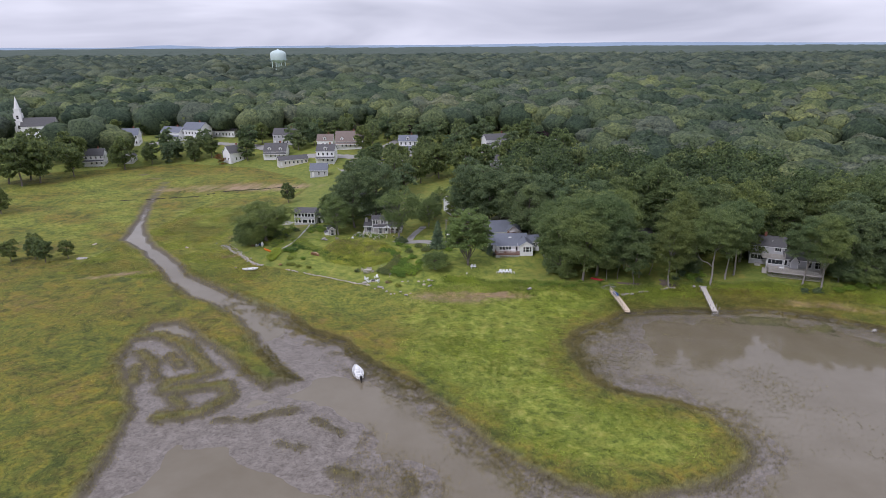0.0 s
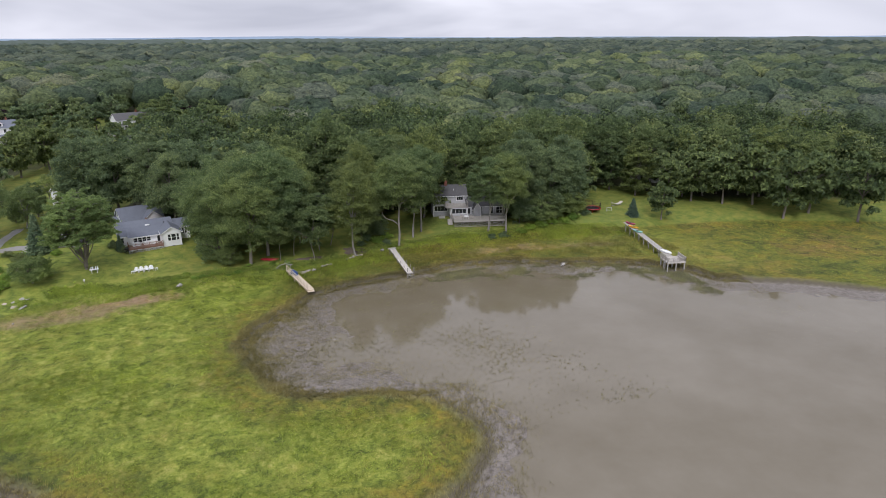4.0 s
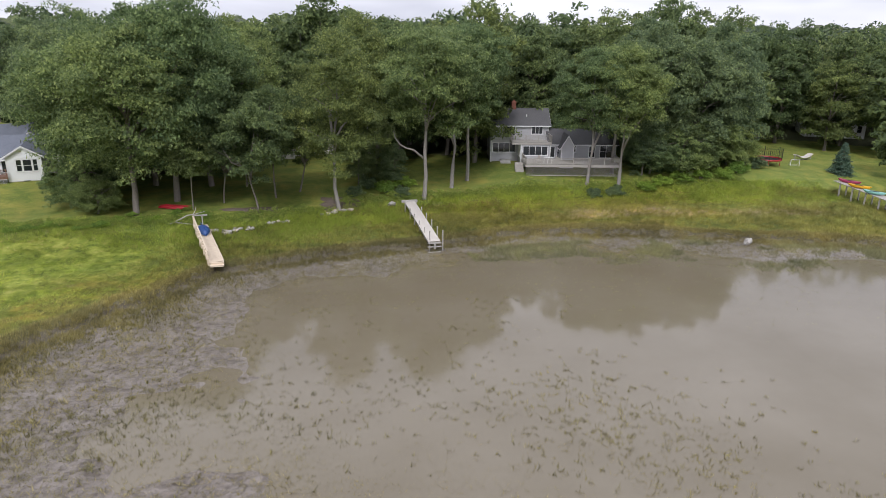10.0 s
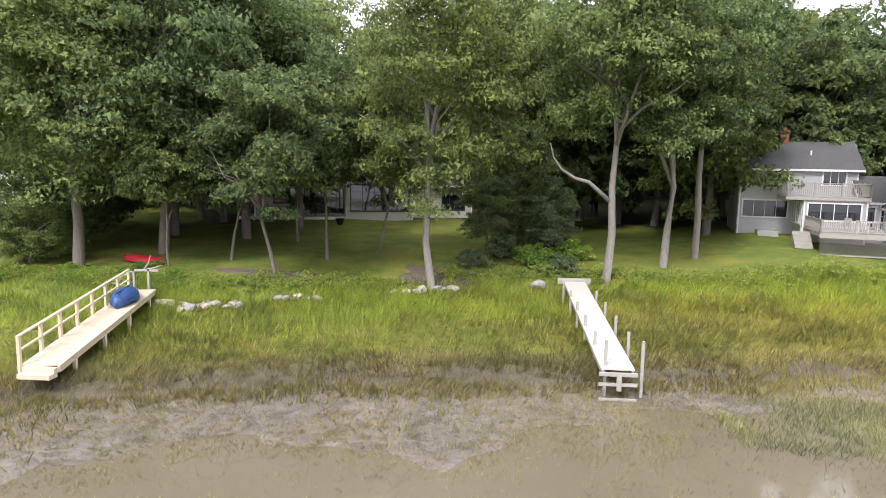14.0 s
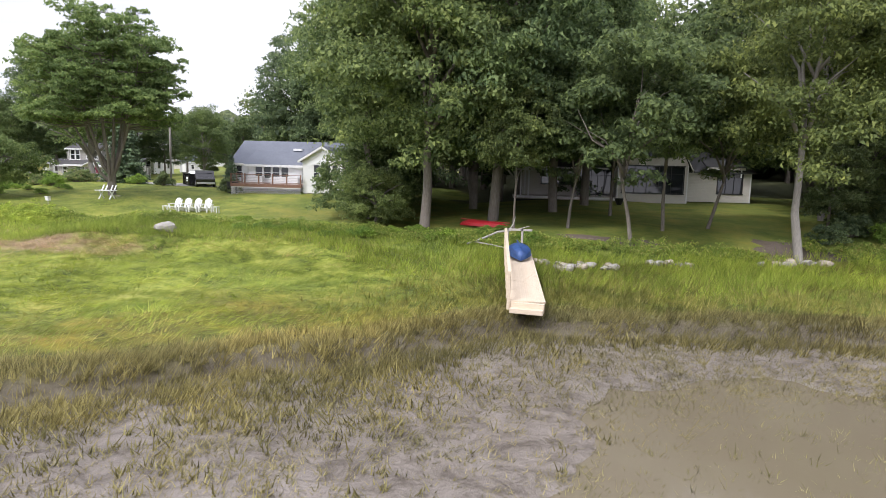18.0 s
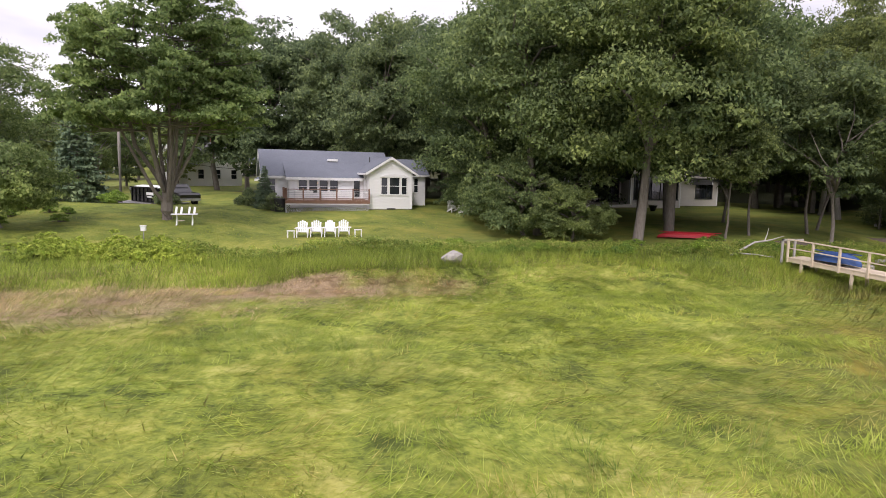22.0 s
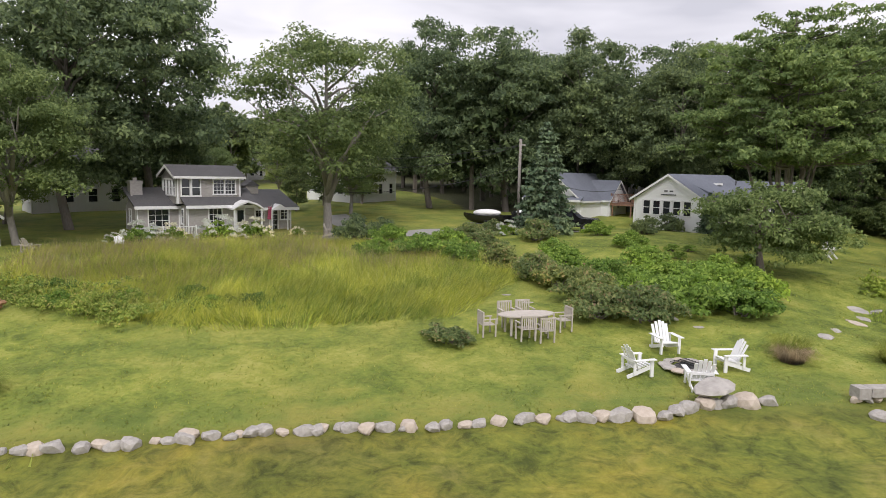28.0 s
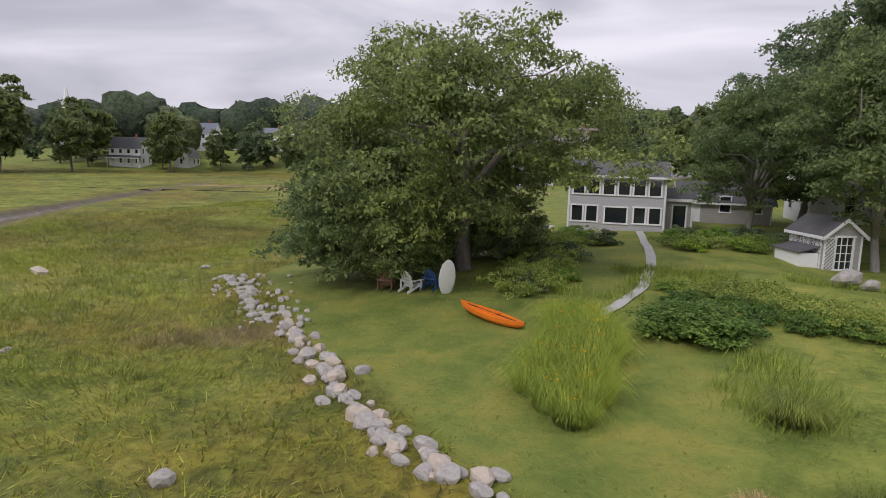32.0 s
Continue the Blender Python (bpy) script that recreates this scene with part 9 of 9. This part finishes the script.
# Dark shrubs and a little spruce by the white house, shrubs along the drive and shore.
for x, y, r in [(-1.1, 176.7, 1.3), (1.4, 172.7, 1.2), (-7.0, 173.9, 1.2), (-26.9, 182.6, 1.6), (-25.2, 181.8, 1.3)]:
    shrub("shrub", DARK_BUSH[0], x, y, r, "dark evergreen shrub beside the drive", "evergreen shrubs", 1.15)
plant("spruce_tree", SPRUCE, 0.5, 174.2, None, 20, 0.42, "small blue-green spruce beside the white house", "tree")
for i in range(26):
    x = 11.0 + 21 * i / 25 + rngs.uniform(-0.5, 0.5)
    y = 155.2 + 2.6 * math.sin(i * 0.9) * 0.4 + (1.8 if x > 24 else 0.6) + rngs.uniform(-0.9, 0.9)
    shrub("shrub", GREEN_BUSH[i % 3], x, y, rngs.uniform(0.5, 0.95), "tangled green shrub along the edge of the lawn", "shore shrubs", rngs.uniform(0.55, 0.85))
for x, y, r in [(49.5, 165.5, 1.5), (51.5, 164.0, 1.6), (53.0, 162.5, 1.3), (50.5, 168.0, 1.8), (47.8, 163.0, 1.2), (54.0, 165.5, 1.6), (52.5, 169.5, 1.8), (84.5, 161.5, 1.4), (87.0, 162.0, 1.6), (90.0, 162.5, 1.7), (93.0, 162.5, 1.6), (96.0, 162.0, 1.6),
                (77.0, 160.9, 1.2), (80.0, 161.1, 1.3), (99.0, 163.0, 1.8), (103.0, 164.5, 1.7)]:
    shrub("shrub", (DARK_BUSH[int(x) % 2] if int(x) % 3 else GREEN_BUSH[0]), x, y, r, "dense dark shrub under the shore trees", "undergrowth shrubs", 1.0)


# Ornamental grass clumps and a bank of tall reeds with yellow flowers.
def grass_clump(seed, mat, n, h, w, lean, radius):
    """A tuft of blades that rise and arch over, each of three joined pieces."""
    rng = np.random.default_rng(seed)
    a = rng.uniform(0, 2 * math.pi, n)
    r0 = radius * np.sqrt(rng.uniform(0, 1, n))
    H = h * rng.uniform(0.25, 1.15, n)
    out = lean * H * rng.uniform(0.25, 1.15, n) * (0.5 + 0.8 * r0 / radius)
    ad = a + rng.normal(0, 0.5, n)
    t = a + math.pi / 2 + rng.normal(0, 0.6, n)
    side = np.stack([np.cos(t), np.sin(t), np.zeros(n)], -1) * w * 0.5
    cols = []
    for f, g, k in ((0.0, 0.0, 0.8), (0.18, 0.55, 1.0), (0.55, 0.92, 0.75), (1.0, 0.86, 0.12)):
        q = np.stack([r0 * np.cos(a) + out * f * np.cos(ad), r0 * np.sin(a) + out * f * np.sin(ad), H * g - 0.3 * out * (f > 0.9)], -1)
        cols += [q - side * k, q + side * k]
    co = np.stack(cols, 1).reshape(-1, 3)
    f = np.concatenate([np.arange(n)[:, None] * 8 + np.array(q) for q in ((0, 1, 3, 2), (2, 3, 5, 4), (4, 5, 7, 6))])
    return set_mesh("clump_blades", co, f, mat)


CLUMPS = [grass_clump(151 + i, m, 1700, 0.6, 0.012, 1.0, 0.44) for i, m in enumerate((CLUMP_BLADE, STRAW_BLADE))]
for x, y, s, k in [(-23.2, 152.4, 1.1, 1), (-22.6, 152.8, 0.9, 0), (-19.9, 150.6, 1.05, 0), (-54.2, 166.3, 1.0, 0), (-55.3, 161.9, 0.9, 1), (-53.3, 162.5, 1.0, 0), (-52.1, 162.4, 1.05, 0), (-50.0, 161.2, 1.1, 0), (-46.8, 160.5, 1.0, 0)]:
    o = thing("ornamental_grass", x, y, None, x * 40, "rounded clump of ornamental grass on the lawn", "grass clump", "ornamental grass clumps", s * (1.12 if k == 0 else 0.8))
    new("blade_tuft", CLUMPS[k]).parent = o
REEDS = grass_clump(161, REED_BLADE, 1300, 1.2, 0.016, 0.9, 0.8)
rr = np.random.default_rng(162)
ra, rb = rr.uniform(0, 2 * math.pi, 16), np.sqrt(rr.uniform(0, 1, 16)) * 0.6
co, f = leaf_cloud(rr, np.stack([rb * np.cos(ra), rb * np.sin(ra), rr.uniform(0.7, 1.3, 16)], -1), np.full(16, 0.05), 12, 0.035, 1.0, 0.1, True)
REED_FLOWERS = set_mesh("reed_flowers", co, f, GOLD_FLOWER)
for x, y, s in ((-59.3, 164.9, 0.7), (-59.1, 166.1, 0.85), (-60.7, 166.5, 0.75), (-59.9, 165.6, 0.8), (-59.4, 167.4, 0.95), (-60.6, 167.8, 0.85), (-59.2, 168.8, 0.95), (-60.4, 169.2, 0.9), (-59.4, 170.2, 0.9), (-60.5, 170.6, 0.9), (-59.8, 171.7, 0.85), (-60.9, 172.0, 0.8), (-60.3, 173.0, 0.7)):
    o = thing("tall_grass_clump", x, y, None, x * 90, "tall arching green grass with yellow flowers", "grass clump", "tall grass bank", s * 0.88)
    new("blade_tuft", REEDS).parent = o
    new("bloom", REED_FLOWERS).parent = o

# Leafy herbs of the borders, too many to count.
def herbs(name, label, mat, line, wide, n, tall=(0.2, 0.75), size=0.07, seed=5):
    rng = np.random.default_rng(seed)
    L = np.array(line, float)
    k = rng.integers(0, len(L) - 1, n)
    t = rng.uniform(0, 1, n)[:, None]
    p = L[k] * (1 - t) + L[k + 1] * t + rng.normal(0, wide * 0.4, (n, 2))
    z = height(p[:, 0], p[:, 1]) + rng.uniform(*tall, n) * (0.6 + 0.4 * wobble(p[:, 0], p[:, 1], 1.4, 81.0))
    co, f = leaf_cloud(rng, np.column_stack([p, z]), rng.uniform(0.12, 0.34, n), 34, size, 0.8, 0.25, True)
    tagged(new(name, set_mesh(name, co, f, mat)), label, "plants", kind="stuff")


herbs("meadow_border", "leafy green plants along the meadow's edge", HERB_LEAF, [(-56, 177.6), (-53.5, 176.6), (-50.5, 174.3), (-47.5, 171.6), (-44, 168.0), (-42.2, 165.6)], 1.9, 1200)
herbs("oak_border", "deep green plants between the oak and the garden path", HERB_LEAF, [(-63, 175.5), (-63.6, 179), (-63.6, 183), (-64.6, 187), (-64, 191)], 1.9, 1200, (0.3, 1.2), seed=6)
herbs("house_border", "green planting beside the tall house", HERB_LEAF, [(-57.5, 190), (-54.5, 191), (-51, 191.5)], 2.0, 500, (0.2, 0.9), seed=7)
herbs("shore_border", "tangled green growth along the edge of the lawn", HERB_LEAF, [(-2, 156.4), (6, 156.2), (12, 156.4), (18, 156.6), (24, 156.8), (30, 155.6), (36, 156.3), (44, 158.6)], 1.3, 1700, (0.1, 0.6), seed=8)
herbs("fern_patch", "pale green ferny patch on the lawn", REED_BLADE, [(-9, 156.2), (-5, 156.4), (-1, 156.2)], 1.6, 520, (0.1, 0.5), 0.1, 9)
herbs("reed_border", "rank green plants behind the shore grass", HERB_LEAF, [(46, 160.5), (54, 162), (62, 162.6), (70, 162.8), (78, 162.8), (88, 162.4), (98, 161.5)], 1.4, 1300, (0.1, 0.8), seed=10)

# Mulch beds under the shore trees.
for x, y, a, b2, tilt in ((45.7, 160.6, 2.6, 2.0, 0.0), (36.5, 158.4, 3.2, 0.8, 0.0)):
    bm = bmesh.new()
    rings = []
    for k in range(4):
        rings.append([])
        for i in range(22):
            t = 2 * math.pi * i / 22
            q = k / 3 * (1 + 0.22 * math.sin(3 * t + x) + 0.15 * math.sin(7 * t + y))
            ex, ey = a * q * math.cos(t), b2 * q * math.sin(t)
            px, py = x + ex * math.cos(tilt) - ey * math.sin(tilt), y + ex * math.sin(tilt) + ey * math.cos(tilt)
            rings[-1].append(bm.verts.new((px, py, ground_z(px, py) + (0.07 if k < 3 else -0.03))))
    for r0, r1 in zip(rings, rings[1:]):
        for i in range(22):
            bm.faces.new((r0[i], r0[(i + 1) % 22], r1[(i + 1) % 22], r1[i]))
    bmesh.ops.remove_doubles(bm, verts=bm.verts, dist=0.001)
    me = bpy.data.meshes.new("mulch_bed")
    bm.to_mesh(me)
    bm.free()
    me.materials.append(SOIL)
    tagged(new("mulch_bed", me), "low patch of bare brown soil and mulch", "mulch bed", "mulch beds")

# More trees between the houses of the village.
spots = [o.matrix_world.translation.xy for o in bpy.data.objects if o.parent is None and "house" in o.name or "church" in o.name]
built = list(spots)
rv, made = random.Random(17), 0
while made < 95:
    x, y = rv.uniform(-250, 45), rv.uniform(283, 372)
    land, up = plan(np.array([x]), np.array([y]))
    if up[0] > 4 and all((q - Vector((x, y))).length > 7.5 for q in spots) and not any(abs(q.x - x) < 9 and 0 < q.y - y < 20 for q in built):
        kind = rv.randrange(2)
        plant(("oak_tree", "maple_tree")[kind], (FAR_OAKS, FAR_DARKS)[kind][made % 2], x, y, None, rv.uniform(0, 360), rv.uniform(0.45, 0.85), ("green oak in a village garden", "dark maple in a village garden")[kind], "tree", "village garden trees", rv.uniform(0.85, 1.1))
        spots.append(Vector((x, y)))
        made += 1

# ---------------------------------------------------------------- grass of the marsh, shore and lawns
def grass(name, label, mat, *sets):
    co, f, o = [], [], 0
    for c, q in sets:
        if co and q.shape[1] != f[0].shape[1]:
            raise ValueError("unlike blades")
        co.append(c)
        f.append(q + o)
        o += len(c)
    tagged(new(name, set_mesh(name, np.concatenate(co), np.concatenate(f), mat)), label, "grass", kind="stuff")


rg = np.random.default_rng(300)


def dry_at(x, y):
    return sum(blob(x, y, *s) for s in DRY_SPOTS[:5]) * (0.45 + 0.55 * step(-0.2, 0.4, wobble(x, y, 1.7, 33.0)))


def lush(x, y):
    return step(-0.15, 0.35, wobble(x, y, 9.0, 31.0) + 0.4 * wobble(x, y, 2.5, 32.0))


def near_shore(x, y):
    return step(-19, -7, x) * step(78, 58, x) * step(100, 122, y)


# Bright salt-meadow grass, swirled by the tide.
s1 = spread(rg, -46, 78, 100, 159, 200000, lambda x, y, l, u: (l > 2.0) * step(1.5, 4.5, l) * (u < 0.6) * (1 - 0.9 * np.clip(dry_at(x, y), 0, 1)) * (0.4 + 0.6 * lush(x, y)) * near_shore(x, y) * step(60, 30, x) * (0.12 + 0.88 * step(-26, -6, x)) * (1 - 0.4 * step(9, -6, x)))
grass("salt_meadow_grass", "bright green marsh grass laid in swirls", MARSH_BLADE, blades(rg, s1, 5, 0.40, 0.026, 1.9, 0.13, 0.92, 0.0))
s2 = spread(rg, -46, 78, 100, 159, 110000, lambda x, y, l, u: (l > 1.0) * (u < 0.6) * np.maximum(0.25 + 0.75 * step(6.5, 3.0, l), 0.75 * step(9, -6, x)) * (0.15 + 0.85 * np.maximum(1 - lush(x, y), 0.6 * step(9, -6, x))) * near_shore(x, y))
grass("golden_marsh_grass", "olive and golden marsh grass", GOLD_BLADE, blades(rg, s2, 4, 0.42, 0.026, 1.6, 0.12, 0.9, 0.0))
# The peninsula and the wider marsh, in bigger tufts.
s3 = spread(rg, -140, 150, 70, 200, 130000, lambda x, y, l, u: (l > 2.2) * (u < 0.3) * (1 - near_shore(x, y)) * (1 - step(-50, -44, x) * step(-8, -14, x) * step(126, 131, y)) * lush(x, y) * (0.3 + 0.7 * step(-40, -10, x)))
s3b = spread(rg, -14, 48, 76, 126, 75000, lambda x, y, l, u: step(3.0, 6.0, l) * (0.25 + 0.75 * lush(x, y)))
s3c = spread(rg, -112, -58, 148, 222, 90000, lambda x, y, l, u: (l > 1.5) * (u < 0.5) * step(-0.6, 0.2, wobble(x, y, 12.0, 64.0)) * (0.2 + 0.8 * lush(x, y)))
grass("marsh_tufts", "rough green tufts of the open marsh", MARSH_BLADE, blades(rg, s3c, 4, 0.34, 0.036, 1.0, 0.15, 0.6, 0.0), blades(rg, s3b, 4, 0.32, 0.05, 1.2, 0.16, 0.85, 0.0), blades(rg, s3, 4, 0.24, 0.05, 1.1, 0.2, 0.8, 0.0))
s4 = spread(rg, -140, 150, 70, 200, 130000, lambda x, y, l, u: (l > 1.6) * (u < 0.3) * (1 - near_shore(x, y)) * (1 - step(-50, -44, x) * step(-8, -14, x) * step(126, 131, y)) * (1 - lush(x, y)))
s4c = spread(rg, -112, -58, 148, 222, 70000, lambda x, y, l, u: (l > 1.5) * (u < 0.5) * (1 - 0.8 * step(-0.6, 0.2, wobble(x, y, 12.0, 64.0))))
grass("olive_marsh_tufts", "olive and straw tufts of the open marsh", GOLD_BLADE, blades(rg, s4c, 4, 0.34, 0.034, 1.0, 0.15, 0.6, 0.0), blades(rg, s4, 4, 0.24, 0.05, 0.8, 0.2, 0.7, 0.0))
# Mud-stained cordgrass on the banks, and thin stands out on the flats.
def flats(x, y):
    return 0.5 + 0.5 * np.tanh(2.2 * (wobble(x, y, 7.0, 41.0) + 0.8 * wobble(x, y, 2.3, 42.0)))


def afloat(spots):
    """Roots no deeper than a hand under the water."""
    return spots[0], spots[1], np.maximum(spots[2], -0.07)


s5 = spread(rg, -40, 112, 104, 152, 240000, lambda x, y, l, u: (l > -1.8) * (l < 2.2) * step(-1.8, -0.2, l) * step(2.3, 1.1, l))
s6 = spread(rg, 20, 112, 98, 150, 85000, lambda x, y, l, u: (l < -0.2) * step(-26, -4, l) * (0.25 + 0.75 * step(-12, -3.0, l)) * (0.2 + 0.8 * flats(x, y)))
s7b = spread(rg, -12, 62, 68, 106, 45000, lambda x, y, l, u: (l < 0.5) * step(-9, -1.5, l) * (0.15 + 0.85 * flats(x, y + 5)))
s7 = spread(rg, -90, 60, 70, 160, 60000, lambda x, y, l, u: (l > -1.2) * (l < 2.6) * step(-1.2, 0.2, l) * ~((x > -40) & (y > 104)))
s7c = afloat(spread(rg, -70, 50, 74, 150, 260000, lambda x, y, l, u: (l < 0.6) * step(-5.5, -0.6, l) * (inside_and_distance(LAND_EAST, x, y) > -5.5) * step(-62, -54, x) * step(30, 22, x + 0.3 * (110 - y)) * step(-0.5, 0.3, wobble(x, y, 3.0, 48.0))))
grass("cordgrass", "brown mud-stained cordgrass along the mud banks", BROWN_BLADE, blades(rg, s5, 10, 0.36, 0.03, 0.65, 0.08, 0.5, 0.0), blades(rg, s7, 5, 0.55, 0.05, 0.5, 0.2, 0.2, 0.0), blades(rg, s7b, 4, 0.35, 0.05, 0.7, 0.2, 0.2, 0.0), blades(rg, s7c, 5, 0.34, 0.045, 0.7, 0.14, 0.2, 0.0))
s6b = spread(rg, 20, 86, 112, 148, 150000, lambda x, y, l, u: (l < 0.2) * step(-22, -6, l) * (0.12 + 0.88 * flats(x + 13, y)) * (0.35 + 0.65 * step(-9, -2.0, l)))
def stands(x, y):
    return step(-0.5, 0.9, wobble(x, y, 11.0, 44.0) + 0.5 * wobble(x, y, 3.7, 45.0)) ** 1.5


s6 = afloat(s6)
s6c = afloat(spread(rg, 26, 100, 94, 136, 15000, lambda x, y, l, u: (l < -0.5) * (0.08 + 0.92 * stands(x, y)) * step(-30, -16, l) * step(78, 66, x + 0.5 * (y - 100))))
s6d = afloat(spread(rg, 56, 104, 118, 146, 60000, lambda x, y, l, u: (l < 0.2) * step(-10, -5.5, l) * step(-0.25, 0.3, wobble(x, y, 6.0, 46.0) + 0.5 * wobble(x, y, 2.0, 47.0))))
grass("flat_cordgrass", "thin olive cordgrass standing in the mud", FLAT_BLADE, blades(rg, s6, 7, 0.20, 0.03, 0.9, 0.06, 0.2, 0.0), blades(rg, s6b, 6, 0.16, 0.034, 1.1, 0.06, 0.3, 0.0))
grass("outer_cordgrass", "pale olive cordgrass standing in the shallow water", POOL_BLADE, blades(rg, s6d, 7, 0.34, 0.036, 0.6, 0.1, 0.2, 0.0))
grass("sparse_cordgrass", "scattered dark tufts of cordgrass in the shallow water", BROWN_BLADE, blades(rg, s6c, 9, 0.26, 0.042, 0.6, 0.08, 0.2, 0.0))
# Tall grass and reeds between the lawn and the mud.
s8 = spread(rg, 24, 108, 143, 163, 60000, lambda x, y, l, u: (l > 3.0) * step(24, 40, x) * (u < 1.6) * (u > -6) * step(-6, -1, u) * (0.3 + 0.7 * lush(x, y + 30)) * (1 - 0.8 * np.clip(dry_at(x, y), 0, 1)))
grass("shore_reeds", "tall green grass and reeds along the shore", REED_BLADE, blades(rg, s8, 6, 0.6, 0.034, 0.7, 0.12, 0.4, 0.0))
s9 = spread(rg, 24, 112, 140, 160, 30000, lambda x, y, l, u: (l > 2.0) * step(24, 40, x) * (u < 0.4) * (0.35 + 0.65 * (1 - lush(x, y))))
grass("golden_shore_grass", "golden tall grass above the mud edge", GOLD_BLADE, blades(rg, s9, 6, 0.48, 0.036, 0.7, 0.13, 0.5, 0.0))
# Dry straw on the bleached patches and under the lawn's edge.
s10 = spread(rg, -30, 110, 140, 162, 210000, lambda x, y, l, u: (l > 2.0) * np.clip(dry_at(x, y) * 0.9 + 0.12 * ((x < 24) & (x > -8) & (u > -4) & (u < 1.0)), 0, 1) * (0.4 + 0.6 * lush(y, x)))
s11 = spread(rg, -78, -66, 162, 172, 5000, lambda x, y, l, u: blob(x, y, *DRY_SPOTS[5]))
grass("straw_grass", "dry straw-coloured grass in bleached patches", STRAW_BLADE, blades(rg, s10, 4, 0.36, 0.026, 1.7, 0.12, 0.6, 0.0), blades(rg, s11, 5, 0.4, 0.02, 0.9, 0.2, 0.6, 0.0))
# The unmown meadow before the cottage, and rough growth at the lawn's edge.
MEADOW = [(-47.5, 172), (-44, 166.5), (-41, 163.6), (-36.5, 162), (-31.5, 161.2), (-25, 165.5), (-23.5, 172), (-30.5, 180.5), (-40, 185), (-46.5, 183)]
def meadow_at(x, y):
    return step(-0.3, 1.0, inside_and_distance(MEADOW, x, y))


def drifts(x, y):
    return 0.5 + 0.5 * np.tanh(3.0 * (wobble(x, y, 3.2, 71.0) + 0.6 * wobble(x, y, 1.3, 72.0)))


s12 = spread(rg, -50, -24, 160, 184, 30000, lambda x, y, l, u: meadow_at(x, y) * (0.25 + 0.75 * drifts(x, y)))
s12b = spread(rg, -50, -24, 160, 184, 14000, lambda x, y, l, u: meadow_at(x, y) * (1.0 - 0.85 * drifts(x, y)))
s12c = spread(rg, -50, -24, 164, 184, 8000, lambda x, y, l, u: meadow_at(x, y) * drifts(x + 9, y) * step(166, 172, y))
grass("meadow_grass", "tall pale meadow grass gone to seed", MEADOW_BLADE, blades(rg, s12, 6, 0.8, 0.026, 0.9, 0.14, 0.6, 0.0))
grass("meadow_herbs", "lush green growth among the meadow grass", REED_BLADE, blades(rg, s12b, 8, 0.6, 0.032, 0.9, 0.16, 0.4, 0.0))
grass("meadow_seed_heads", "brown seed heads over the meadow grass", STRAW_BLADE, blades(rg, s12c, 5, 1.05, 0.014, 0.5, 0.16, 0.6, 0.0))
s13 = spread(rg, -30, 34, 150, 161, 20000, lambda x, y, l, u: (u > -2.5) * step(4.2, 1.8, u) * (0.35 + 0.65 * lush(x + 40, y)) * (x > -14))
s14 = spread(rg, -66, -48, 164, 182, 9000, lambda x, y, l, u: (u > 0) * step(0.1, 0.5, wobble(x, y, 3.5, 51.0)) * (inside_and_distance(MEADOW, x, y) < 0) * ~((x < -56) & (y < 176)))
grass("rough_grass", "long rough grass along the lawn's edge", REED_BLADE, blades(rg, s13, 6, 0.5, 0.03, 0.5, 0.14, 0.3, 0.0), blades(rg, s14, 6, 0.45, 0.028, 0.5, 0.14, 0.3, 0.0))
# Short mown grass.
s15 = spread(rg, -75, 14, 148, 186, 80000, lambda x, y, l, u: (u > 0.4) * (inside_and_distance(MEADOW, x, y) < 0) * step(190, 160, y))
grass("lawn_grass", "mown lawn grass with paler patches", LAWN_BLADE, blades(rg, s15, 2, 0.085, 0.05, 0.7, 0.1, 0.3, 0.0))
